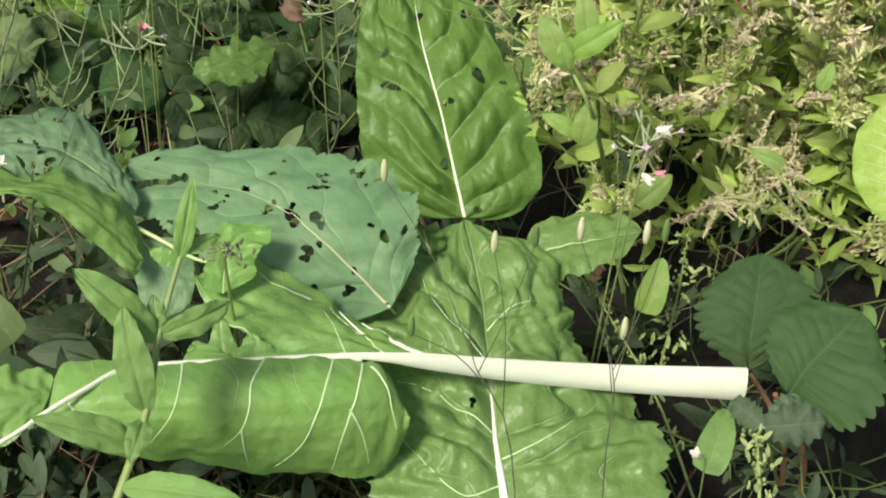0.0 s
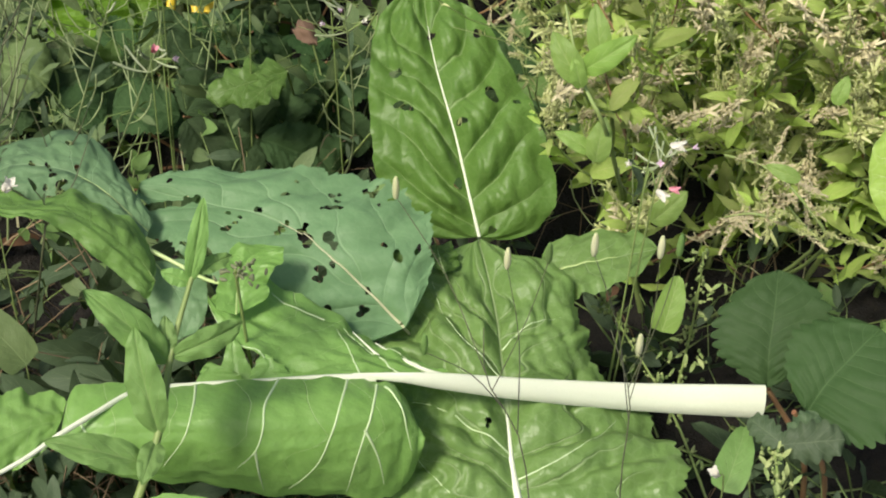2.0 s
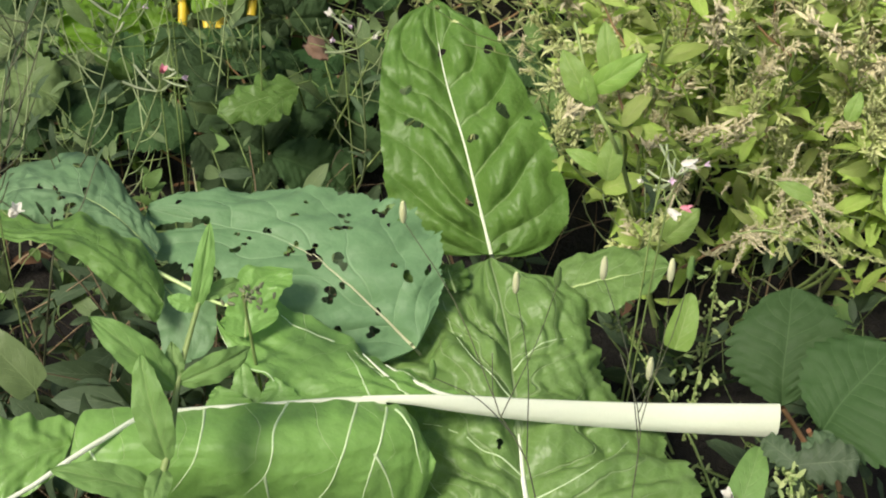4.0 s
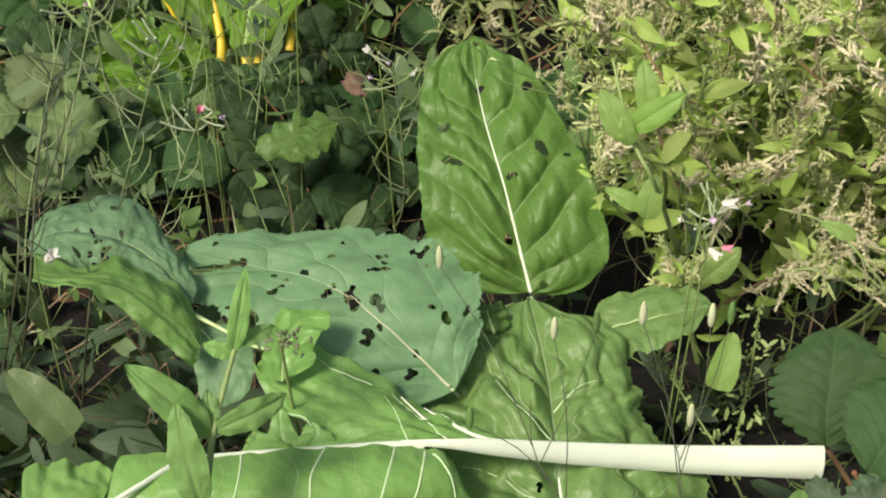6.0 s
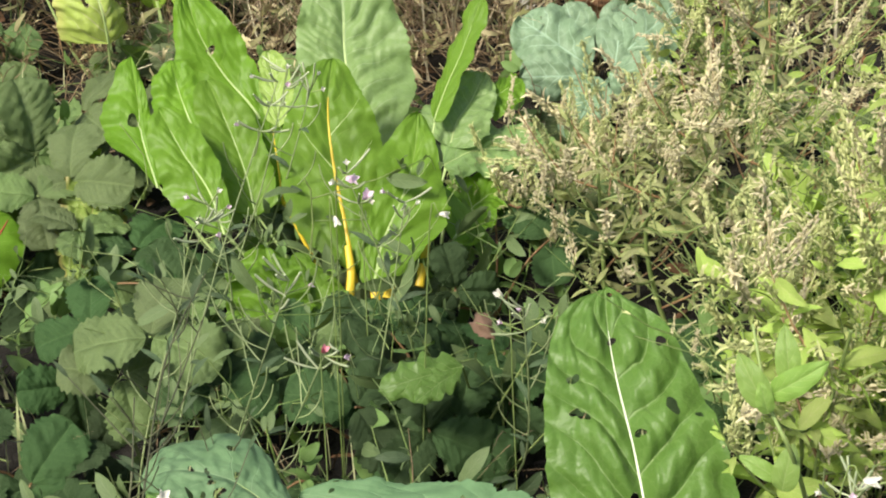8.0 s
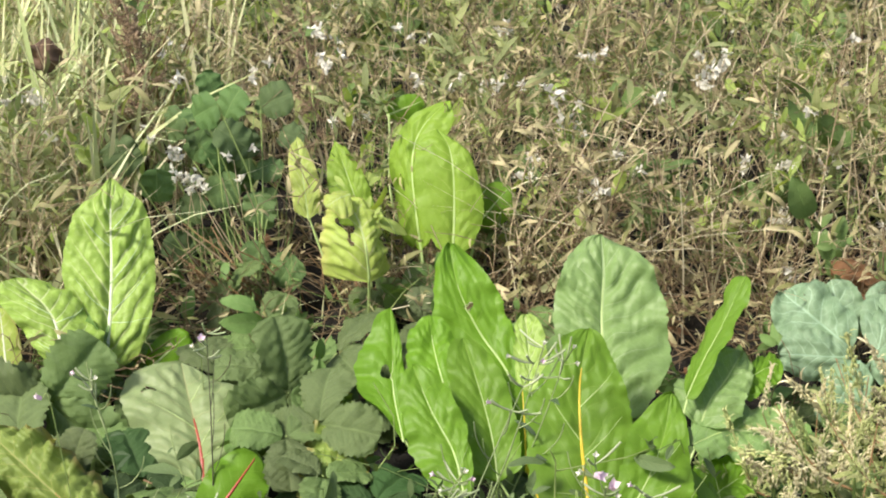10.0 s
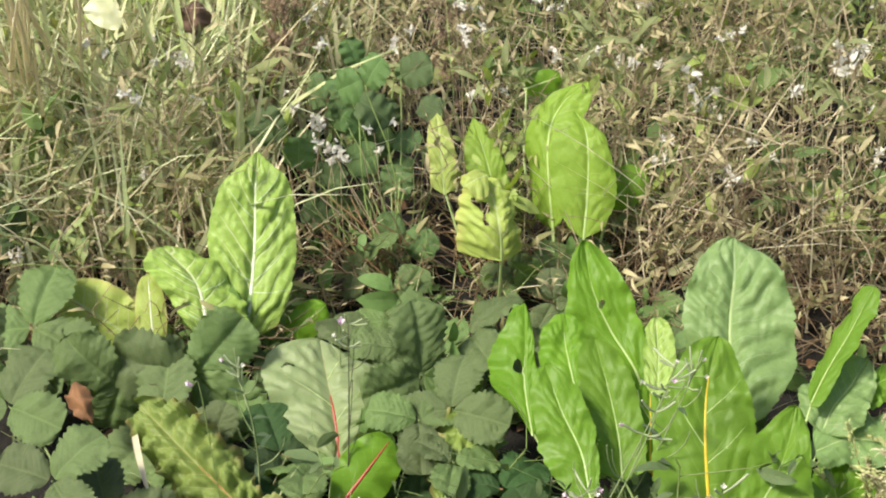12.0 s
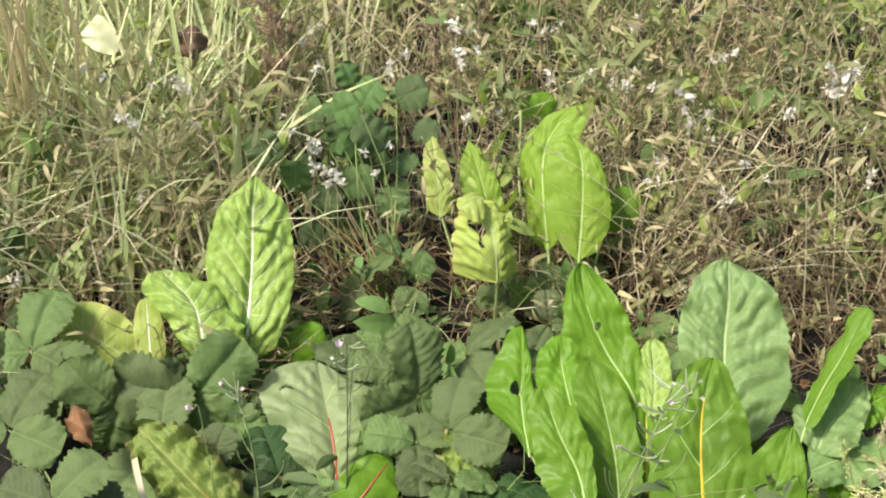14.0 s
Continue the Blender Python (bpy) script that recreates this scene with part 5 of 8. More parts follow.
def red_chard():
    p = thing("red_chard_plant", "chard plant with green leaves on red stalks", "chard", "chard plants in the bed")
    crown = np.array((-0.743, 1.576, 0.010))
    sheet_leaf(p, [(-0.787, 1.685, 0.0477), (-0.8069, 1.726, 0.0898), (-0.8369, 1.772, 0.1223), (-0.8733, 1.828, 0.1474)], [(-0.8062, 1.685, 0.058), (-0.8645, 1.7, 0.0931), (-0.917, 1.743, 0.1271), (-0.9485, 1.8, 0.1515)], [(-0.7743, 1.702, 0.0609), (-0.7532, 1.748, 0.0877), (-0.7594, 1.804, 0.1105), (-0.8179, 1.846, 0.1286)],
               REDCHARD, RED_RIB, 0.0042, 0.60, "broad greyish leaf with a red midrib", crown=(-0.743, 1.576, 0.01), stalk_w=0.0055, vein_w=0.0008, vein_mat=GREEN_RIB, nu=26, nv=56, ends=(0.04, 0.22), soft=0.6, belly=(0.02, 0.02), quilt=0.08, n=8, k=2.2, ruffle=0.05, waves=2.8, lumpy=0.03, crinkle=0.008, edge=0.02, ragged=0.04, stray=0.4, seed=61, crease=0.7, holes=[(-0.625, 0.775, 0.0051), (-0.525, 0.775, 0.0044)], veins=[[(0.0, 0.375), (0.425, 0.588), (0.725, 0.788)], [(0.0, 0.5), (-0.35, 0.612), (-0.65, 0.712)], [(-0.025, 0.288), (0.65, 0.412), (0.875, 0.612)], [(0.0, 0.712), (0.325, 0.85), (0.975, 0.962)]])
    chard_leaf(p, (-0.751, 1.602, 0.073), (-0.713, 1.683, 0.131), 0.0738, crown, LIME, RED_RIB, 0.003, label="small lime green leaf", a=0.45, b=0.4, ruffle=0.08, nu=9, nv=22, seed=62)
    chard_leaf(p, (-0.830, 1.550, 0.060), (-1.029, 1.624, 0.143), 0.1069, (-0.808, 1.520, 0.010), CRINKLED, RED_RIB, 0.002, rib_to=0.5, teeth=0.25, nteeth=11, label="crinkled yellowish green leaf", a=0.5, b=0.4, ruffle=0.20, waves=6, quilt=0.16, crinkle=0.05, lumpy=0.06, n=10, nu=20, nv=60, seed=63, ragged=0.15)
    chard_leaf(p, (-0.627, 1.645, 0.061), (-0.640, 1.813, 0.141), 0.0855, (-0.621, 1.609, 0.010), CRINKLED, RED_RIB, 0.0022, rib_to=0.5, teeth=0.25, nteeth=11, label="crinkled yellowish green leaf", a=0.5, b=0.4, ruffle=0.20, waves=6, quilt=0.16, crinkle=0.05, lumpy=0.06, n=10, nu=20, nv=60, seed=64, ragged=0.15)
    chard_leaf(p, (-0.665, 1.378, 0.182), (-0.774, 1.423, 0.212), 0.0759, (-0.703, 1.534, 0.020), CRINKLED, RED_RIB, 0.0032, rib_to=0.5, teeth=0.15, nteeth=9, label="yellowish leaf on a red stalk", a=0.5, b=0.4, ruffle=0.1, waves=4, quilt=0.06, nu=12, nv=30, seed=65, stalk_w=0.007)


def left_chard():
    p = thing("pale_chard_plant", "pale yellowish green chard plant with white stalks", "chard", "chard plants in the bed")
    crown = np.array((-1.044, 1.905, 0.010))
    sheet_leaf(p, [(-1.016, 1.889, 0.0728), (-1.023, 1.926, 0.1287), (-1.034, 1.968, 0.1866), (-1.046, 2.002, 0.2393), (-1.058, 2.04, 0.2905)], [(-1.041, 1.879, 0.078), (-1.075, 1.913, 0.1493), (-1.096, 1.951, 0.2021), (-1.093, 1.993, 0.2538), (-1.075, 2.029, 0.286)], [(-0.9828, 1.912, 0.0801), (-0.9733, 1.959, 0.1386), (-0.9863, 2.004, 0.1946), (-1.008, 2.034, 0.2482), (-1.039, 2.046, 0.2837)],
               PALE, WHITE_RIB, 0.0034, 0.85, "upright pale green leaf with white veins", crown=(-1.044, 1.905, 0.01), vein_w=0.0009, vein_mat=PALE_VEIN, stalk_w=0.005, nu=24, nv=60, ends=(0.05, 0.25), soft=0.6, belly=(0.02, 0.02), quilt=0.1, n=8, k=2.2, ruffle=0.03, waves=2.8, lumpy=0.03, crinkle=0.008, edge=0.02, ragged=0.04, stray=0.4, seed=71, crease=0.7, veins=[[(-0.05, 0.312), (-0.425, 0.35), (-0.75, 0.425)], [(-0.025, 0.438), (0.45, 0.538), (0.8, 0.638)], [(-0.025, 0.3), (0.475, 0.375), (0.85, 0.45)], [(-0.05, 0.262), (0.425, 0.238), (0.925, 0.225)], [(0.0, 0.625), (-0.475, 0.7), (-0.8, 0.75)], [(0.0, 0.712), (0.525, 0.788), (0.975, 0.862)]])
    sheet_leaf(p, [(-1.046, 1.83, 0.0989), (-1.061, 1.858, 0.1385), (-1.091, 1.883, 0.1681), (-1.141, 1.9, 0.1959)], [(-1.066, 1.832, 0.1165), (-1.103, 1.844, 0.1429), (-1.141, 1.859, 0.1764), (-1.171, 1.879, 0.1924)], [(-0.9979, 1.872, 0.1189), (-1.018, 1.896, 0.1294), (-1.067, 1.921, 0.1646), (-1.105, 1.931, 0.1909)],
               PALE, WHITE_RIB, 0.0045, 0.55, "bent pale green leaf", crown=(-1.044, 1.885, 0.01), vein_w=0.001, vein_mat=PALE_VEIN, stalk_w=0.0055, nu=20, nv=46, ends=(0.05, 0.25), soft=0.6, belly=(0.02, 0.02), quilt=0.06, n=8, k=2.2, ruffle=0.06, waves=2.8, lumpy=0.03, crinkle=0.008, edge=0.02, ragged=0.08, stray=0.4, seed=72, veins=[[(-0.025, 0.3), (0.5, 0.275), (0.9, 0.112)], [(0.025, 0.475), (0.65, 0.538), (1.0, 0.575)], [(0.025, 0.575), (-0.2, 0.625), (-0.425, 0.725)], [(-0.05, 0.2), (-0.45, 0.238), (-0.7, 0.288)]])
    chard_leaf(p, (-1.047, 1.865, 0.103), (-1.017, 1.910, 0.105), 0.0874, crown, PALE, WHITE_RIB, 0.003, a=0.45, b=0.45, bend=0.6, ruffle=0.06, quilt=0.04, nu=10, nv=24, seed=73)
    chard_leaf(p, (-0.977, 1.937, 0.059), (-0.935, 1.984, 0.094), 0.0501, crown, LIME, GREEN_RIB, 0.002, a=0.45, b=0.4, nu=8, nv=18, seed=74, ruffle=0.08)
    chard_leaf(p, (-1.149, 1.827, 0.080), (-1.261, 1.824, 0.138), 0.0966, (-1.136, 1.872, 0.010), FADED, GREEN_RIB, 0.002, label="yellowing leaf", a=0.4, b=0.35, nu=9, nv=22, seed=75, ruffle=0.05)
    chard_leaf(p, (-1.120, 1.814, 0.076), (-1.158, 1.880, 0.159), 0.0439, (-1.136, 1.872, 0.010), FADED, WHITE_RIB, 0.002, label="bleached dying leaf", a=0.4, b=0.45, nu=8, nv=20, seed=76, ruffle=0.06)


def back_chard():
    p = thing("tall_chard_plant", "tall chard plant with yellow-green leaves and a wilted one", "chard", "chard plants in the bed")
    c1, c2 = np.array((-0.663, 2.222, 0.010)), np.array((-0.747, 2.201, 0.010))
    sheet_leaf(p, [(-0.6873, 2.267, 0.1125), (-0.7082, 2.304, 0.1867), (-0.7191, 2.341, 0.2372), (-0.7106, 2.372, 0.2691), (-0.6797, 2.406, 0.2974)], [(-0.7176, 2.278, 0.1054), (-0.743, 2.319, 0.1679), (-0.7576, 2.344, 0.2212), (-0.7423, 2.373, 0.2663), (-0.702, 2.4, 0.2968)], [(-0.6694, 2.265, 0.1217), (-0.682, 2.305, 0.1959), (-0.6845, 2.339, 0.2366), (-0.6696, 2.37, 0.2646), (-0.6677, 2.396, 0.2935)],
               YELLOWGREEN, GREEN_RIB, 0.0022, 0.85, "tall yellow-green leaf arching over", crown=(-0.663, 2.222, 0.01), stalk_w=0.006, nu=20, nv=46, ends=(0.08, 0.15), soft=0.6, belly=(0.02, 0.02), quilt=0.06, n=8, k=2.2, ruffle=0.03, waves=2.8, lumpy=0.03, crinkle=0.008, edge=0.02, ragged=0.04, stray=0.4, seed=81)
    sheet_leaf(p, [(-0.6318, 2.24, 0.1219), (-0.6372, 2.27, 0.1744), (-0.6453, 2.297, 0.226), (-0.6592, 2.323, 0.2584), (-0.6804, 2.338, 0.2775)], [(-0.6473, 2.238, 0.1264), (-0.6832, 2.254, 0.1693), (-0.697, 2.277, 0.217), (-0.7044, 2.309, 0.2572), (-0.6947, 2.333, 0.2756)], [(-0.6075, 2.251, 0.1301), (-0.5972, 2.277, 0.1686), (-0.604, 2.298, 0.209), (-0.6297, 2.325, 0.2482), (-0.6628, 2.34, 0.2705)],
               YELLOWGREEN, GREEN_RIB, 0.0020, 0.8, "tall yellow-green leaf", crown=(-0.613, 2.202, 0.01), stalk_w=0.005, nu=20, nv=46, ends=(0.06, 0.2), soft=0.6, belly=(0.02, 0.02), quilt=0.06, n=8, k=2.2, ruffle=0.03, waves=2.8, lumpy=0.03, crinkle=0.008, edge=0.02, ragged=0.04, stray=0.4, seed=82)
    chard_leaf(p, (-0.616, 2.316, 0.141), (-0.576, 2.354, 0.191), 0.0600, c1 + np.array((0.06, 0.02, 0)), LIME, GREEN_RIB, 0.002, a=0.45, b=0.4, nu=8, nv=18, seed=83)
    sheet_leaf(p, [(-0.725, 2.139, 0.1231), (-0.7298, 2.144, 0.172), (-0.746, 2.161, 0.2073), (-0.7732, 2.189, 0.2297)], [(-0.7903, 2.138, 0.118), (-0.798, 2.145, 0.1723), (-0.798, 2.165, 0.2045), (-0.7947, 2.18, 0.2282)], [(-0.7038, 2.173, 0.1258), (-0.7154, 2.174, 0.1728), (-0.7295, 2.189, 0.2049), (-0.7576, 2.194, 0.2298)],
               FADED, GREEN_RIB, 0.0018, 0.8, "wilted yellow leaf hanging folded", crown=(-0.747, 2.181, 0.01), stalk_w=0.004, nu=26, nv=54, ends=(0.04, 0.2), soft=0.6, belly=(0.02, 0.02), quilt=0.06, n=8, k=2.2, ruffle=0.04, waves=4.5, lumpy=0.05, crinkle=0.02, edge=0.02, ragged=0.05, stray=0.4, seed=84, holes=[(-0.4, 0.6, 0.0115), (-0.325, 0.4, 0.0049)])
    sheet_leaf(p, [(-0.7591, 2.17, 0.2418), (-0.7706, 2.154, 0.2408), (-0.7863, 2.142, 0.2309)], [(-0.7741, 2.176, 0.2398), (-0.7876, 2.16, 0.2417), (-0.7983, 2.151, 0.2331)], [(-0.7479, 2.151, 0.2225), (-0.7576, 2.134, 0.2203), (-0.778, 2.138, 0.2291)],
               FADED, GREEN_RIB, 0.0010, 0.9, "pale folded tip of the wilted leaf", nu=10, nv=16, ends=(0.05, 0.25), soft=0.6, belly=(0.02, 0.02), quilt=0.06, n=8, k=2.2, ruffle=0.06, waves=2.8, lumpy=0.03, crinkle=0.008, edge=0.02, ragged=0.04, stray=0.4, seed=88)
    sheet_leaf(p, [(-0.7681, 2.243, 0.1543), (-0.7916, 2.265, 0.2062), (-0.833, 2.313, 0.2542)], [(-0.7979, 2.232, 0.1541), (-0.8237, 2.254, 0.2061), (-0.8402, 2.308, 0.2488)], [(-0.7456, 2.25, 0.1545), (-0.7712, 2.276, 0.2138), (-0.8214, 2.317, 0.2527)],
               YELLOWGREEN, GREEN_RIB, 0.0016, 0.8, "yellow-green leaf", crown=(-0.747, 2.211, 0.01), stalk_w=0.003, nu=20, nv=46, ends=(0.05, 0.25), soft=0.6, belly=(0.02, 0.02), quilt=0.06, n=8, k=2.2, ruffle=0.07, waves=2.8, lumpy=0.03, crinkle=0.008, edge=0.02, ragged=0.04, stray=0.4, seed=85)
    sheet_leaf(p, [(-0.838, 2.206, 0.1751), (-0.853, 2.231, 0.2269), (-0.879, 2.28, 0.2672)], [(-0.8591, 2.203, 0.1826), (-0.8719, 2.226, 0.2307), (-0.8883, 2.275, 0.2658)], [(-0.8219, 2.216, 0.1823), (-0.8355, 2.239, 0.2305), (-0.8656, 2.283, 0.2633)],
               FADED, GREEN_RIB, 0.0014, 0.8, "yellowing narrow leaf", crown=(-0.767, 2.201, 0.01), stalk_w=0.003, nu=20, nv=46, ends=(0.05, 0.25), soft=0.6, belly=(0.02, 0.02), quilt=0.06, n=8, k=2.2, ruffle=0.08, waves=2.8, lumpy=0.03, crinkle=0.008, edge=0.02, ragged=0.12, stray=0.4, seed=86)
    chard_leaf(p, (-0.807, 2.484, 0.227), (-0.754, 2.510, 0.248), 0.0408, c1 + np.array((0, 0.1, 0)), LIME, GREEN_RIB, 0.002, nu=7, nv=16, seed=87, ruffle=0.05)


def cabbages():
    p = thing("cabbage_plant", "bluish cabbage plant with smooth waxy leaves among the weeds", "cabbage", "cabbages behind the chard")
    c = np.array((-0.035, 2.192, 0.010))
    for i, (b, tp, W) in enumerate([((-0.058, 2.154, 0.107), (-0.157, 2.204, 0.150), 0.0948), ((-0.025, 2.159, 0.115), (0.058, 2.247, 0.158), 0.0948), ((-0.045, 2.121, 0.109), (-0.075, 2.017, 0.068), 0.0668), ((-0.031, 2.124, 0.113), (0.057, 2.091, 0.117), 0.0742), ((-0.066, 2.175, 0.104), (-0.096, 2.244, 0.156), 0.0721), ((-0.060, 2.131, 0.106), (-0.151, 2.115, 0.107), 0.0674), ((-0.024, 2.147, 0.114), (-0.017, 2.247, 0.157), 0.0683)]):
        chard_leaf(p, b, tp, W, c, CABBAGE, BLUE_RIB, 0.0014, a=0.45, b=0.35, bend=0.5, roll=(0.3, 0.4), ruffle=0.07, quilt=0.045, n=5, k=2.2, nu=12, nv=30, seed=90 + i, lumpy=0.12, ragged=0.15, twist=(-0.5, 0.4, 0.3)[i % 3], label="waxy bluish leaf")
    q = thing("cabbage_plant", "bluish cabbage plant with smooth waxy leaves among the weeds", "cabbage", "cabbages behind the chard")
    c = np.array((0.216, 2.509, 0.010))
    for i, (b, tp, W) in enumerate([((0.199, 2.492, 0.082), (0.088, 2.615, 0.150), 0.1316), ((0.199, 2.492, 0.082), (0.217, 2.621, 0.182), 0.1316), ((0.207, 2.466, 0.077), (0.138, 2.454, 0.041), 0.0943)]):
        chard_leaf(q, b, tp, W, c, CABBAGE, BLUE_RIB, 0.0014, a=0.45, b=0.35, bend=0.6, roll=(0.3, 0.4), ruffle=0.07, quilt=0.045, n=5, k=2.2, nu=11, nv=26, seed=100 + i, lumpy=0.06, label="waxy bluish leaf")


yellow_chard()
red_chard()
left_chard()
back_chard()
cabbages()


# ---- strawberries ----
LEAFLETS = []
for s_ in range(5):
    v_, f_, uv_, sp_ = blade(1.0, 0.98, a=0.55, b=0.33, bend=0.6, roll=(0.35, 0.35), tilt=(-0.25, -0.25), ruffle=0.045, waves=1.6, quilt=0.055, n=9, k=3.4, teeth=0.15, nteeth=10, nu=10, nv=44, seed=200 + s_, lumpy=0.03)
    # each shape twice: plain, and with the shade painted into the leaf colour
    LEAFLETS.append((mesh_of("leaflet", v_, f_, STRAW, uv_), mesh_of("leaflet", v_, f_, STRAW_SHADE_TINT, uv_)))


def orient(base, direction, normal, size):
    y = unit(direction)
    x = unit(np.cross(y, normal))
    z = np.cross(x, y)
    return Matrix(((x[0] * size, y[0] * size, z[0] * size, base[0]), (x[1] * size, y[1] * size, z[1] * size, base[1]), (x[2] * size, y[2] * size, z[2] * size, base[2]), (0, 0, 0, 1)))


def strawberry_leaf(parent, hub, size, heading, root, dark=0, seed=0, flat=0.5, count=3):
    """Three toothed leaflets on one stalk. heading: degrees about the leaf's normal, 0 up the slope of the view. dark:
    1 takes the leaflets with shade in their colour.
    """
    rng = np.random.default_rng(seed)
    hub = np.asarray(hub, float)
    view = unit(EYE - hub)
    nrm = unit(view * (1 - flat) + np.array((0, 0, 1)) * flat + rng.normal(size=3) * 0.3)
    up = np.array((0, 0, 1.0)) + np.array((0, 0.8, 0))
    up = unit(up - nrm * (up @ nrm))
    rt = np.cross(up, nrm)
    for i, off in enumerate((0, 108, -108)[:count]):
        a = radians(heading + off + rng.uniform(-10, 10))
        d = up * math.cos(a) + rt * math.sin(a)
        d = unit(d - nrm * 0.12 * rng.uniform(0, 2))
        part("leaflet", LEAFLETS[rng.integers(5)][dark], parent, "", orient(hub + d * 0.004, d, nrm, size * rng.uniform(0.88, 1.08)))
    root = np.asarray(root, float)
    v, f, uv = tube([root, (root + hub) / 2 + np.array((0, 0, 0.02)) + rng.normal(size=3) * 0.008, hub], 0.0017, 0.0012, 6, 8)
    part("stalk", mesh_of("stalk", v, f, STALK if not dark else RED_STALK, uv), parent)


def strawberry(label, leaves, dark=0):
    p = thing("strawberry_plant", label, "strawberry plant", "strawberry plants in the bed")
    hubs = np.array([l[0] for l in leaves], float)
    root = np.r_[hubs[:, :2].mean(0) + np.array((0.01, 0.03)), 0.0]
    for i, (hub, size, heading, seed) in enumerate(leaves):
        strawberry_leaf(p, hub, size, heading, root, dark, seed)
    return p


# the big one beside the cut stalk
def big_strawberry():
    p = thing("strawberry_plant", "dark green strawberry plant with large toothed leaflets beside the cut stalk", "strawberry plant", "strawberry plants in the bed")
    sheet_leaf(p, [(0.2646, 0.9326, 0.2096), (0.2654, 0.9502, 0.2338), (0.2702, 0.9755, 0.2535), (0.276, 1.008, 0.267)], [(0.258, 0.9299, 0.2122), (0.2268, 0.9548, 0.2211), (0.2209, 0.9748, 0.2396), (0.2346, 1.011, 0.2591)], [(0.2734, 0.9315, 0.211), (0.3033, 0.9487, 0.2367), (0.3182, 0.9676, 0.2534), (0.3154, 1, 0.2721)],
               STRAW_BIG, nu=16, nv=60, ends=(0.08, 0.42), soft=0.4, belly=(0.02, 0.02), quilt=0.03, n=9, k=3.0, ruffle=0.012, lumpy=0.02, crinkle=0.004, stray=0.15, teeth=0.14, nteeth=10, scallop=True, edge=0.01, seed=230)
    sheet_leaf(p, [(0.2865, 0.8875, 0.2298), (0.3009, 0.9015, 0.2474), (0.3218, 0.9176, 0.2629), (0.3434, 0.9353, 0.2739)], [(0.2823, 0.8897, 0.2306), (0.2703, 0.9203, 0.2488), (0.2825, 0.9478, 0.2655), (0.3162, 0.9626, 0.2771)], [(0.2989, 0.8645, 0.2267), (0.3324, 0.8497, 0.2318), (0.3577, 0.8697, 0.2521), (0.3696, 0.9079, 0.2716)],
               STRAW_BIG, nu=16, nv=60, ends=(0.08, 0.42), soft=0.4, belly=(0.02, 0.02), quilt=0.03, n=9, k=3.0, ruffle=0.012, lumpy=0.02, crinkle=0.004, stray=0.15, teeth=0.13, nteeth=11, scallop=True, edge=0.01, seed=231)
    return p


p = big_strawberry()
for a_, b_ in (((0.268, 0.941, 0.199), (0.327, 0.965, 0.030)), ((0.284, 0.912, 0.204), (0.339, 0.947, 0.030))):
    v_, f_, uv_ = tube([b_, (np.array(a_) + np.array(b_)) / 2 + np.array((0.01, -0.01, 0.01)), a_], 0.0028, 0.0022, 7, 10)
    part("stalk", mesh_of("stalk", v_, f_, RED_STALK, uv_), p)

strawberry("strawberry plant with mid-green toothed leaves", [((-0.999, 1.711, 0.140), .105, 20, 301), ((-1.092, 1.681, 0.120), .09, -60, 302), ((-1.013, 1.646, 0.100), .09, 100, 303)])
strawberry("strawberry plant with fresh green three-part leaf", [((-1.031, 1.426, 0.170), .082, 25, 304), ((-0.974, 1.445, 0.120), .075, 80, 305), ((-1.210, 1.601, 0.110), .08, 0, 306)])
strawberry("strawberry plant with mid-green toothed leaves", [((-0.834, 1.856, 0.120), .09, 70, 307), ((-0.727, 1.823, 0.130), .088, -20, 308), ((-0.700, 1.931, 0.130), .085, 10, 309), ((-0.695, 1.730, 0.130), .072, 160, 310)])
strawberry("strawberry plant with shade-tinted leaves under the red chard", [((-0.564, 1.674, 0.100), .075, 20, 350), ((-0.500, 1.633, 0.080), .07, -40, 351), ((-0.857, 1.667, 0.080), .07, -30, 311), ((-0.698, 1.656, 0.050), .07, 60, 312), ((-0.817, 1.578, 0.060), .065, 190, 313)], 1)
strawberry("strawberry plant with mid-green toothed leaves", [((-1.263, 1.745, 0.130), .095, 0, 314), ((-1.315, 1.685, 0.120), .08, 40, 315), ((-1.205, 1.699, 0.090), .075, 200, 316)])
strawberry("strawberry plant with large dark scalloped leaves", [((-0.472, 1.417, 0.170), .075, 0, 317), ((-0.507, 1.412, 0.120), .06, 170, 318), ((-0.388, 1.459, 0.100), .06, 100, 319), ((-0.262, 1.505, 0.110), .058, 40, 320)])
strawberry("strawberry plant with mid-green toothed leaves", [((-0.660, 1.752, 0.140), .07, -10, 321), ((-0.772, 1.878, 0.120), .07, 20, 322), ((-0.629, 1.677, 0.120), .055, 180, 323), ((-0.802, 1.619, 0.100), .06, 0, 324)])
strawberry("strawberry plant with shade painted into its leaf colour", [((-0.552, 1.467, 0.140), .062, -15, 325), ((-0.564, 1.421, 0.100), .06, 150, 326), ((-0.398, 1.415, 0.120), .06, 60, 327)], 1)
strawberry("strawberry plant with shade painted into its leaf colour", [((-0.259, 1.386, 0.120), .07, 30, 328), ((-0.184, 1.379, 0.100), .07, 100, 329), ((-0.238, 1.498, 0.130), .058, 10, 330), ((-0.120, 1.515, 0.100), .055, -20, 331)], 1)
strawberry("strawberry plant with shade painted into its leaf colour", [((-0.406, 1.401, 0.120), .06, -10, 332), ((-0.242, 1.428, 0.100), .06, 60, 333), ((-0.159, 1.412, 0.090), .065, 20, 334), ((-0.324, 1.513, 0.110), .06, -60, 335)], 1)
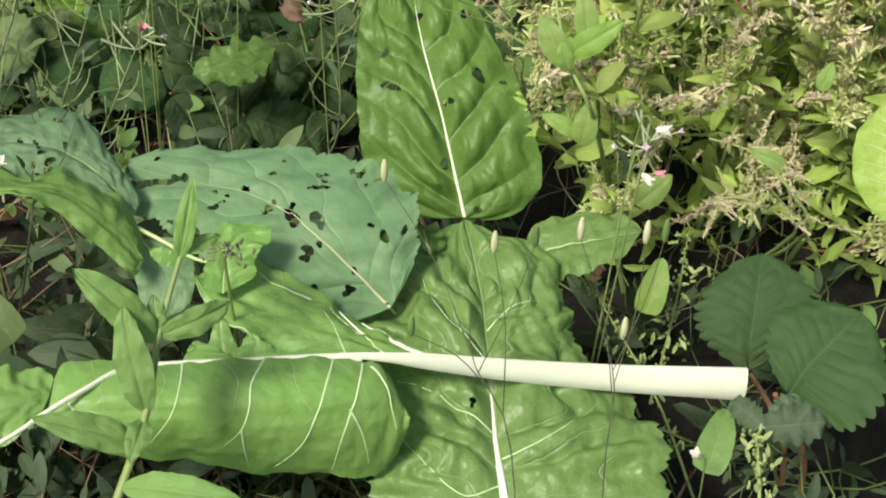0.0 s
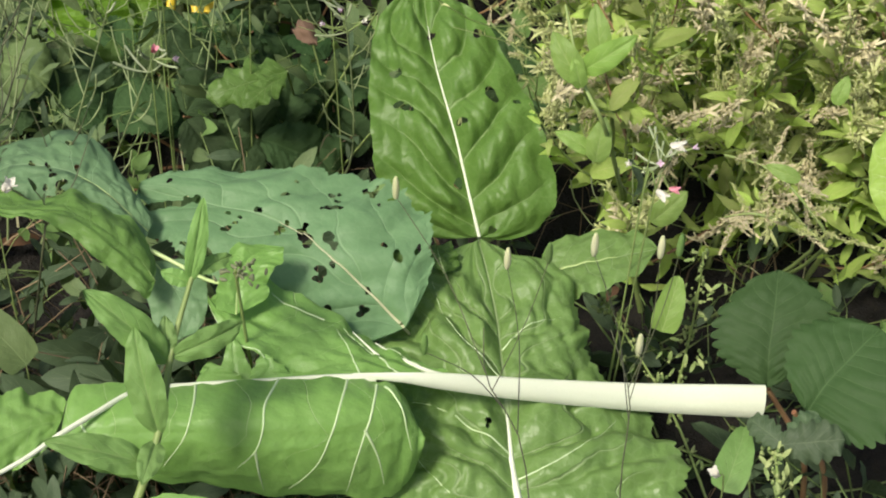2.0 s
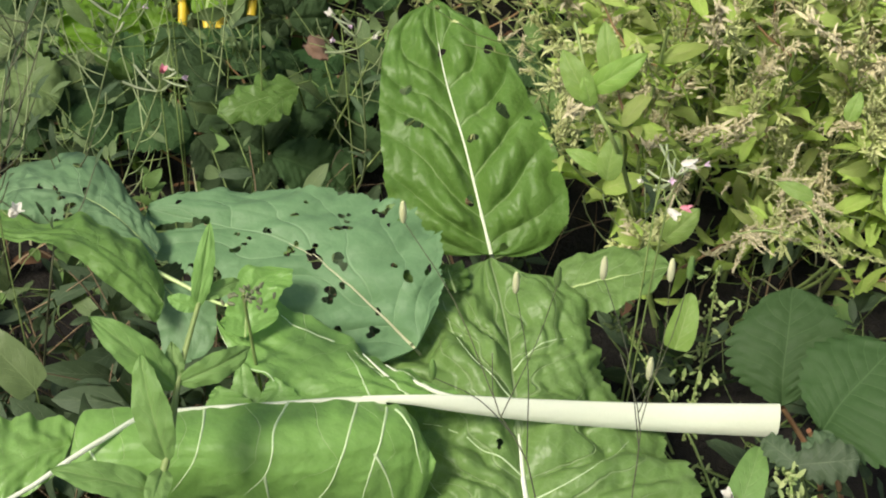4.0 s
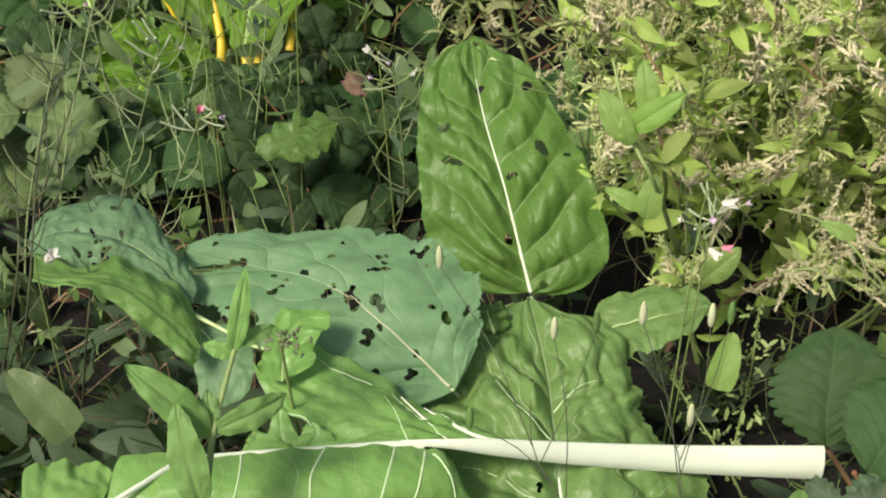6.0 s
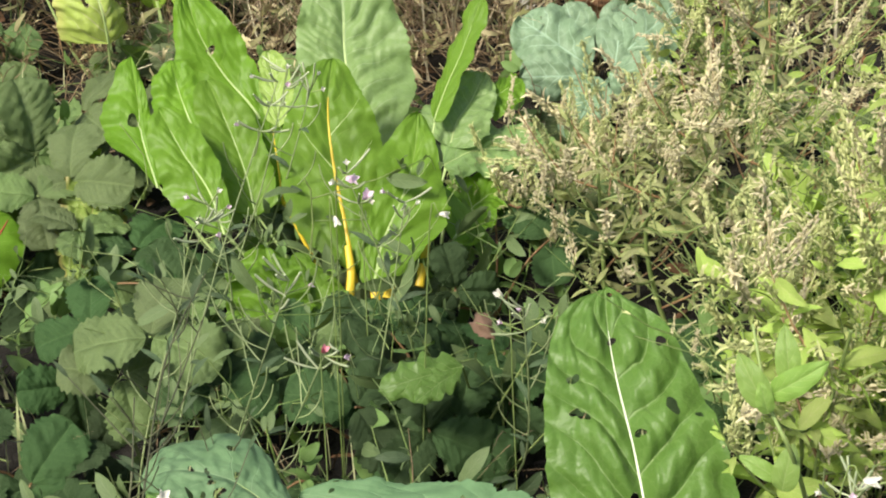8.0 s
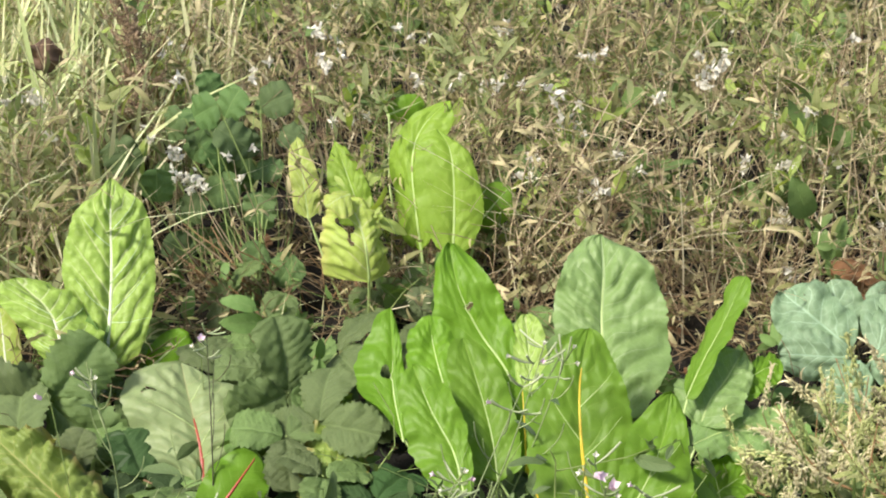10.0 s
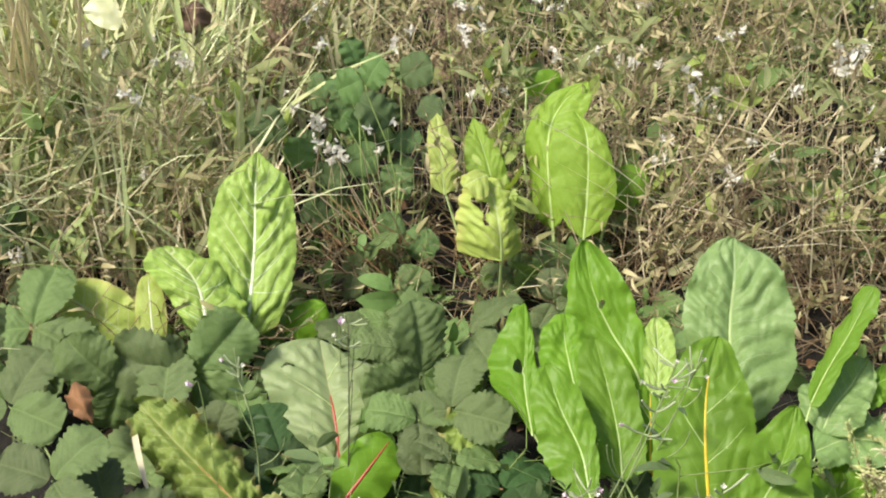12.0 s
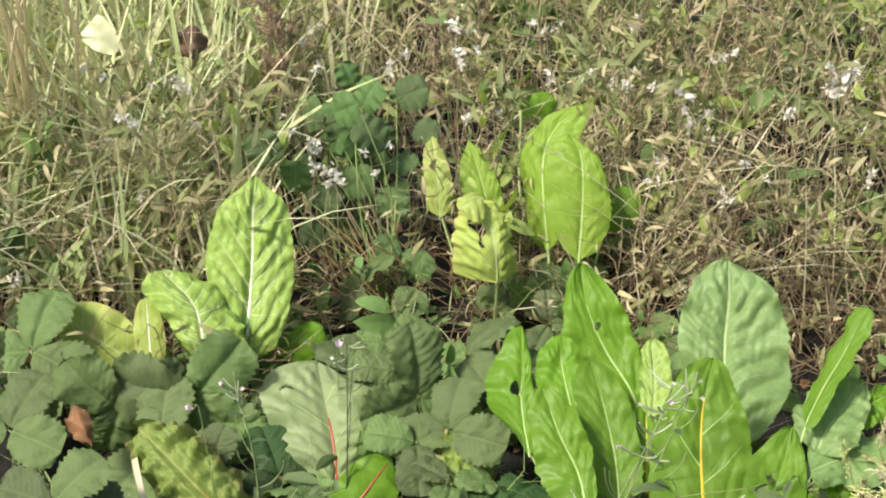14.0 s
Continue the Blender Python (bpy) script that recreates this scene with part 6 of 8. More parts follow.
# mid-green plant, drawn with the leaflets that have shade in their colour
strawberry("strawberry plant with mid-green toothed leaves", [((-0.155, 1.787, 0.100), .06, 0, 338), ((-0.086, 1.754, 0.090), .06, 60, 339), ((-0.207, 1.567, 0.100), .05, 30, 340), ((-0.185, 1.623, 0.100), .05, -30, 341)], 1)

rs = np.random.default_rng(77)
for k_ in range(34):
    ang, r = rs.uniform(-0.62, 0.34), rs.uniform(1.35, 2.35)
    c_ = np.array((math.sin(ang) * r, math.cos(ang) * r, 0))
    if r < 1.55 and ang > 0.1:
        continue
    # the nearest plants take the leaflets with painted shade
    strawberry("strawberry plant with toothed leaves close to the soil", [(c_ + np.array((rs.uniform(-.08, .08), rs.uniform(-.08, .08), rs.uniform(.04, .09))), rs.uniform(.05, .07), rs.uniform(-180, 180), 400 + 5 * k_ + j_) for j_ in range(3)], 1 if r < 1.55 else 0)


# ---- weeds ----
def small_blade(seed, a=0.8, b=0.8, W=0.34, nu=2, nv=6, bend=0.7, teeth=0.0):
    return blade(1.0, W, a=a, b=b, bend=bend, roll=(0.2, 0.2), tilt=(-0.25, -0.25), ruffle=0.05, quilt=0.0, teeth=teeth, nteeth=5, nu=nu, nv=nv, seed=seed, lumpy=0.05)[:3]


LANCE = [small_blade(s) for s in range(5)]
TINY = [small_blade(s + 80, a=0.6, b=0.8, W=0.2, nu=1, nv=4, bend=1.7) for s in range(5)]
OVATE = [small_blade(s + 20, a=0.5, b=0.75, W=0.5, nu=2, nv=7) for s in range(5)]
NARROW = [small_blade(s + 40, a=0.6, b=0.9, W=0.16, nu=1, nv=5, bend=1.0) for s in range(5)]


def put_leaf(heap, shape, base, direction, normal, size, slot=0):
    y = unit(direction)
    x = np.cross(y, normal)
    if np.linalg.norm(x) < 1e-3:
        x = np.cross(y, (1, 0.3, 0.2))
    x = unit(x)
    z = np.cross(x, y)
    v, f, uv = shape
    heap.put(np.asarray(base) + size * (v @ np.stack([x, y, z])), f, uv, slot)


def rod(heap, pts, r0, r1, sides=4, n=5, slot=0, swell=0.0):
    v, f, uv = tube(pts, r0, r1, sides, n, swell=swell)
    heap.put(v, f, uv, slot)


def ball(heap, c, r, slot=0, stretch=(1, 1, 1), axis=None):
    """A small rounded bud."""
    v, f, uv = tube([(0, 0, -1), (0, 0, -0.5), (0, 0, 0.5), (0, 0, 1)], 0.45, 0.35, 6, 5, swell=1.1)
    v = v * np.array(stretch) * r
    if axis is not None:
        z = unit(axis)
        x = unit(np.cross(z, (0.3, 0.9, 0.1)))
        v = v @ np.stack([x, np.cross(z, x), z])
    heap.put(v + np.asarray(c), f, uv, slot)


def spike(seed, L=1.0, n=60, fat=0.085):
    """A knobbly seed spike of length L along +z."""
    rng = np.random.default_rng(seed)
    h = Heap()
    rod(h, [(0, 0, 0), (0.02, 0.01, L * 0.5), (0.0, 0.03, L)], 0.014, 0.006, 4, 5)
    for i in range(n):
        z = L * rng.uniform(0.08, 1.0)
        w = fat * (1.15 - z / L) * rng.uniform(0.4, 1.3) + 0.01
        a = rng.uniform(0, 6.28)
        ball(h, (w * math.cos(a), w * math.sin(a), z), rng.uniform(0.012, 0.024), 0, (1, 1, 1.5))
        if i % 3 == 0:
            put_leaf(h, TINY[i % 5], (0.3 * w * math.cos(a), 0.3 * w * math.sin(a), z), (math.cos(a), math.sin(a), 0.6), (0, 0, 1), rng.uniform(0.08, 0.2))
    return h


SPIKES = [spike(s) for s in range(4)]
SPIKE_MESH = [[s.mesh("seed_spike", m) for s in SPIKES] for m in (SEED, PINKSEED, BROWNSEED)]


def leaf_meshes(name, shapes, mat):
    return [mesh_of(name, v, f, mat, uv) for v, f, uv in shapes]


def turned(q, d, nr, size):
    y = unit(d)
    x = np.cross(y, nr)
    x = unit(x if np.linalg.norm(x) > 1e-3 else np.cross(y, (1, 0.3, 0.2)))
    z = np.cross(x, y)
    return Matrix(((x[0] * size, y[0] * size, z[0] * size, q[0]), (x[1] * size, y[1] * size, z[1] * size, q[1]), (x[2] * size, y[2] * size, z[2] * size, q[2]), (0, 0, 0, 1)))


POINTED = [small_blade(s + 60, a=0.6, b=0.95, W=0.26 + 0.04 * s, nu=3, nv=8, bend=1.1, teeth=0.12) for s in range(5)]
BUSH_LEAF = leaf_meshes("leaf", POINTED, BUSH)
SLIM = [small_blade(s + 70, a=0.7, b=0.9, W=0.22, nu=1, nv=5, bend=1.0) for s in range(5)]
OLIVE_LEAF = leaf_meshes("leaf", SLIM, OLIVE)
SILVER_LEAF = leaf_meshes("leaf", SLIM, SILVER)


def bush(label, base, height, lean, seed, branches=9, meshes=None, pink=0.3, leaf=0.036, spread=0.5, spikes=3, per=15):
    """A branching weed: stem, branches, pointed leaves and knobbly seed spikes."""
    rng = np.random.default_rng(seed)
    p = thing("weed_bush", label, "weed", "weeds round the bed")
    meshes = meshes or BUSH_LEAF
    base = np.asarray(base, float)
    top = base + np.array((lean[0], lean[1], height))
    main = curve_points([base, (base + top) / 2 + rng.normal(size=3) * 0.02, top], 20)
    v, f, uv = tube(main[[0, 6, 12, 19]], 0.0035, 0.0014, 5, 9)
    part("stem", mesh_of("stem", v, f, STALK, uv), p)
    lines = [main]
    for i in range(branches):
        s = 3 + int(15 * (i + rng.uniform(0, 1)) / branches)
        a = i * 2.4 + rng.uniform(-0.5, 0.5)
        ln = height * spread * rng.uniform(0.6, 1.2) * (1.25 - s / 24)
        out = np.array((math.cos(a), math.sin(a), rng.uniform(0.5, 1.2)))
        e = main[s] + unit(out) * ln
        br = curve_points([main[s], main[s] + unit(out) * ln * 0.5 + np.array((0, 0, -0.012)), e + np.array((0, 0, 0.025))], 14)
        v, f, uv = tube(br[[0, 5, 9, 13]], 0.0017, 0.0007, 4, 6)
        part("branch", mesh_of("branch", v, f, STALK if i % 3 else RED_STALK, uv), p)
        lines.append(br)
    for li, ln in enumerate(lines):
        cnt = per + 6 if li == 0 else per
        for j in range(cnt):
            q = ln[int((len(ln) - 1) * (0.08 + 0.9 * (j + rng.uniform(0, 1)) / cnt))]
            a = j * 2.4 + rng.uniform(-0.6, 0.6)
            d = np.array((math.cos(a), math.sin(a), rng.uniform(-0.45, 0.75)))
            nr = unit(np.array((0, -0.4, 1.0)) + rng.normal(size=3) * 0.6)
            size = leaf * (rng.uniform(0.25, 0.7) if rng.uniform() < 0.62 else rng.uniform(0.8, 1.5))
            part("leaf", meshes[rng.integers(5)], p, "", turned(q + unit(d) * 0.003, d, nr, size * (1.1 - 0.4 * j / cnt)))
        for _ in range(int(rng.integers(max(1, spikes - 1), spikes + 2))):
            q = ln[-1 - int(rng.integers(0, 8))]
            d = unit(ln[-1] - ln[-5]) + rng.normal(size=3) * 0.5 + np.array((0, -0.15, 0.3))
            mt = turned(q, d, rng.normal(size=3), rng.uniform(0.03, 0.09)) @ Matrix.Rotation(radians(-90), 4, "X")
            part("seed_spike", SPIKE_MESH[1 if rng.uniform() < pink else 0][rng.integers(4)], p, "", mt)
    return p


LB = "yellowish green bushy weed with pointed leaves and seed spikes"
LO = "olive bushy weed going to seed with dry spikes"
for k_, (b_, h_, l_, br_, lf_, pk_) in enumerate([((0.209, 1.235, 0.000), 0.40, (-0.03, -0.06), 10, 0.036, 0.2), ((0.284, 1.303, 0.000), 0.42, (0.02, -0.08), 12, 0.031, 0.6), ((0.365, 1.340, 0.000), 0.45, (0.0, -0.06), 12, 0.031, 0.3), ((0.446, 1.324, 0.000), 0.46, (0.03, -0.06), 12, 0.031, 0.3),
        ((0.262, 1.440, 0.000), 0.42, (-0.04, -0.06), 12, 0.031, 0.2), ((0.347, 1.470, 0.000), 0.46, (0.0, -0.06), 12, 0.031, 0.5), ((0.445, 1.462, 0.000), 0.46, (0.02, -0.06), 12, 0.031, 0.3), ((0.179, 1.391, 0.000), 0.32, (-0.03, -0.05), 8, 0.04, 0.1), ((0.532, 1.397, 0.000), 0.44, (0.02, -0.06), 12, 0.031, 0.3), ((0.373, 1.271, 0.000), 0.35, (0.02, -0.05), 10, 0.034, 0.4), ((0.452, 1.264, 0.000), 0.38, (0.02, -0.05), 10, 0.034, 0.4)]):
    bush(LB, b_, h_, l_, 501 + k_, br_, leaf=lf_, pink=pk_, per=20, spikes=6)
for k_, (b_, h_, sp_) in enumerate([((-0.072, 1.831, 0.000), 0.19, 0.8), ((0.018, 1.846, 0.000), 0.23, 0.7), ((0.110, 1.861, 0.000), 0.26, 0.7), ((0.184, 1.935, 0.000), 0.33, 0.6), ((0.061, 1.966, 0.000), 0.16, 0.8), ((0.150, 2.118, 0.000), 0.28, 0.6), ((-0.020, 1.926, 0.000), 0.14, 0.9), ((-0.016, 1.726, 0.000), 0.26, 0.7), ((0.079, 1.742, 0.000), 0.31, 0.7), ((0.184, 2.198, 0.000), 0.32, 0.5), ((0.068, 1.647, 0.000), 0.26, 0.7), ((0.153, 1.712, 0.000), 0.30, 0.6), ((-0.104, 1.813, 0.000), 0.13, 0.8)]):
    bush(LO, b_, h_, (-0.02, -0.03), 521 + k_, 11, meshes=OLIVE_LEAF, leaf=0.027, per=11, spikes=1, pink=0.6, spread=sp_)
for k_, (b_, h_) in enumerate([((0.132, 2.237, 0.000), 0.34), ((0.081, 2.078, 0.000), 0.24)]):
    bush("slender light green weed with narrow leaves", b_, h_, (0.0, -0.03), 541 + k_, 7, leaf=0.03, per=14, spikes=1, pink=0.1, spread=0.35)


def willowherb(base, top, seed, pods=9, flowers=2, leaves=6, color=None):
    """A thin upright weed: bare stem, long curved pods, a few tiny pale pink flowers."""
    rng = np.random.default_rng(seed)
    p = thing("willowherb", "thin willowherb weed with long curved pods and tiny pale pink flowers", "weed", "willowherbs in the bed")
    base, top = np.asarray(base, float), np.asarray(top, float)
    H = np.linalg.norm(top - base)
    st = curve_points([base, base * 0.6 + top * 0.4 + rng.normal(size=3) * 0.012, top], 24)
    stems = Heap()
    rod(stems, st[[0, 8, 16, 23]], 0.0014, 0.0006, 5, 10)
    side = unit(np.cross(top - base, (0, 1, 0.2)))
    for i in range(pods):
        q = st[int(23 * (0.5 + 0.48 * i / pods))]
        a = rng.uniform(0, 6.28)
        out = unit(np.array((math.cos(a), 0.5 * math.sin(a), 0.6)))
        ln = rng.uniform(0.035, 0.06)
        rod(stems, [q, q + out * ln * 0.4, q + out * ln * 0.75 + np.array((0, 0, ln * 0.25)), q + out * ln * 0.85 + np.array((0, 0, ln * 0.55))], 0.0006, 0.0008, 4, 7)
    for i in range(leaves):
        q = st[int(23 * rng.uniform(0.1, 0.9))]
        a = rng.uniform(0, 6.28)
        part("leaf", SILVER_LEAF[rng.integers(5)], p, "", turned(q, (math.cos(a), math.sin(a), 0.4), (0, -0.3, 1), rng.uniform(0.02, 0.035)))
    part("stem", stems.mesh("stem", color or POD), p)
    tips = Heap()
    for i in range(8):
        d = unit(np.array((rng.normal() * 0.8, rng.normal() * 0.4 - 0.2, rng.uniform(0.1, 1.2))))
        q, ln = st[-1 - int(rng.integers(0, 3))], rng.uniform(0.014, 0.034)
        rod(tips, [q, q + d * ln * 0.5 + np.array((0, 0, -0.002)), q + d * ln], 0.0006, 0.0011, 5, 6, swell=0.3)
    part("bud_spray", tips.mesh("bud_spray", SPRAY), p)
    for i in range(flowers):
        h = Heap()
        q = st[-1 - int(rng.integers(0, 3))]
        d = unit(np.array((rng.uniform(-1, 1), rng.uniform(-0.6, 0.2), rng.uniform(0.2, 1))))
        e = q + d * 0.022
        rod(h, [q, (q + e) / 2, e], 0.0006, 0.0009, 4, 4, 1)
        for j in range(4):
            a = j * 1.57 + 0.3
            x = unit(np.cross(d, (0.2, 0.3, 0.9)))
            y = np.cross(d, x)
            pd = unit(d * 1.2 + x * math.cos(a) * 0.8 + y * math.sin(a) * 0.8)
            put_leaf(h, OVATE[j], e, pd, d, 0.006, 0)
        part("flower", h.mesh("flower", [PETAL if rng.uniform() < 0.35 else WHITE_PETAL, STALK]), p)
    return p


willowherb((-0.197, 1.474, 0.020), (-0.261, 1.421, 0.372), 601, 5, 3)
willowherb((-0.269, 1.414, 0.020), (-0.211, 1.448, 0.326), 602, 5, 2)
willowherb((-0.476, 1.313, 0.020), (-0.384, 1.380, 0.356), 603, 6, 3)
willowherb((-0.437, 1.299, 0.020), (-0.335, 1.486, 0.431), 604, 7, 2)
willowherb((-0.101, 1.406, 0.020), (-0.088, 1.322, 0.300), 605, 7, 3)
willowherb((-0.403, 1.296, 0.020), (-0.271, 1.199, 0.404), 606, 10, 1)
willowherb((-0.365, 1.313, 0.020), (-0.244, 1.214, 0.330), 607, 8, 1)
willowherb((0.159, 1.280, 0.020), (0.178, 1.039, 0.357), 608, 8, 4)
willowherb((-0.430, 1.555, 0.020), (-0.417, 1.512, 0.261), 609, 4, 2)
willowherb((-0.491, 1.545, 0.020), (-0.351, 1.601, 0.380), 610, 5, 2)
willowherb((-0.863, 1.588, 0.020), (-0.851, 1.561, 0.284), 611, 5, 2)
willowherb((-0.756, 1.627, 0.020), (-0.763, 1.679, 0.292), 612, 4, 1, 2, DARK_STALK)
willowherb((-0.454, 1.701, 0.020), (-0.347, 1.703, 0.316), 613, 4, 2)
willowherb((-0.758, 1.489, 0.020), (-0.608, 1.321, 0.319), 614, 6, 1)


# ---- foreground stalk with paired leaves ----
def paired_weed():
    p = thing("paired_leaf_weed", "light green weed with pairs of long leaves on one stem", "weed")
    pts = [(-0.195, 0.682, 0.333), (-0.178, 0.730, 0.370), (-0.171, 0.771, 0.406), (-0.160, 0.815, 0.434)]
    v, f, uv = tube(pts, 0.0032, 0.0016, 7, 16)
    part("stem", mesh_of("stem", v, f, STALK, uv), p)
    for i, (b, t, w) in enumerate([((-0.173, 0.765, 0.401), (-0.224, 0.776, 0.454), 0.0272), ((-0.177, 0.730, 0.370), (-0.192, 0.764, 0.433), 0.0272), ((-0.162, 0.810, 0.429), (-0.153, 0.841, 0.476), 0.0152), ((-0.171, 0.768, 0.403), (-0.127, 0.796, 0.408), 0.0218),
                                   ((-0.179, 0.727, 0.367), (-0.184, 0.692, 0.365), 0.0181), ((-0.180, 0.714, 0.356), (-0.244, 0.704, 0.391), 0.0254), ((-0.188, 0.680, 0.356), (-0.110, 0.667, 0.359), 0.0254), ((-0.173, 0.767, 0.402), (-0.176, 0.786, 0.422), 0.0145), ((-0.162, 0.810, 0.429), (-0.181, 0.813, 0.436), 0.0127), ((-0.160, 0.815, 0.434), (-0.136, 0.833, 0.433), 0.0127)]):
        m, L = leaf_frame(b, t, (10, -15, 5, 20, 0, 15, -10, 0, 0, 0)[i])
        v, f, uv, sp = blade(L, w * 0.9, a=0.6, b=0.75, bend=0.7, roll=(0.35, 0.3), tilt=(-0.25, -0.2), ruffle=0.06, quilt=0.06, lumpy=0.05, edge=0.05, nu=9, nv=30, seed=650 + i)
        part("leaf", mesh_of("leaf", v, f, WEED, uv), p, "", m)


paired_weed()


def bud_stalk(label, pts, r, buds, mat, bud_mats, size=0.004, long=2.2):
    """A wiry branching stalk with a bud at each branch's end."""
    p = thing("budding_stalk", label, "weed")
    h = Heap()
    rod(h, pts, r, r * 0.5, 5, 14)
    c = curve_points(pts, 30)
    for i, (s, e) in enumerate(buds):
        q = c[int(29 * s)]
        e = np.asarray(e, float)
        rod(h, [q, (q + e) / 2 + np.array((0.004, 0, 0.006)), e], r * 0.55, r * 0.4, 4, 7)
    part("stem", h.mesh("stem", mat), p)
    for i, (s, e) in enumerate(buds):
        b = Heap()
        ball(b, np.asarray(e) + np.array((0, 0, size * long * 0.8)), size, 0, (1, 1, long))
        part("bud", b.mesh("bud", bud_mats[i % len(bud_mats)]), p)
    return p


bud_stalk("wiry dark stalk with cream buds", [(0.062, 0.56, 0.0), (0.060, 0.590, 0.25), (0.057, 0.621, 0.393), (0.051, 0.685, 0.419), (0.031, 0.727, 0.429), (0.029, 0.757, 0.444)], 0.0007, [(0.64, (0.044, 0.798, 0.459)), (0.76, (0.071, 0.807, 0.456)), (0.85, (-0.028, 0.835, 0.485)), (0.7, (-0.008, 0.753, 0.426))], DARK_STALK, [CREAM, WEED], 0.0029, 3.0)
bud_stalk("wiry dark stalk with cream buds", [(0.102, 0.56, 0.0), (0.104, 0.588, 0.25), (0.106, 0.619, 0.396), (0.112, 0.670, 0.412), (0.119, 0.716, 0.427), (0.108, 0.754, 0.448)], 0.0007, [(0.73, (0.099, 0.802, 0.468)), (0.82, (0.142, 0.805, 0.464)), (0.85, (0.154, 0.805, 0.466)), (0.88, (0.129, 0.763, 0.418))], DARK_STALK, [CREAM, CREAM, WEED], 0.0031, 3.0)


# ---- small seeding stalks by the strawberry ----
def seed_stalk(pts, seed, label, mat=None, n=90, spread=0.008):
    rng = np.random.default_rng(seed)
    p = thing("seeding_stalk", label, "weed")
    c = curve_points(pts, 40)
    h, b = Heap(), Heap()
    rod(h, pts, 0.0016, 0.0007, 5, 14)
    for i in range(n):
        q = c[int(rng.uniform(8, 39))] + rng.normal(size=3) * spread * (0.4 if i % 3 else 1)
        ball(b, q, rng.uniform(0.001, 0.0022), 0)
        if i % 3 == 0:
            put_leaf(b, LANCE[rng.integers(5)], q, rng.normal(size=3) + np.array((0, 0, 0.5)), (0, -0.5, 1), rng.uniform(0.006, 0.012), 0)
    part("stem", h.mesh("stem", STALK), p)
    part("seed_head", b.mesh("seed_head", mat or GREENSEED), p)


seed_stalk([(0.251, 0.935, 0.020), (0.211, 0.993, 0.100), (0.162, 1.032, 0.170), (0.142, 1.043, 0.200)], 701, "green stalk with small seed clusters")
seed_stalk([(0.211, 1.029, 0.060), (0.216, 1.029, 0.140), (0.221, 1.040, 0.190), (0.222, 1.046, 0.250)], 702, "green stalk with small seed clusters")
seed_stalk([(0.252, 0.780, 0.217), (0.255, 0.827, 0.230), (0.255, 0.875, 0.232)], 703, "brownish seeding stalk beside the strawberry leaves", GREENSEED, 110, 0.006)


# ---- dry weeds and grass behind the bed ----
CLUMPS = []
rc = np.random.default_rng(71)
for _ in range(420):
    a_, r_ = rc.uniform(-0.9, 0.3), math.sqrt(rc.uniform(2.25**2, 5.4**2))
    CLUMPS.append((math.sin(a_) * r_, math.cos(a_) * r_, rc.uniform(0.03, 0.09)))


def ring_point(rng, r0, r1, a0, a1, clumped=0.0):
    """A place between two distances and bearings, most often within one of the clumps."""
    for _ in range(60):
        if rng.uniform() < clumped:
            x, y, s = CLUMPS[rng.integers(len(CLUMPS))]
            x, y = x + rng.normal() * s, y + rng.normal() * s
            a, r = math.atan2(x, y), math.hypot(x, y)
            if not (r0 <= r <= r1 and a0 <= a <= a1):
                continue
        else:
            a, r = rng.uniform(a0, a1), math.sqrt(rng.uniform(r0 * r0, r1 * r1))
        if clumped and -0.47 < a < -0.36 and r < 2.75:
            continue
        break
    return np.array((math.sin(a) * r, math.cos(a) * r, 0.0)), a, r


def dry_weeds(name, label, seed, count, r, a, height, mats, leaf_n, leaf_size, twigs=3, shapes=None):
    rng = np.random.default_rng(seed)
    h = Heap()
    for i in range(count):
        b, an, rr = ring_point(rng, *r, *a, 0.75 if r[0] > 2.2 else 0.0)
        H = rng.uniform(*height) * (1.25 if rng.uniform() < 0.15 else 0.95)
        top = b + np.array((rng.normal() * 0.10, rng.normal() * 0.08 - 0.03, H))
        st = curve_points([b, (b + top) / 2 + rng.normal(size=3) * 0.03, top], 12)
        rod(h, st[[0, 4, 8, 11]], rng.uniform(0.0012, 0.0022), 0.0006, 3, 5, 0)
        lines = [st]
        for _ in range(twigs):
            q = st[int(rng.uniform(3, 11))]
            e = q + np.array((rng.normal() * 0.07, rng.normal() * 0.06 - 0.01, rng.uniform(0.0, 0.10)))
            tw = curve_points([q, (q + e) / 2 + rng.normal(size=3) * 0.015, e], 6)
            rod(h, tw[[0, 3, 5]], 0.0009, 0.0005, 3, 4, 0)
            lines.append(tw)
        for j in range(leaf_n):
            ln = lines[rng.integers(len(lines))]
            q = ln[int(rng.uniform(0.2, 1) * (len(ln) - 1))]
            put_leaf(h, (shapes or NARROW)[rng.integers(5)], q, rng.normal(size=3) + np.array((0, 0, 0.3)), rng.normal(size=3) + np.array((0, -0.4, 1.0)), leaf_size * (rng.uniform(0.4, 1.2) if rng.uniform() < 0.8 else rng.uniform(1.4, 2.4)), 1)
    return tagged(new(name, h.mesh(name, mats)), label, "weeds", kind="stuff")


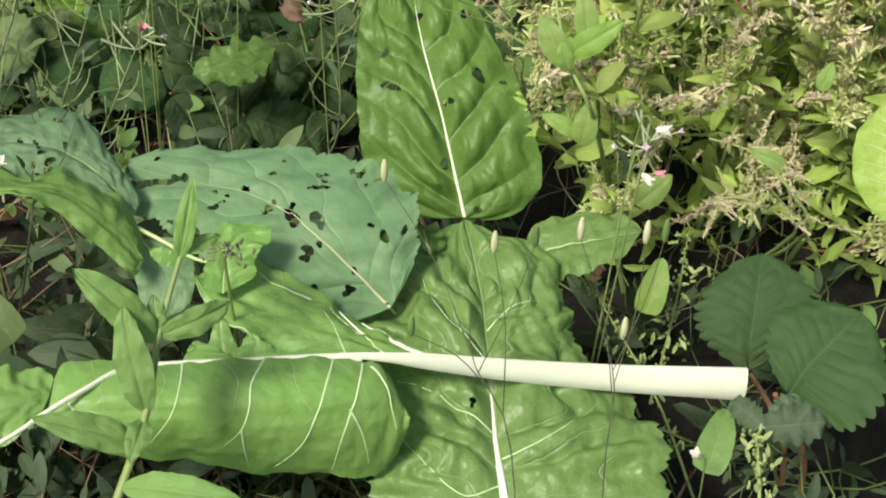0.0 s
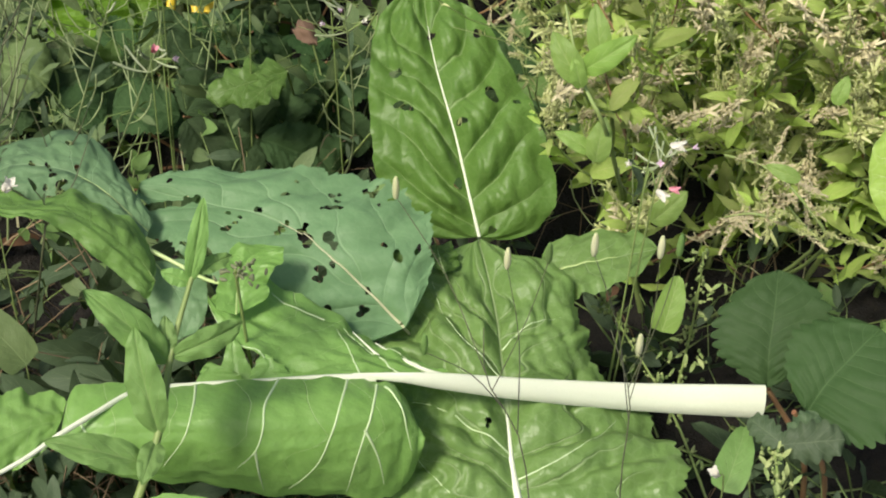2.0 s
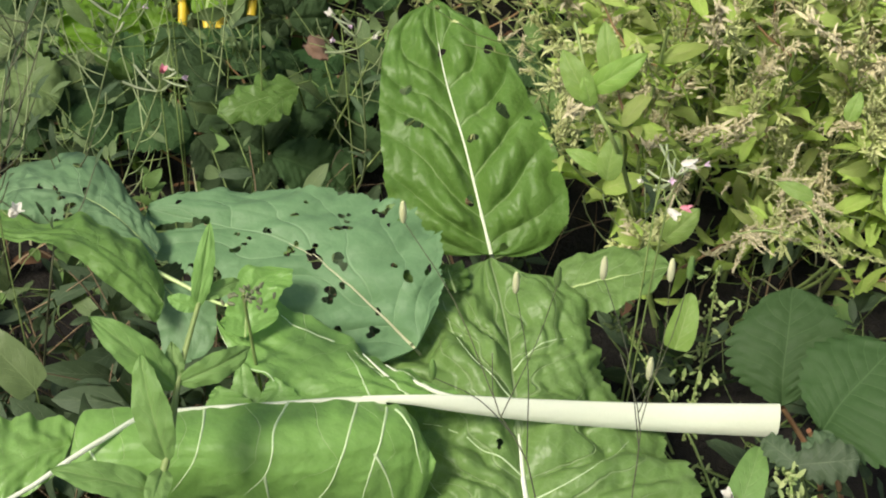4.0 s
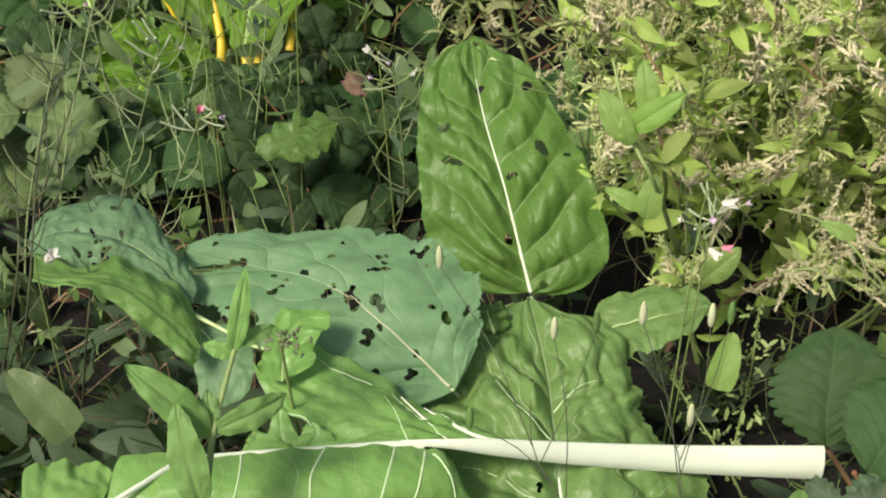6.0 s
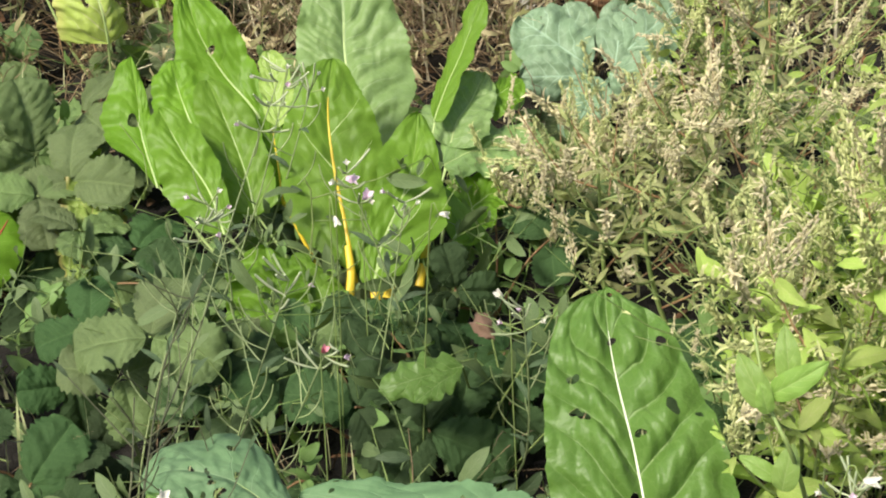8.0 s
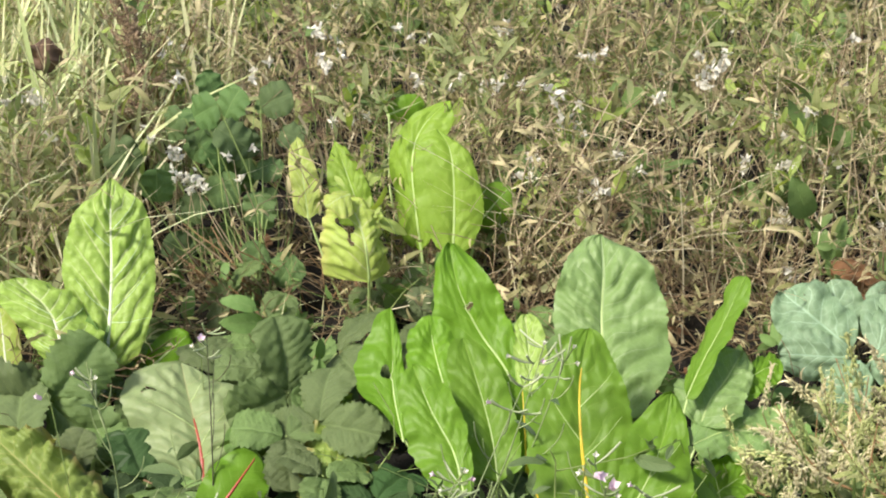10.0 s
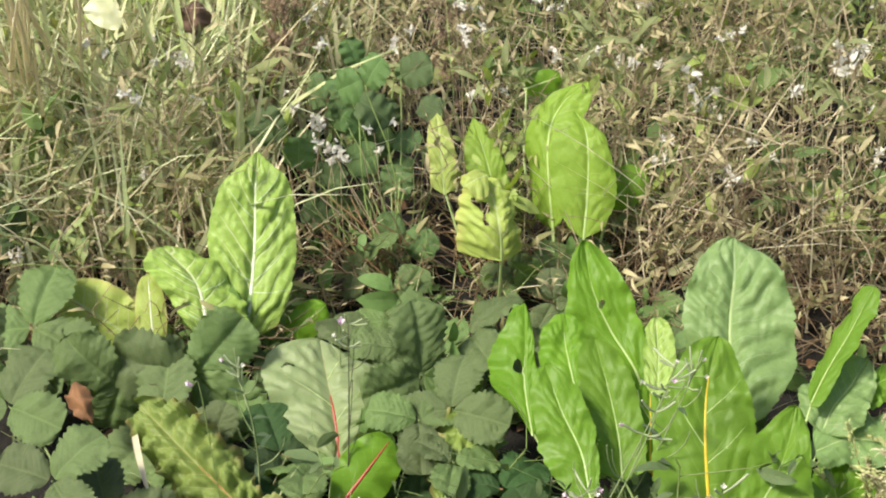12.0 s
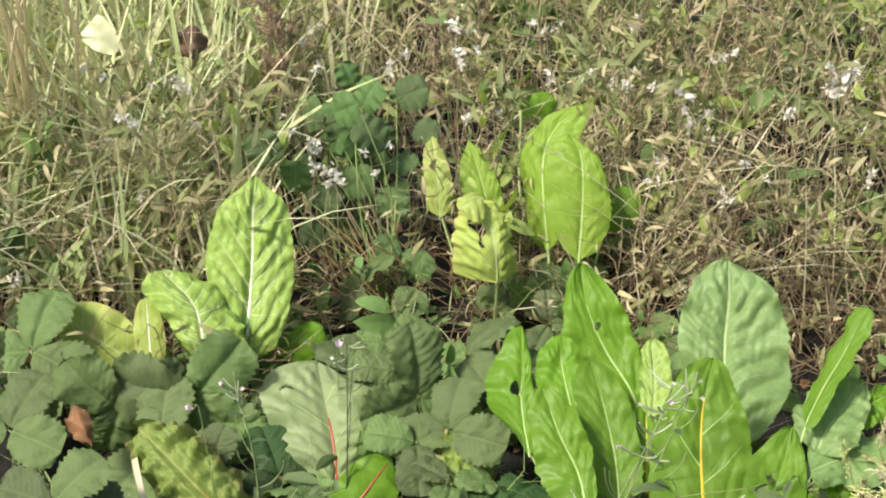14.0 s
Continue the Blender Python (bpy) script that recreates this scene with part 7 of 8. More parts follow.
def grass(name, label, seed, count, r, a, height, mat, width=0.0022, lean=0.4):
    rng = np.random.default_rng(seed)
    V, F, U = [], [], []
    n = 6
    for i in range(count):
        b, an, rr = ring_point(rng, *r, *a, 0.6 if r[0] > 2.1 else 0.0)
        H = rng.uniform(*height)
        d = rng.uniform(0, 6.28)
        out = np.array((math.cos(d), math.sin(d), 0)) * lean * H * rng.uniform(0.1, 1.4)
        s = np.linspace(0, 1, n)[:, None]
        c = b + np.array((0, 0, H)) * (s * (1 - 0.3 * s * rng.uniform(0, 1.6))) + out * s**1.8
        w = width * rng.uniform(0.6, 1.5) * (1 - s**2 * 0.95)
        x = np.array((math.cos(d + 1.5 + rng.normal() * 0.5), math.sin(d + 1.5), 0))
        fold = np.array((0, 0, 1.0)) * w * 0.35
        o = 3 * n * i
        V += [c - x * w, c - fold, c + x * w]
        for j in range(n - 1):
            F += [(o + j, o + n + j, o + n + j + 1, o + j + 1), (o + n + j, o + 2 * n + j, o + 2 * n + j + 1, o + n + j + 1)]
    return tagged(new(name, mesh_of(name, np.concatenate(V), F, mat)), label, "grass", kind="stuff")


AR = (-0.78, 0.14)
dry_weeds("dry_weeds", "tangle of half-dry brownish weeds behind the bed", 801, 620, (2.35, 3.2), AR, (0.12, 0.36), [DRY_STALK, DRY_LEAF], 22, 0.019, 5, TINY)
dry_weeds("dry_weeds", "tangle of taller half-dry weeds at the back", 802, 700, (3.0, 5.0), AR, (0.2, 0.5), [DRY_STALK, DRY_LEAF], 22, 0.022, 5, TINY)
dry_weeds("green_weeds", "green leafy weeds among the dry ones", 803, 460, (2.45, 4.4), AR, (0.1, 0.34), [STALK, OLIVE], 22, 0.026, 3, SLIM)
grass("dry_grass", "thin straw-coloured dead grass behind the bed", 804, 2200, (2.2, 5.2), AR, (0.08, 0.36), STRAW_DRY, 0.0014, 1.1)
grass("green_grass", "green grass tufts behind the bed", 805, 1700, (2.45, 4.6), (-0.80, -0.40), (0.2, 0.55), GRASS, 0.0042, 0.45)
dry_weeds("dead_weeds", "low dead brown weeds at the edge of the bed", 815, 320, (2.15, 2.6), AR, (0.02, 0.12), [DEAD_STALK, DRY_LEAF], 9, 0.018, 5, TINY)
dry_weeds("outer_weeds", "half-dry weeds spreading beside the bed", 816, 420, (2.4, 6.0), (0.14, 1.2), (0.15, 0.4), [DRY_STALK, DRY_LEAF], 10, 0.024, 4, TINY)
dry_weeds("outer_weeds", "half-dry weeds spreading beside the bed", 817, 420, (2.4, 6.0), (-1.7, -0.78), (0.15, 0.4), [DRY_STALK, DRY_LEAF], 10, 0.024, 4, TINY)
grass("meadow_grass", "rough meadow grass round the garden bed", 818, 9000, (2.6, 11.0), (0.14, 5.5), (0.08, 0.3), GRASS, 0.004, 0.8)
grass("pale_straws", "pale dry straws lying across the weeds", 823, 560, (2.35, 3.4), (-0.80, -0.42), (0.12, 0.42), STRAW_DRY, 0.0026, 0.8)
grass("pale_straws", "pale dry straws lying across the weeds", 824, 200, (2.3, 3.4), (-0.42, 0.14), (0.10, 0.36), STRAW_DRY, 0.0022, 0.8)
grass("broad_grass", "broad pale green grass leaves at the back", 814, 900, (2.55, 3.5), (-0.80, -0.50), (0.25, 0.55), GRASS, 0.006, 0.5)
grass("crossing_grass", "light green grass blades leaning across each other at the back", 825, 760, (2.35, 3.4), (-0.80, -0.47), (0.20, 0.46), LIGHT_GRASS, 0.0042, 0.7)
dry_weeds("upright_weeds", "upright leafy green weed stalks among the dry ones", 826, 130, (2.5, 3.6), (-0.46, 0.12), (0.18, 0.38), [STALK, GREEN_WEED], 30, 0.024, 2, SLIM)
dry_weeds("upright_weeds", "upright leafy green weed stalks among the grass", 827, 70, (2.3, 3.0), (-0.78, -0.46), (0.10, 0.30), [STALK, GREEN_WEED], 26, 0.026, 2, SLIM)
dry_weeds("leafy_undergrowth", "grey-green leafy weeds between strawberries and willowherbs", 828, 42, (1.2, 1.75), (-0.52, -0.08), (0.08, 0.24), [STALK, UNDERGROWTH], 20, 0.024, 4, LANCE)
grass("thin_stems", "thin pale curved weed stems rising between the strawberries", 829, 40, (1.25, 1.8), (-0.5, -0.05), (0.12, 0.3), POD, 0.0009, 0.6)
grass("low_grass", "short green grass between the plants", 806, 600, (1.3, 2.5), (-0.7, 0.3), (0.04, 0.14), GRASS, 0.0016, 0.7)
dry_weeds("narrow_weeds", "grey-green narrow-leaved weeds beside the holed leaves", 811, 250, (0.74, 1.16), (-0.42, -0.08), (0.03, 0.15), [DEAD_STALK, SILVER], 13, 0.034, 2, LANCE)
dry_weeds("narrow_weeds", "grey-green narrow-leaved weeds under the chard", 812, 70, (0.75, 1.2), (-0.12, 0.35), (0.03, 0.12), [STALK, SILVER], 10, 0.028, 2, LANCE)
grass("dead_stems", "thin dead stems at the foot of the plants", 813, 140, (0.8, 1.6), (-0.45, 0.3), (0.06, 0.2), DEAD_STALK, 0.001, 0.9)
dry_weeds("low_weeds", "low seedlings and weeds between the plants", 807, 120, (1.0, 2.4), (-0.66, 0.34), (0.03, 0.12), [STALK, WEED], 12, 0.025, 2, OVATE)


dry_weeds("leafy_weeds", "small yellowish green leafy weeds among the dry ones", 819, 190, (2.45, 3.9), AR, (0.08, 0.36), [STALK, BUSH], 22, 0.026, 4, LANCE)
dry_weeds("leafy_weeds", "small dark green leafy weeds among the dry ones", 820, 170, (2.4, 3.8), AR, (0.05, 0.28), [STALK, STRAW], 16, 0.032, 3, OVATE)
dry_weeds("bush_undergrowth", "dense yellowish green leaves deep inside the bushy weeds", 822, 95, (1.4, 2.05), (0.11, 0.44), (0.12, 0.34), [STALK, BUSH], 30, 0.027, 4, LANCE)
dry_weeds("feathery_weeds", "fine feathery seeding stalks above the yellowish bush", 821, 55, (1.4, 1.8), (0.10, 0.40), (0.26, 0.42), [STALK, SEED], 90, 0.0065, 9, TINY)


def litter(seed, count):
    rng = np.random.default_rng(seed)
    h = Heap()
    for i in range(count):
        b, an, rr = ring_point(rng, 1.0, 3.2, -0.7, 0.4)
        put_leaf(h, (OVATE + LANCE)[rng.integers(10)], b + np.array((0, 0, 0.012)), rng.normal(size=3) * np.array((1, 1, 0.3)), np.array((0, 0, 1.0)) + rng.normal(size=3) * 0.4, rng.uniform(0.015, 0.045))
    tagged(new("leaf_litter", h.mesh("leaf_litter", BROWN)), "brown and orange dead leaves on the soil", "dead leaves", kind="stuff")


litter(808, 500)


def puff(parent, c, size, seed, n=16):
    rng = np.random.default_rng(seed)
    h = Heap()
    for k in range(n):
        put_leaf(h, OVATE[k % 5], np.asarray(c) + rng.normal(size=3) * size * 0.35, rng.normal(size=3) + np.array((0, -0.3, 0.4)), rng.normal(size=3), size * rng.uniform(0.5, 1.0))
    part("flower_head", h.mesh("flower_head", WHITE_PETAL), parent)


def white_flower(tops, seed, size=0.0135):
    """A thin dry stalk that branches to one or more fluffy white heads."""
    rng = np.random.default_rng(seed)
    p = thing("white_flower", "fluffy white flower head on a thin dry stalk", "flower", "white flowers among the weeds")
    tops = [np.asarray(t, float) for t in tops]
    root = np.r_[np.mean(tops, 0)[:2] + np.array((0.0, 0.02)), 0.0]
    for i, t in enumerate(tops):
        v, f, uv = tube([root, (root + t) / 2 + rng.normal(size=3) * 0.012, t], 0.0012, 0.0007, 4, 8)
        part("stalk", mesh_of("stalk", v, f, DRY_STALK, uv), p)
        puff(p, t, size * rng.uniform(0.7, 1.3), seed * 7 + i)


for k_, t_ in enumerate([[(-1.027, 2.212, 0.217), (-1.041, 2.207, 0.220)], [(-0.646, 2.549, 0.267), (-0.607, 2.560, 0.270)], [(-1.072, 2.263, 0.236)], [(-1.351, 1.850, 0.165)], [(-1.308, 2.290, 0.285), (-1.300, 2.289, 0.274)], [(-0.518, 2.522, 0.223), (-0.506, 2.520, 0.214), (-0.531, 2.521, 0.227)], [(-0.556, 2.426, 0.207), (-0.558, 2.413, 0.184)], [(-0.558, 2.565, 0.259)], [(-0.403, 2.447, 0.194)], [(-0.343, 2.657, 0.261), (-0.325, 2.669, 0.283), (-0.313, 2.672, 0.288)], [(-1.161, 2.341, 0.231)], [(-1.409, 2.108, 0.192), (-1.364, 2.159, 0.229)], [(-1.255, 2.235, 0.245)], [(-0.448, 2.379, 0.187)], [(-1.011, 2.189, 0.210), (-1.001, 2.196, 0.215)], [(-1.055, 2.239, 0.235)], [(-0.510, 2.609, 0.128), (-0.497, 2.616, 0.138)], [(-0.184, 2.490, 0.126), (-0.196, 2.485, 0.118), (-0.172, 2.496, 0.138), (-0.179, 2.485, 0.115)], [(-0.159, 2.367, 0.095)], [(-0.136, 2.614, 0.155), (-0.124, 2.619, 0.163)], [(-0.313, 2.466, 0.105)], [(-0.933, 2.555, 0.325), (-0.947, 2.552, 0.329)], [(-0.316, 2.579, 0.315), (-0.336, 2.585, 0.333), (-0.299, 2.591, 0.336)]]):
    white_flower(t_, 1001 + k_)


def fluffy_flowers(seed, count):
    rng = np.random.default_rng(seed)
    h = Heap()
    for i in range(count):
        b, an, rr = ring_point(rng, 2.4, 3.6, -0.72, 0.1)
        c = b + np.array((0, 0, rng.uniform(0.12, 0.34)))
        for j in range(int(rng.integers(1, 4))):
            q = c + rng.normal(size=3) * 0.012
            for k in range(12):
                put_leaf(h, OVATE[k % 5], q, rng.normal(size=3), rng.normal(size=3), rng.uniform(0.006, 0.013), 0)
        rod(h, [b, (b + c) / 2 + rng.normal(size=3) * 0.02, c], 0.001, 0.0006, 3, 5, 1)
    tagged(new("white_flower_heads", h.mesh("white_flower_heads", [WHITE_PETAL, DRY_STALK])), "small fluffy white flower heads on thin stalks", "flowers", kind="stuff")


fluffy_flowers(809, 130)


# ---- details behind the bed ----
def mallow():
    p = thing("mallow_plant", "dark green mallow-like weed with round leaves behind the bed", "weed")
    root = np.array((-0.911, 2.159, 0.000))
    shapes = []
    for s in range(3):
        v, f, uv, sp = blade(1.0, 1.05, a=0.35, b=0.33, bend=0.5, roll=(0.4, 0.4), tilt=(-0.15, -0.15), ruffle=0.07, quilt=0.03, n=5, k=3.0, nu=7, nv=18, seed=900 + s, ragged=0.1)
        shapes.append(mesh_of("leaf", v, f, MALLOW, uv))
    rng = np.random.default_rng(9)
    spots = [(-0.986, 2.300, 0.301), (-0.927, 2.325, 0.302), (-0.886, 2.110, 0.153), (-0.834, 2.099, 0.141), (-1.010, 2.221, 0.263), (-1.061, 2.254, 0.277), (-0.958, 2.180, 0.216), (-0.900, 2.217, 0.237), (-0.981, 2.129, 0.210), (-0.896, 2.160, 0.200), (-0.886, 2.276, 0.267), (-1.050, 2.182, 0.228), (-0.948, 2.247, 0.261), (-1.037, 2.332, 0.312), (-1.006, 2.115, 0.146), (-0.947, 2.150, 0.158), (-1.327, 1.828, 0.112), (-1.360, 1.865, 0.207), (-1.338, 1.800, 0.193)]
    spots += [np.array((-0.969, 2.228, 0.200)) + rng.normal(size=3) * np.array((0.11, 0.07, 0.07)) for _ in range(16)]
    for i, q in enumerate(spots):
        q = np.asarray(q)
        q = EYE + (q - EYE) * 1.045
        a = rng.uniform(-2.6, 2.6)
        d = np.array((math.sin(a), 0.2, math.cos(a)))
        nr = unit(EYE - q) + rng.normal(size=3) * 0.35 + np.array((0, 0, 0.3))
        sz = rng.uniform(0.035, 0.062)
        part("leaf", shapes[i % 3], p, "", turned(q - unit(d) * sz * 0.5, d, nr, sz))
        v, f, uv = tube([root, (root + q) / 2 + rng.normal(size=3) * 0.02, q - unit(d) * sz * 0.5], 0.0015, 0.001, 4, 7)
        part("stalk", mesh_of("stalk", v, f, STALK, uv), p)


mallow()


def straw_sheaf(base, top, n, seed, label, mat, spread=0.03, r=0.0014):
    """A loose sheaf of dead stems."""
    rng = np.random.default_rng(seed)
    p = thing("dead_stem_clump", label, "dead stems", "clumps of dead stems")
    base, top = np.asarray(base, float), np.asarray(top, float)
    for i in range(n):
        b = base + rng.normal(size=3) * np.array((spread, spread, 0))
        t = top + rng.normal(size=3) * spread * 1.3
        v, f, uv = tube([b, (b + t) / 2 + rng.normal(size=3) * spread * 0.4, t], r * rng.uniform(0.7, 1.4), r * 0.6, 4, 8)
        part("stem", mesh_of("stem", v, f, mat, uv), p)


straw_sheaf((-1.648, 2.327, 0.020), (-1.399, 1.983, 0.582), 22, 921, "sheaf of straw-coloured dead grass stems", PALE_STRAW, 0.06, 0.0034)
straw_sheaf((-0.890, 2.166, 0.000), (-0.993, 2.187, 0.109), 22, 922, "clump of reddish brown dead stems", RED_STALK, 0.035, 0.0016)
straw_sheaf((-0.772, 2.208, 0.000), (-0.771, 2.231, 0.078), 14, 923, "clump of brown dead stems under the wilted leaf", RED_STALK, 0.035, 0.0016)
straw_sheaf((-1.084, 2.081, 0.000), (-0.984, 2.139, 0.068), 14, 924, "clump of brown dead stems by the pale chard", DRY_STALK, 0.05, 0.0013)
straw_sheaf((0.096, 2.259, 0.020), (-0.027, 2.455, 0.287), 2, 925, "two long dry straw stems leaning over the cabbage", STRAW_DRY, 0.018, 0.0034)
straw_sheaf((-1.313, 2.630, 0.020), (-1.251, 2.510, 0.309), 12, 926, "rusty dead stem clump at the back", RED_STALK, 0.04, 0.0018)
straw_sheaf((-0.909, 2.239, 0.020), (-0.973, 2.183, 0.161), 14, 927, "brown dead stems behind the bed", DRY_STALK, 0.05, 0.0014)


# dark wiry stems in the corner beside the willowherbs
def wiry(pts, seed):
    rng = np.random.default_rng(seed)
    p = thing("wiry_weed", "dark wiry weed with bare thin branches", "weed", "wiry weeds")
    h = Heap()
    c = curve_points(pts, 30)
    rod(h, pts, 0.0012, 0.0006, 5, 14)
    part("stem", h.mesh("stem", DARK_STALK), p)
    for i in range(7):
        q = c[int(rng.uniform(8, 28))]
        e = q + np.array((rng.normal() * 0.03, rng.normal() * 0.02, rng.uniform(0.02, 0.06)))
        v, f, uv = tube([q, (q + e) / 2 + np.array((0.003, 0, -0.004)), e], 0.0007, 0.0004, 4, 6)
        part("branch", mesh_of("branch", v, f, DARK_STALK, uv), p)
        part("leaf", SILVER_LEAF[rng.integers(5)], p, "", turned(e, e - q, (0, -0.4, 1), rng.uniform(0.012, 0.026)))


wiry([(-0.436, 1.098, 0.050), (-0.338, 0.947, 0.348), (-0.341, 1.068, 0.413), (-0.327, 1.154, 0.438)], 931)
wiry([(-0.371, 1.085, 0.050), (-0.296, 0.943, 0.329), (-0.299, 1.036, 0.356)], 932)
wiry([(-0.454, 1.083, 0.050), (-0.346, 0.956, 0.362), (-0.361, 1.048, 0.396)], 933)
wiry([(-0.430, 1.236, 0.050), (-0.365, 1.064, 0.307), (-0.359, 1.153, 0.330), (-0.351, 1.237, 0.351)], 934)


# ---- small things ----
def strap(base, tip, W, label, mat, name="strap_leaf"):
    p = thing(name, label, "leaf")
    m, L = leaf_frame(base, tip, 10)
    v, f, uv, sp = blade(L, W, a=0.2, b=0.5, bend=0.5, roll=(0.2, 0.2), tilt=(-0.3, -0.3), ruffle=0.03, quilt=0.0, nu=3, nv=16, seed=941)
    part("blade", mesh_of("blade", v, f, mat, uv), p, "", m)


strap((-0.143, 1.763, 0.030), (-0.215, 1.721, 0.180), 0.0228, "broad green grass blade leaning by the chard", WEED)
strap((-0.156, 1.761, 0.030), (-0.191, 1.757, 0.138), 0.0165, "green grass blade leaning by the chard", WEED)
strap((-0.512, 2.290, 0.057), (-0.411, 2.351, 0.127), 0.0154, "pale grass blade lying on the weeds", GRASS)
strap((-1.028, 1.603, 0.119), (-0.948, 1.498, 0.112), 0.0087, "pale curved dry grass blade", STRAW_DRY)
strap((-0.293, 0.849, 0.308), (-0.338, 0.874, 0.348), 0.0330, "broad soft green weed leaf", STRAW, "weed_leaf")
strap((0.216, 0.820, 0.215), (0.236, 0.868, 0.234), 0.0283, "green leaf beside the cut stalk", WEED, "weed_leaf")
strap((0.187, 0.997, 0.206), (0.200, 1.028, 0.241), 0.0254, "yellowish leaf under the bush", SOFT, "weed_leaf")


def scalloped():
    p = thing("silvery_weed", "silvery green weed with scalloped leaves by the strawberry", "weed")
    for i, (b, t, w) in enumerate([((0.259, 0.842, 0.244), (0.303, 0.839, 0.254), 0.0365), ((0.263, 0.842, 0.245), (0.287, 0.862, 0.256), 0.0257), ((0.259, 0.842, 0.244), (0.237, 0.866, 0.246), 0.0236)]):
        m, L = leaf_frame(b, t)
        v, f, uv, sp = blade(L, w, a=0.4, b=0.35, bend=0.5, ruffle=0.08, quilt=0.05, teeth=0.3, nteeth=5, nu=6, nv=30, seed=951 + i)
        part("leaf", mesh_of("leaf", v, f, SILVER, uv), p, "", m)
    v, f, uv = tube([(0.259, 0.842, 0.244), (0.317, 0.949, 0.050)], 0.0014, 0.0018, 5, 5)
    part("stalk", mesh_of("stalk", v, f, STALK, uv), p)


scalloped()


def dusky_head():
    p = thing("dusky_flower_head", "dull greyish flower head among the leaves", "flower")
    rng = np.random.default_rng(6)
    c = np.array((-0.141, 0.870, 0.385))
    h = Heap()
    rod(h, [c + np.array((0.01, 0.02, -0.2)), c + np.array((0.004, 0.01, -0.1)), c], 0.0014, 0.0012, 5, 6)
    part("stalk", h.mesh("stalk", STALK), p)
    for i in range(30):
        b = Heap()
        ball(b, c + rng.normal(size=3) * np.array((0.009, 0.005, 0.0028)), rng.uniform(0.0011, 0.0019), 0, (1, 1, 1.6), rng.normal(size=3))
        part("floret", b.mesh("floret", DUSKY), p)


dusky_head()


def dead_leaf(base, tip, W, label, mat=None):
    p = thing("dead_leaf", label, "dead leaf", "dead leaves")
    m, L = leaf_frame(base, tip, 15)
    v, f, uv, sp = blade(L, W, a=0.5, b=0.7, bend=1.4, roll=(1.2, 0.3), ruffle=0.2, waves=2.5, quilt=0.08, nu=8, nv=20, seed=961, lumpy=0.2, ragged=0.35, edge=0.08)
    part("blade", mesh_of("blade", v, f, mat or BROWN, uv), p, "", m)


dead_leaf((-0.142, 1.445, 0.202), (-0.122, 1.414, 0.191), 0.0202, "shrivelled brown dead leaf hanging among stems", DARK_BROWN)
dead_leaf((-1.104, 1.600, 0.176), (-1.065, 1.568, 0.142), 0.0290, "orange brown dead leaf near the soil")
dead_leaf((-1.032, 1.338, 0.172), (-0.988, 1.373, 0.173), 0.0330, "reddish brown dead leaf on the soil")
dead_leaf((-0.789, 1.468, 0.138), (-0.762, 1.471, 0.126), 0.0198, "orange brown dead leaf near the soil")
dead_leaf((-0.108, 2.379, 0.113), (-0.017, 2.321, 0.103), 0.0495, "large brown dead leaf by the cabbage")


def petal_flower(c, d, size, label, mat):
    p = thing("small_flower", label, "flower", "small loose flowers")
    c, d = np.asarray(c, float), unit(d)
    x = unit(np.cross(d, (0.2, 0.3, 0.9)))
    y = np.cross(d, x)
    for j in range(4):
        a = j * 1.57 + 0.4
        h = Heap()
        put_leaf(h, OVATE[j], (0, 0, 0), d * 1.4 + x * math.cos(a) * 0.6 + y * math.sin(a) * 0.6, d, size)
        part("petal", h.mesh("petal", mat), p, "", Matrix.Translation(c))
    h = Heap()
    rod(h, [c, c - d * size * 0.9, np.array((c[0] - d[0] * 0.02, c[1] + 0.01, c[2] * 0.5)), np.array((c[0] - d[0] * 0.03, c[1] + 0.02, -0.01))], 0.0006, 0.0009, 4, 12)
    part("stalk", h.mesh("stalk", STALK), p)


petal_flower((-0.301, 0.897, 0.430), (0.6, 0.0, 0.8), 0.014, "white papery flower at the leaf edge", WHITE_PETAL)
petal_flower((0.204, 0.797, 0.259), (-0.5, -0.2, 0.9), 0.012, "small white flower on a leaf", WHITE_PETAL)
petal_flower((-0.250, 1.359, 0.404), (0.7, -0.4, 0.3), 0.014, "tiny pale pink willowherb flower on thin stalk", PETAL)
petal_flower((-0.259, 1.340, 0.377), (0.3, -0.3, -0.6), 0.011, "tiny white willowherb flower on thin stalk", WHITE_PETAL)
petal_flower((-0.166, 1.354, 0.375), (0.9, -0.3, 0.2), 0.010, "tiny white willowherb flower on thin stalk", WHITE_PETAL)
petal_flower((-0.109, 1.359, 0.284), (-0.4, -0.4, 0.6), 0.012, "tiny white willowherb flower on thin stalk", WHITE_PETAL)
petal_flower((0.174, 1.006, 0.395), (0.9, -0.2, 0.1), 0.014, "tiny white willowherb flower on thin stalk", WHITE_PETAL)
petal_flower((0.165, 0.986, 0.368), (0.6, -0.2, -0.5), 0.012, "tiny white willowherb flower on thin stalk", WHITE_PETAL)
petal_flower((0.174, 0.985, 0.370), (0.8, -0.2, 0.0), 0.010, "tiny pink willowherb bud on thin stalk", PINK_BUD)
petal_flower((-0.238, 1.159, 0.362), (0.3, -0.3, 0.8), 0.010, "tiny pink willowherb bud on thin stalk", PINK_BUD)
petal_flower((-0.824, 1.788, 0.209), (0.3, -0.4, 0.8), 0.014, "tiny pale pink willowherb flower on thin stalk", PETAL)
petal_flower((-0.253, 1.466, 0.315), (0.3, -0.4, 0.8), 0.016, "tiny pale pink willowherb flower on thin stalk", PETAL)
petal_flower((-0.871, 1.492, 0.300), (-0.6, -0.4, 0.5), 0.010, "tiny pale pink willowherb flower on thin stalk", PETAL)


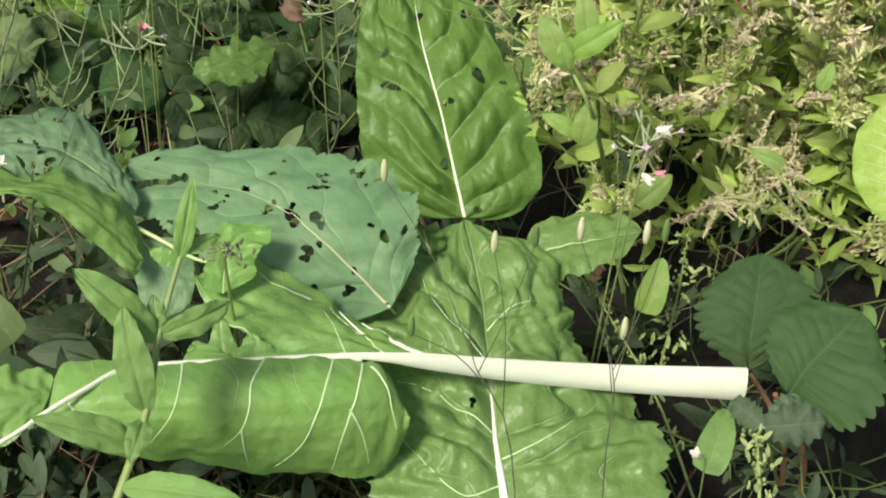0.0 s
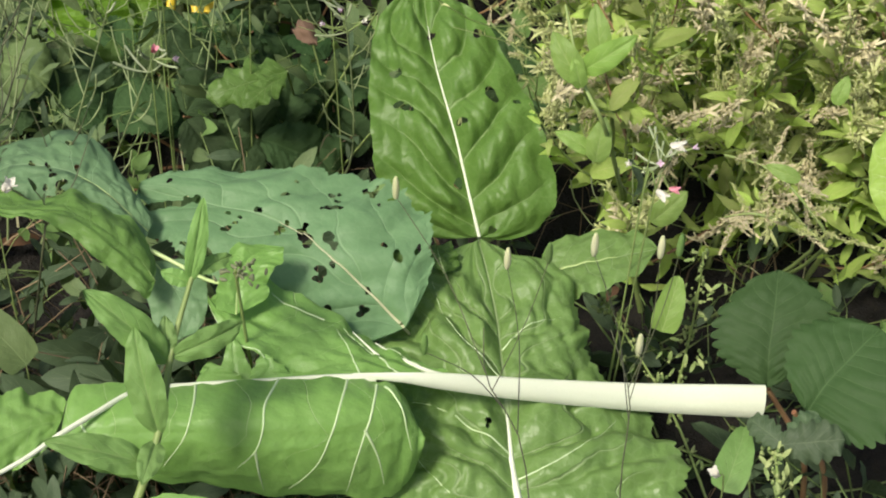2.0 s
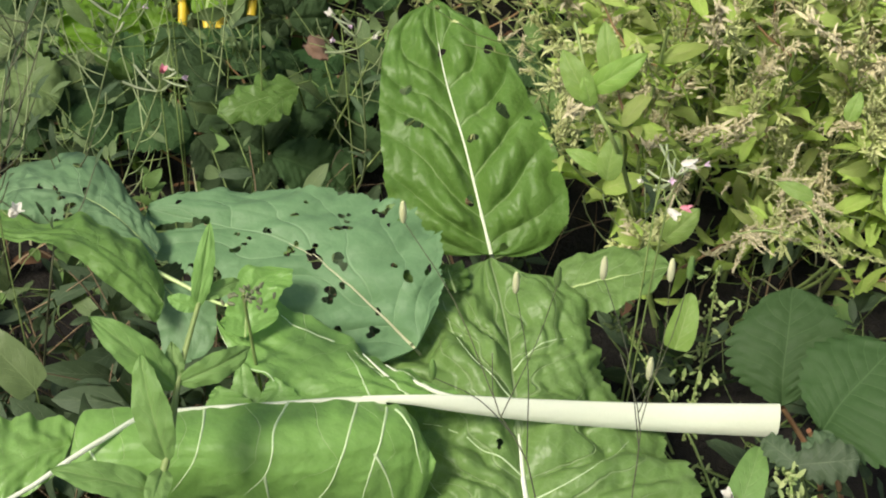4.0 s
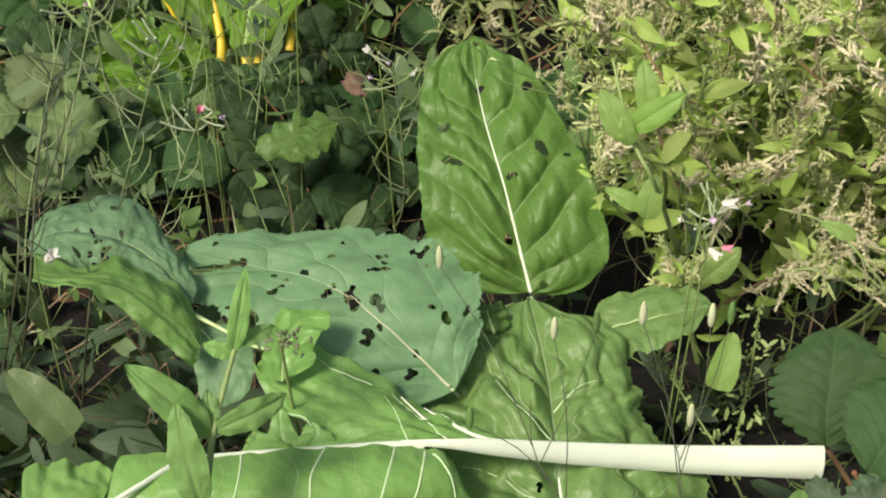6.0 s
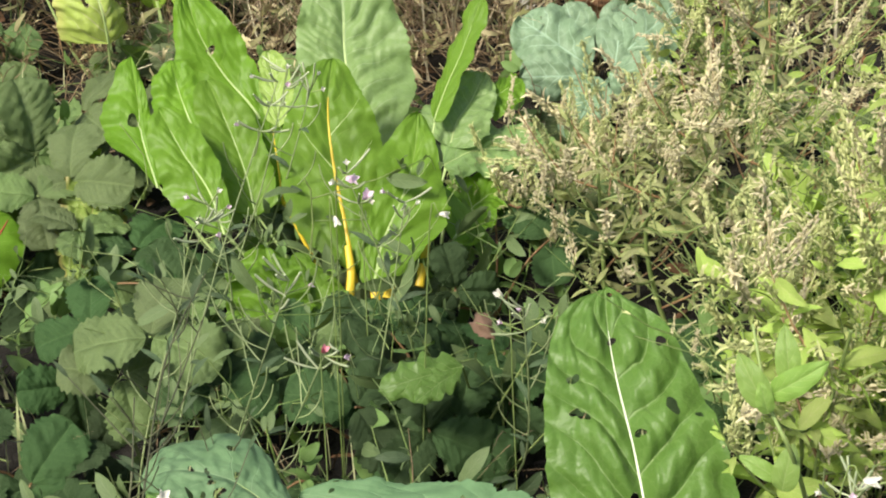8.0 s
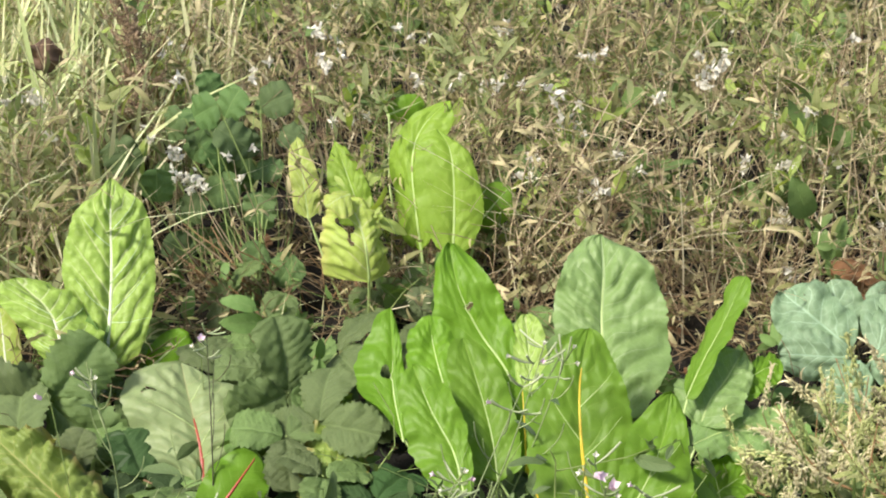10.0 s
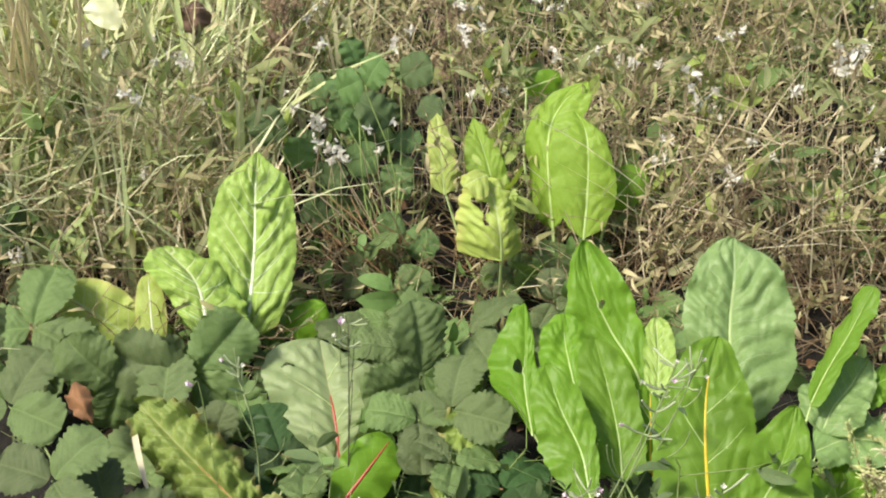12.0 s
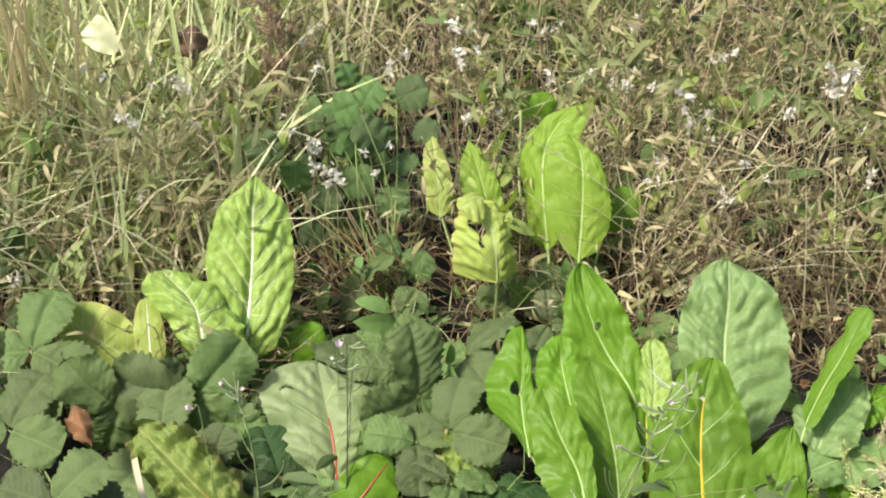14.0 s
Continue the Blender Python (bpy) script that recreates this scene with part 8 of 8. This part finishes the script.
def jagged_leaf():
    p = thing("jagged_leaf_weed", "bright green weed with a jagged leaf among dark leaves", "weed")
    for i, (b, t, w) in enumerate([((-0.150, 1.380, 0.184), (-0.227, 1.340, 0.179), 0.0523), ((-0.153, 1.378, 0.182), (-0.190, 1.330, 0.176), 0.0331)]):
        m, L = leaf_frame(b, t, 10)
        v, f, uv, sp = blade(L, w, a=0.5, b=0.6, bend=0.5, roll=(0.3, 0.3), ruffle=0.08, quilt=0.04, n=9, k=3.4, teeth=0.42, nteeth=4, nu=8, nv=36, seed=971 + i)
        part("leaf", mesh_of("leaf", v, f, CHARD, uv), p, "", m)
    v, f, uv = tube([(-0.150, 1.380, 0.184), (-0.152, 1.516, 0.020)], 0.0012, 0.0016, 5, 6)
    part("stalk", mesh_of("stalk", v, f, STALK, uv), p)


jagged_leaf()


def broad_leaf_weed():
    p = thing("broad_leaf_weed", "bright green weed with smooth oval leaves beside the bush", "weed")
    v, f, uv = tube([(0.203, 1.332, 0.020), (0.135, 1.059, 0.357), (0.109, 1.058, 0.418), (0.096, 1.099, 0.457)], 0.0022, 0.0012, 6, 14)
    part("stem", mesh_of("stem", v, f, STALK, uv), p)
    for i, (b, t, w) in enumerate([((0.108, 1.053, 0.428), (0.153, 1.059, 0.461), 0.0266), ((0.107, 1.048, 0.421), (0.083, 1.074, 0.455), 0.0283), ((0.108, 1.045, 0.418), (0.100, 1.053, 0.444), 0.0172), ((0.172, 1.030, 0.297), (0.202, 1.037, 0.328), 0.0280), ((0.124, 1.065, 0.429), (0.117, 1.093, 0.469), 0.0244), ((0.125, 1.048, 0.343), (0.132, 1.065, 0.381), 0.0267), ((0.122, 1.054, 0.349), (0.089, 1.067, 0.361), 0.0179), ((0.300, 1.032, 0.416), (0.310, 1.045, 0.437), 0.0167), ((0.270, 0.977, 0.387), (0.242, 0.990, 0.392), 0.0154)]):
        m, L = leaf_frame(b, t, (8, -10, 0, 12, 0, -8, 10, 0, 0)[i])
        v, f, uv, sp = blade(L * 0.9, w * 0.78, a=0.5, b=0.8, bend=0.8, roll=(0.4, 0.4), tilt=(-0.25, -0.25), ruffle=0.04, quilt=0.03, n=6, k=2.4, nu=6, nv=18, seed=981 + i)
        part("leaf", mesh_of("leaf", v, f, SOFT, uv), p, "", m)


broad_leaf_weed()


def seed_plume(pts, seed, label, n=34, width=0.03, pink=1, size=(0.02, 0.045)):
    """A stalk that ends in a loose plume of many knobbly spikes."""
    rng = np.random.default_rng(seed)
    p = thing("seed_plume", label, "weed", "seed plumes among the weeds")
    c = curve_points(pts, 40)
    v, f, uv = tube(pts, 0.002, 0.0009, 6, 16)
    part("stem", mesh_of("stem", v, f, STALK if pink else DRY_STALK, uv), p)
    for i in range(n):
        k = 14 + int(25 * (i + rng.uniform(0, 1)) / n)
        d = rng.normal(size=3) * 0.8 + np.array((0, -0.2, 0.7))
        q = c[k] + rng.normal(size=3) * width * 0.25
        mt = turned(q, d, rng.normal(size=3), rng.uniform(*size)) @ Matrix.Rotation(radians(-90), 4, "X")
        part("seed_spike", SPIKE_MESH[pink if rng.uniform() < 0.4 or pink == 2 else 0][rng.integers(4)], p, "", mt)


seed_plume([(0.29, 1.24, 0.0)] + [(0.3196, 1.052, 0.2464), (0.3006, 1.049, 0.2986), (0.2684, 1.075, 0.3183), (0.2359, 1.094, 0.3163)], 1101, "pinkish seed plume leaning out of the yellowish bush", 24, 0.025, 1, (0.015, 0.034))
seed_plume([(0.27, 1.22, 0.0)] + [(0.3083, 1.046, 0.2514), (0.2858, 1.033, 0.2907), (0.2569, 1.037, 0.3017), (0.2342, 1.046, 0.29)], 1102, "pinkish seed plume leaning out of the yellowish bush", 16, 0.02, 1, (0.015, 0.03))
seed_plume([(0.17, 1.36, 0.0)] + [(0.1557, 1.2, 0.2692), (0.1128, 1.208, 0.3057), (0.0723, 1.224, 0.3231), (0.0445, 1.248, 0.3381)], 1103, "pale seed plume rising beside the large chard leaf", 22, 0.012, 1, (0.015, 0.03))
seed_plume([(-1.11, 2.62, 0.0)] + [(-1.183, 2.4, 0.1721), (-1.206, 2.439, 0.2434), (-1.228, 2.472, 0.3073), (-1.251, 2.52, 0.3853)], 1104, "dry brown seed stalk standing among the grass", 60, 0.05, 2, (0.03, 0.07))
seed_plume([(-0.80, 2.72, 0.0)] + [(-0.8959, 2.415, 0.111), (-0.9219, 2.474, 0.1914), (-0.9544, 2.537, 0.2702), (-0.9884, 2.604, 0.3689)], 1105, "dry brown seed stalk behind the wilted leaf", 44, 0.04, 2, (0.02, 0.05))
dead_leaf((-1.318, 2.371, 0.35), (-1.319, 2.344, 0.2953), 0.055, "curled dark brown dead leaf among the grass", DARK_BROWN)
strap((-1.433, 2.245, 0.3874), (-1.381, 2.234, 0.3518), 0.05, "pale yellowish leaf among the grass", CREAM, "weed_leaf")
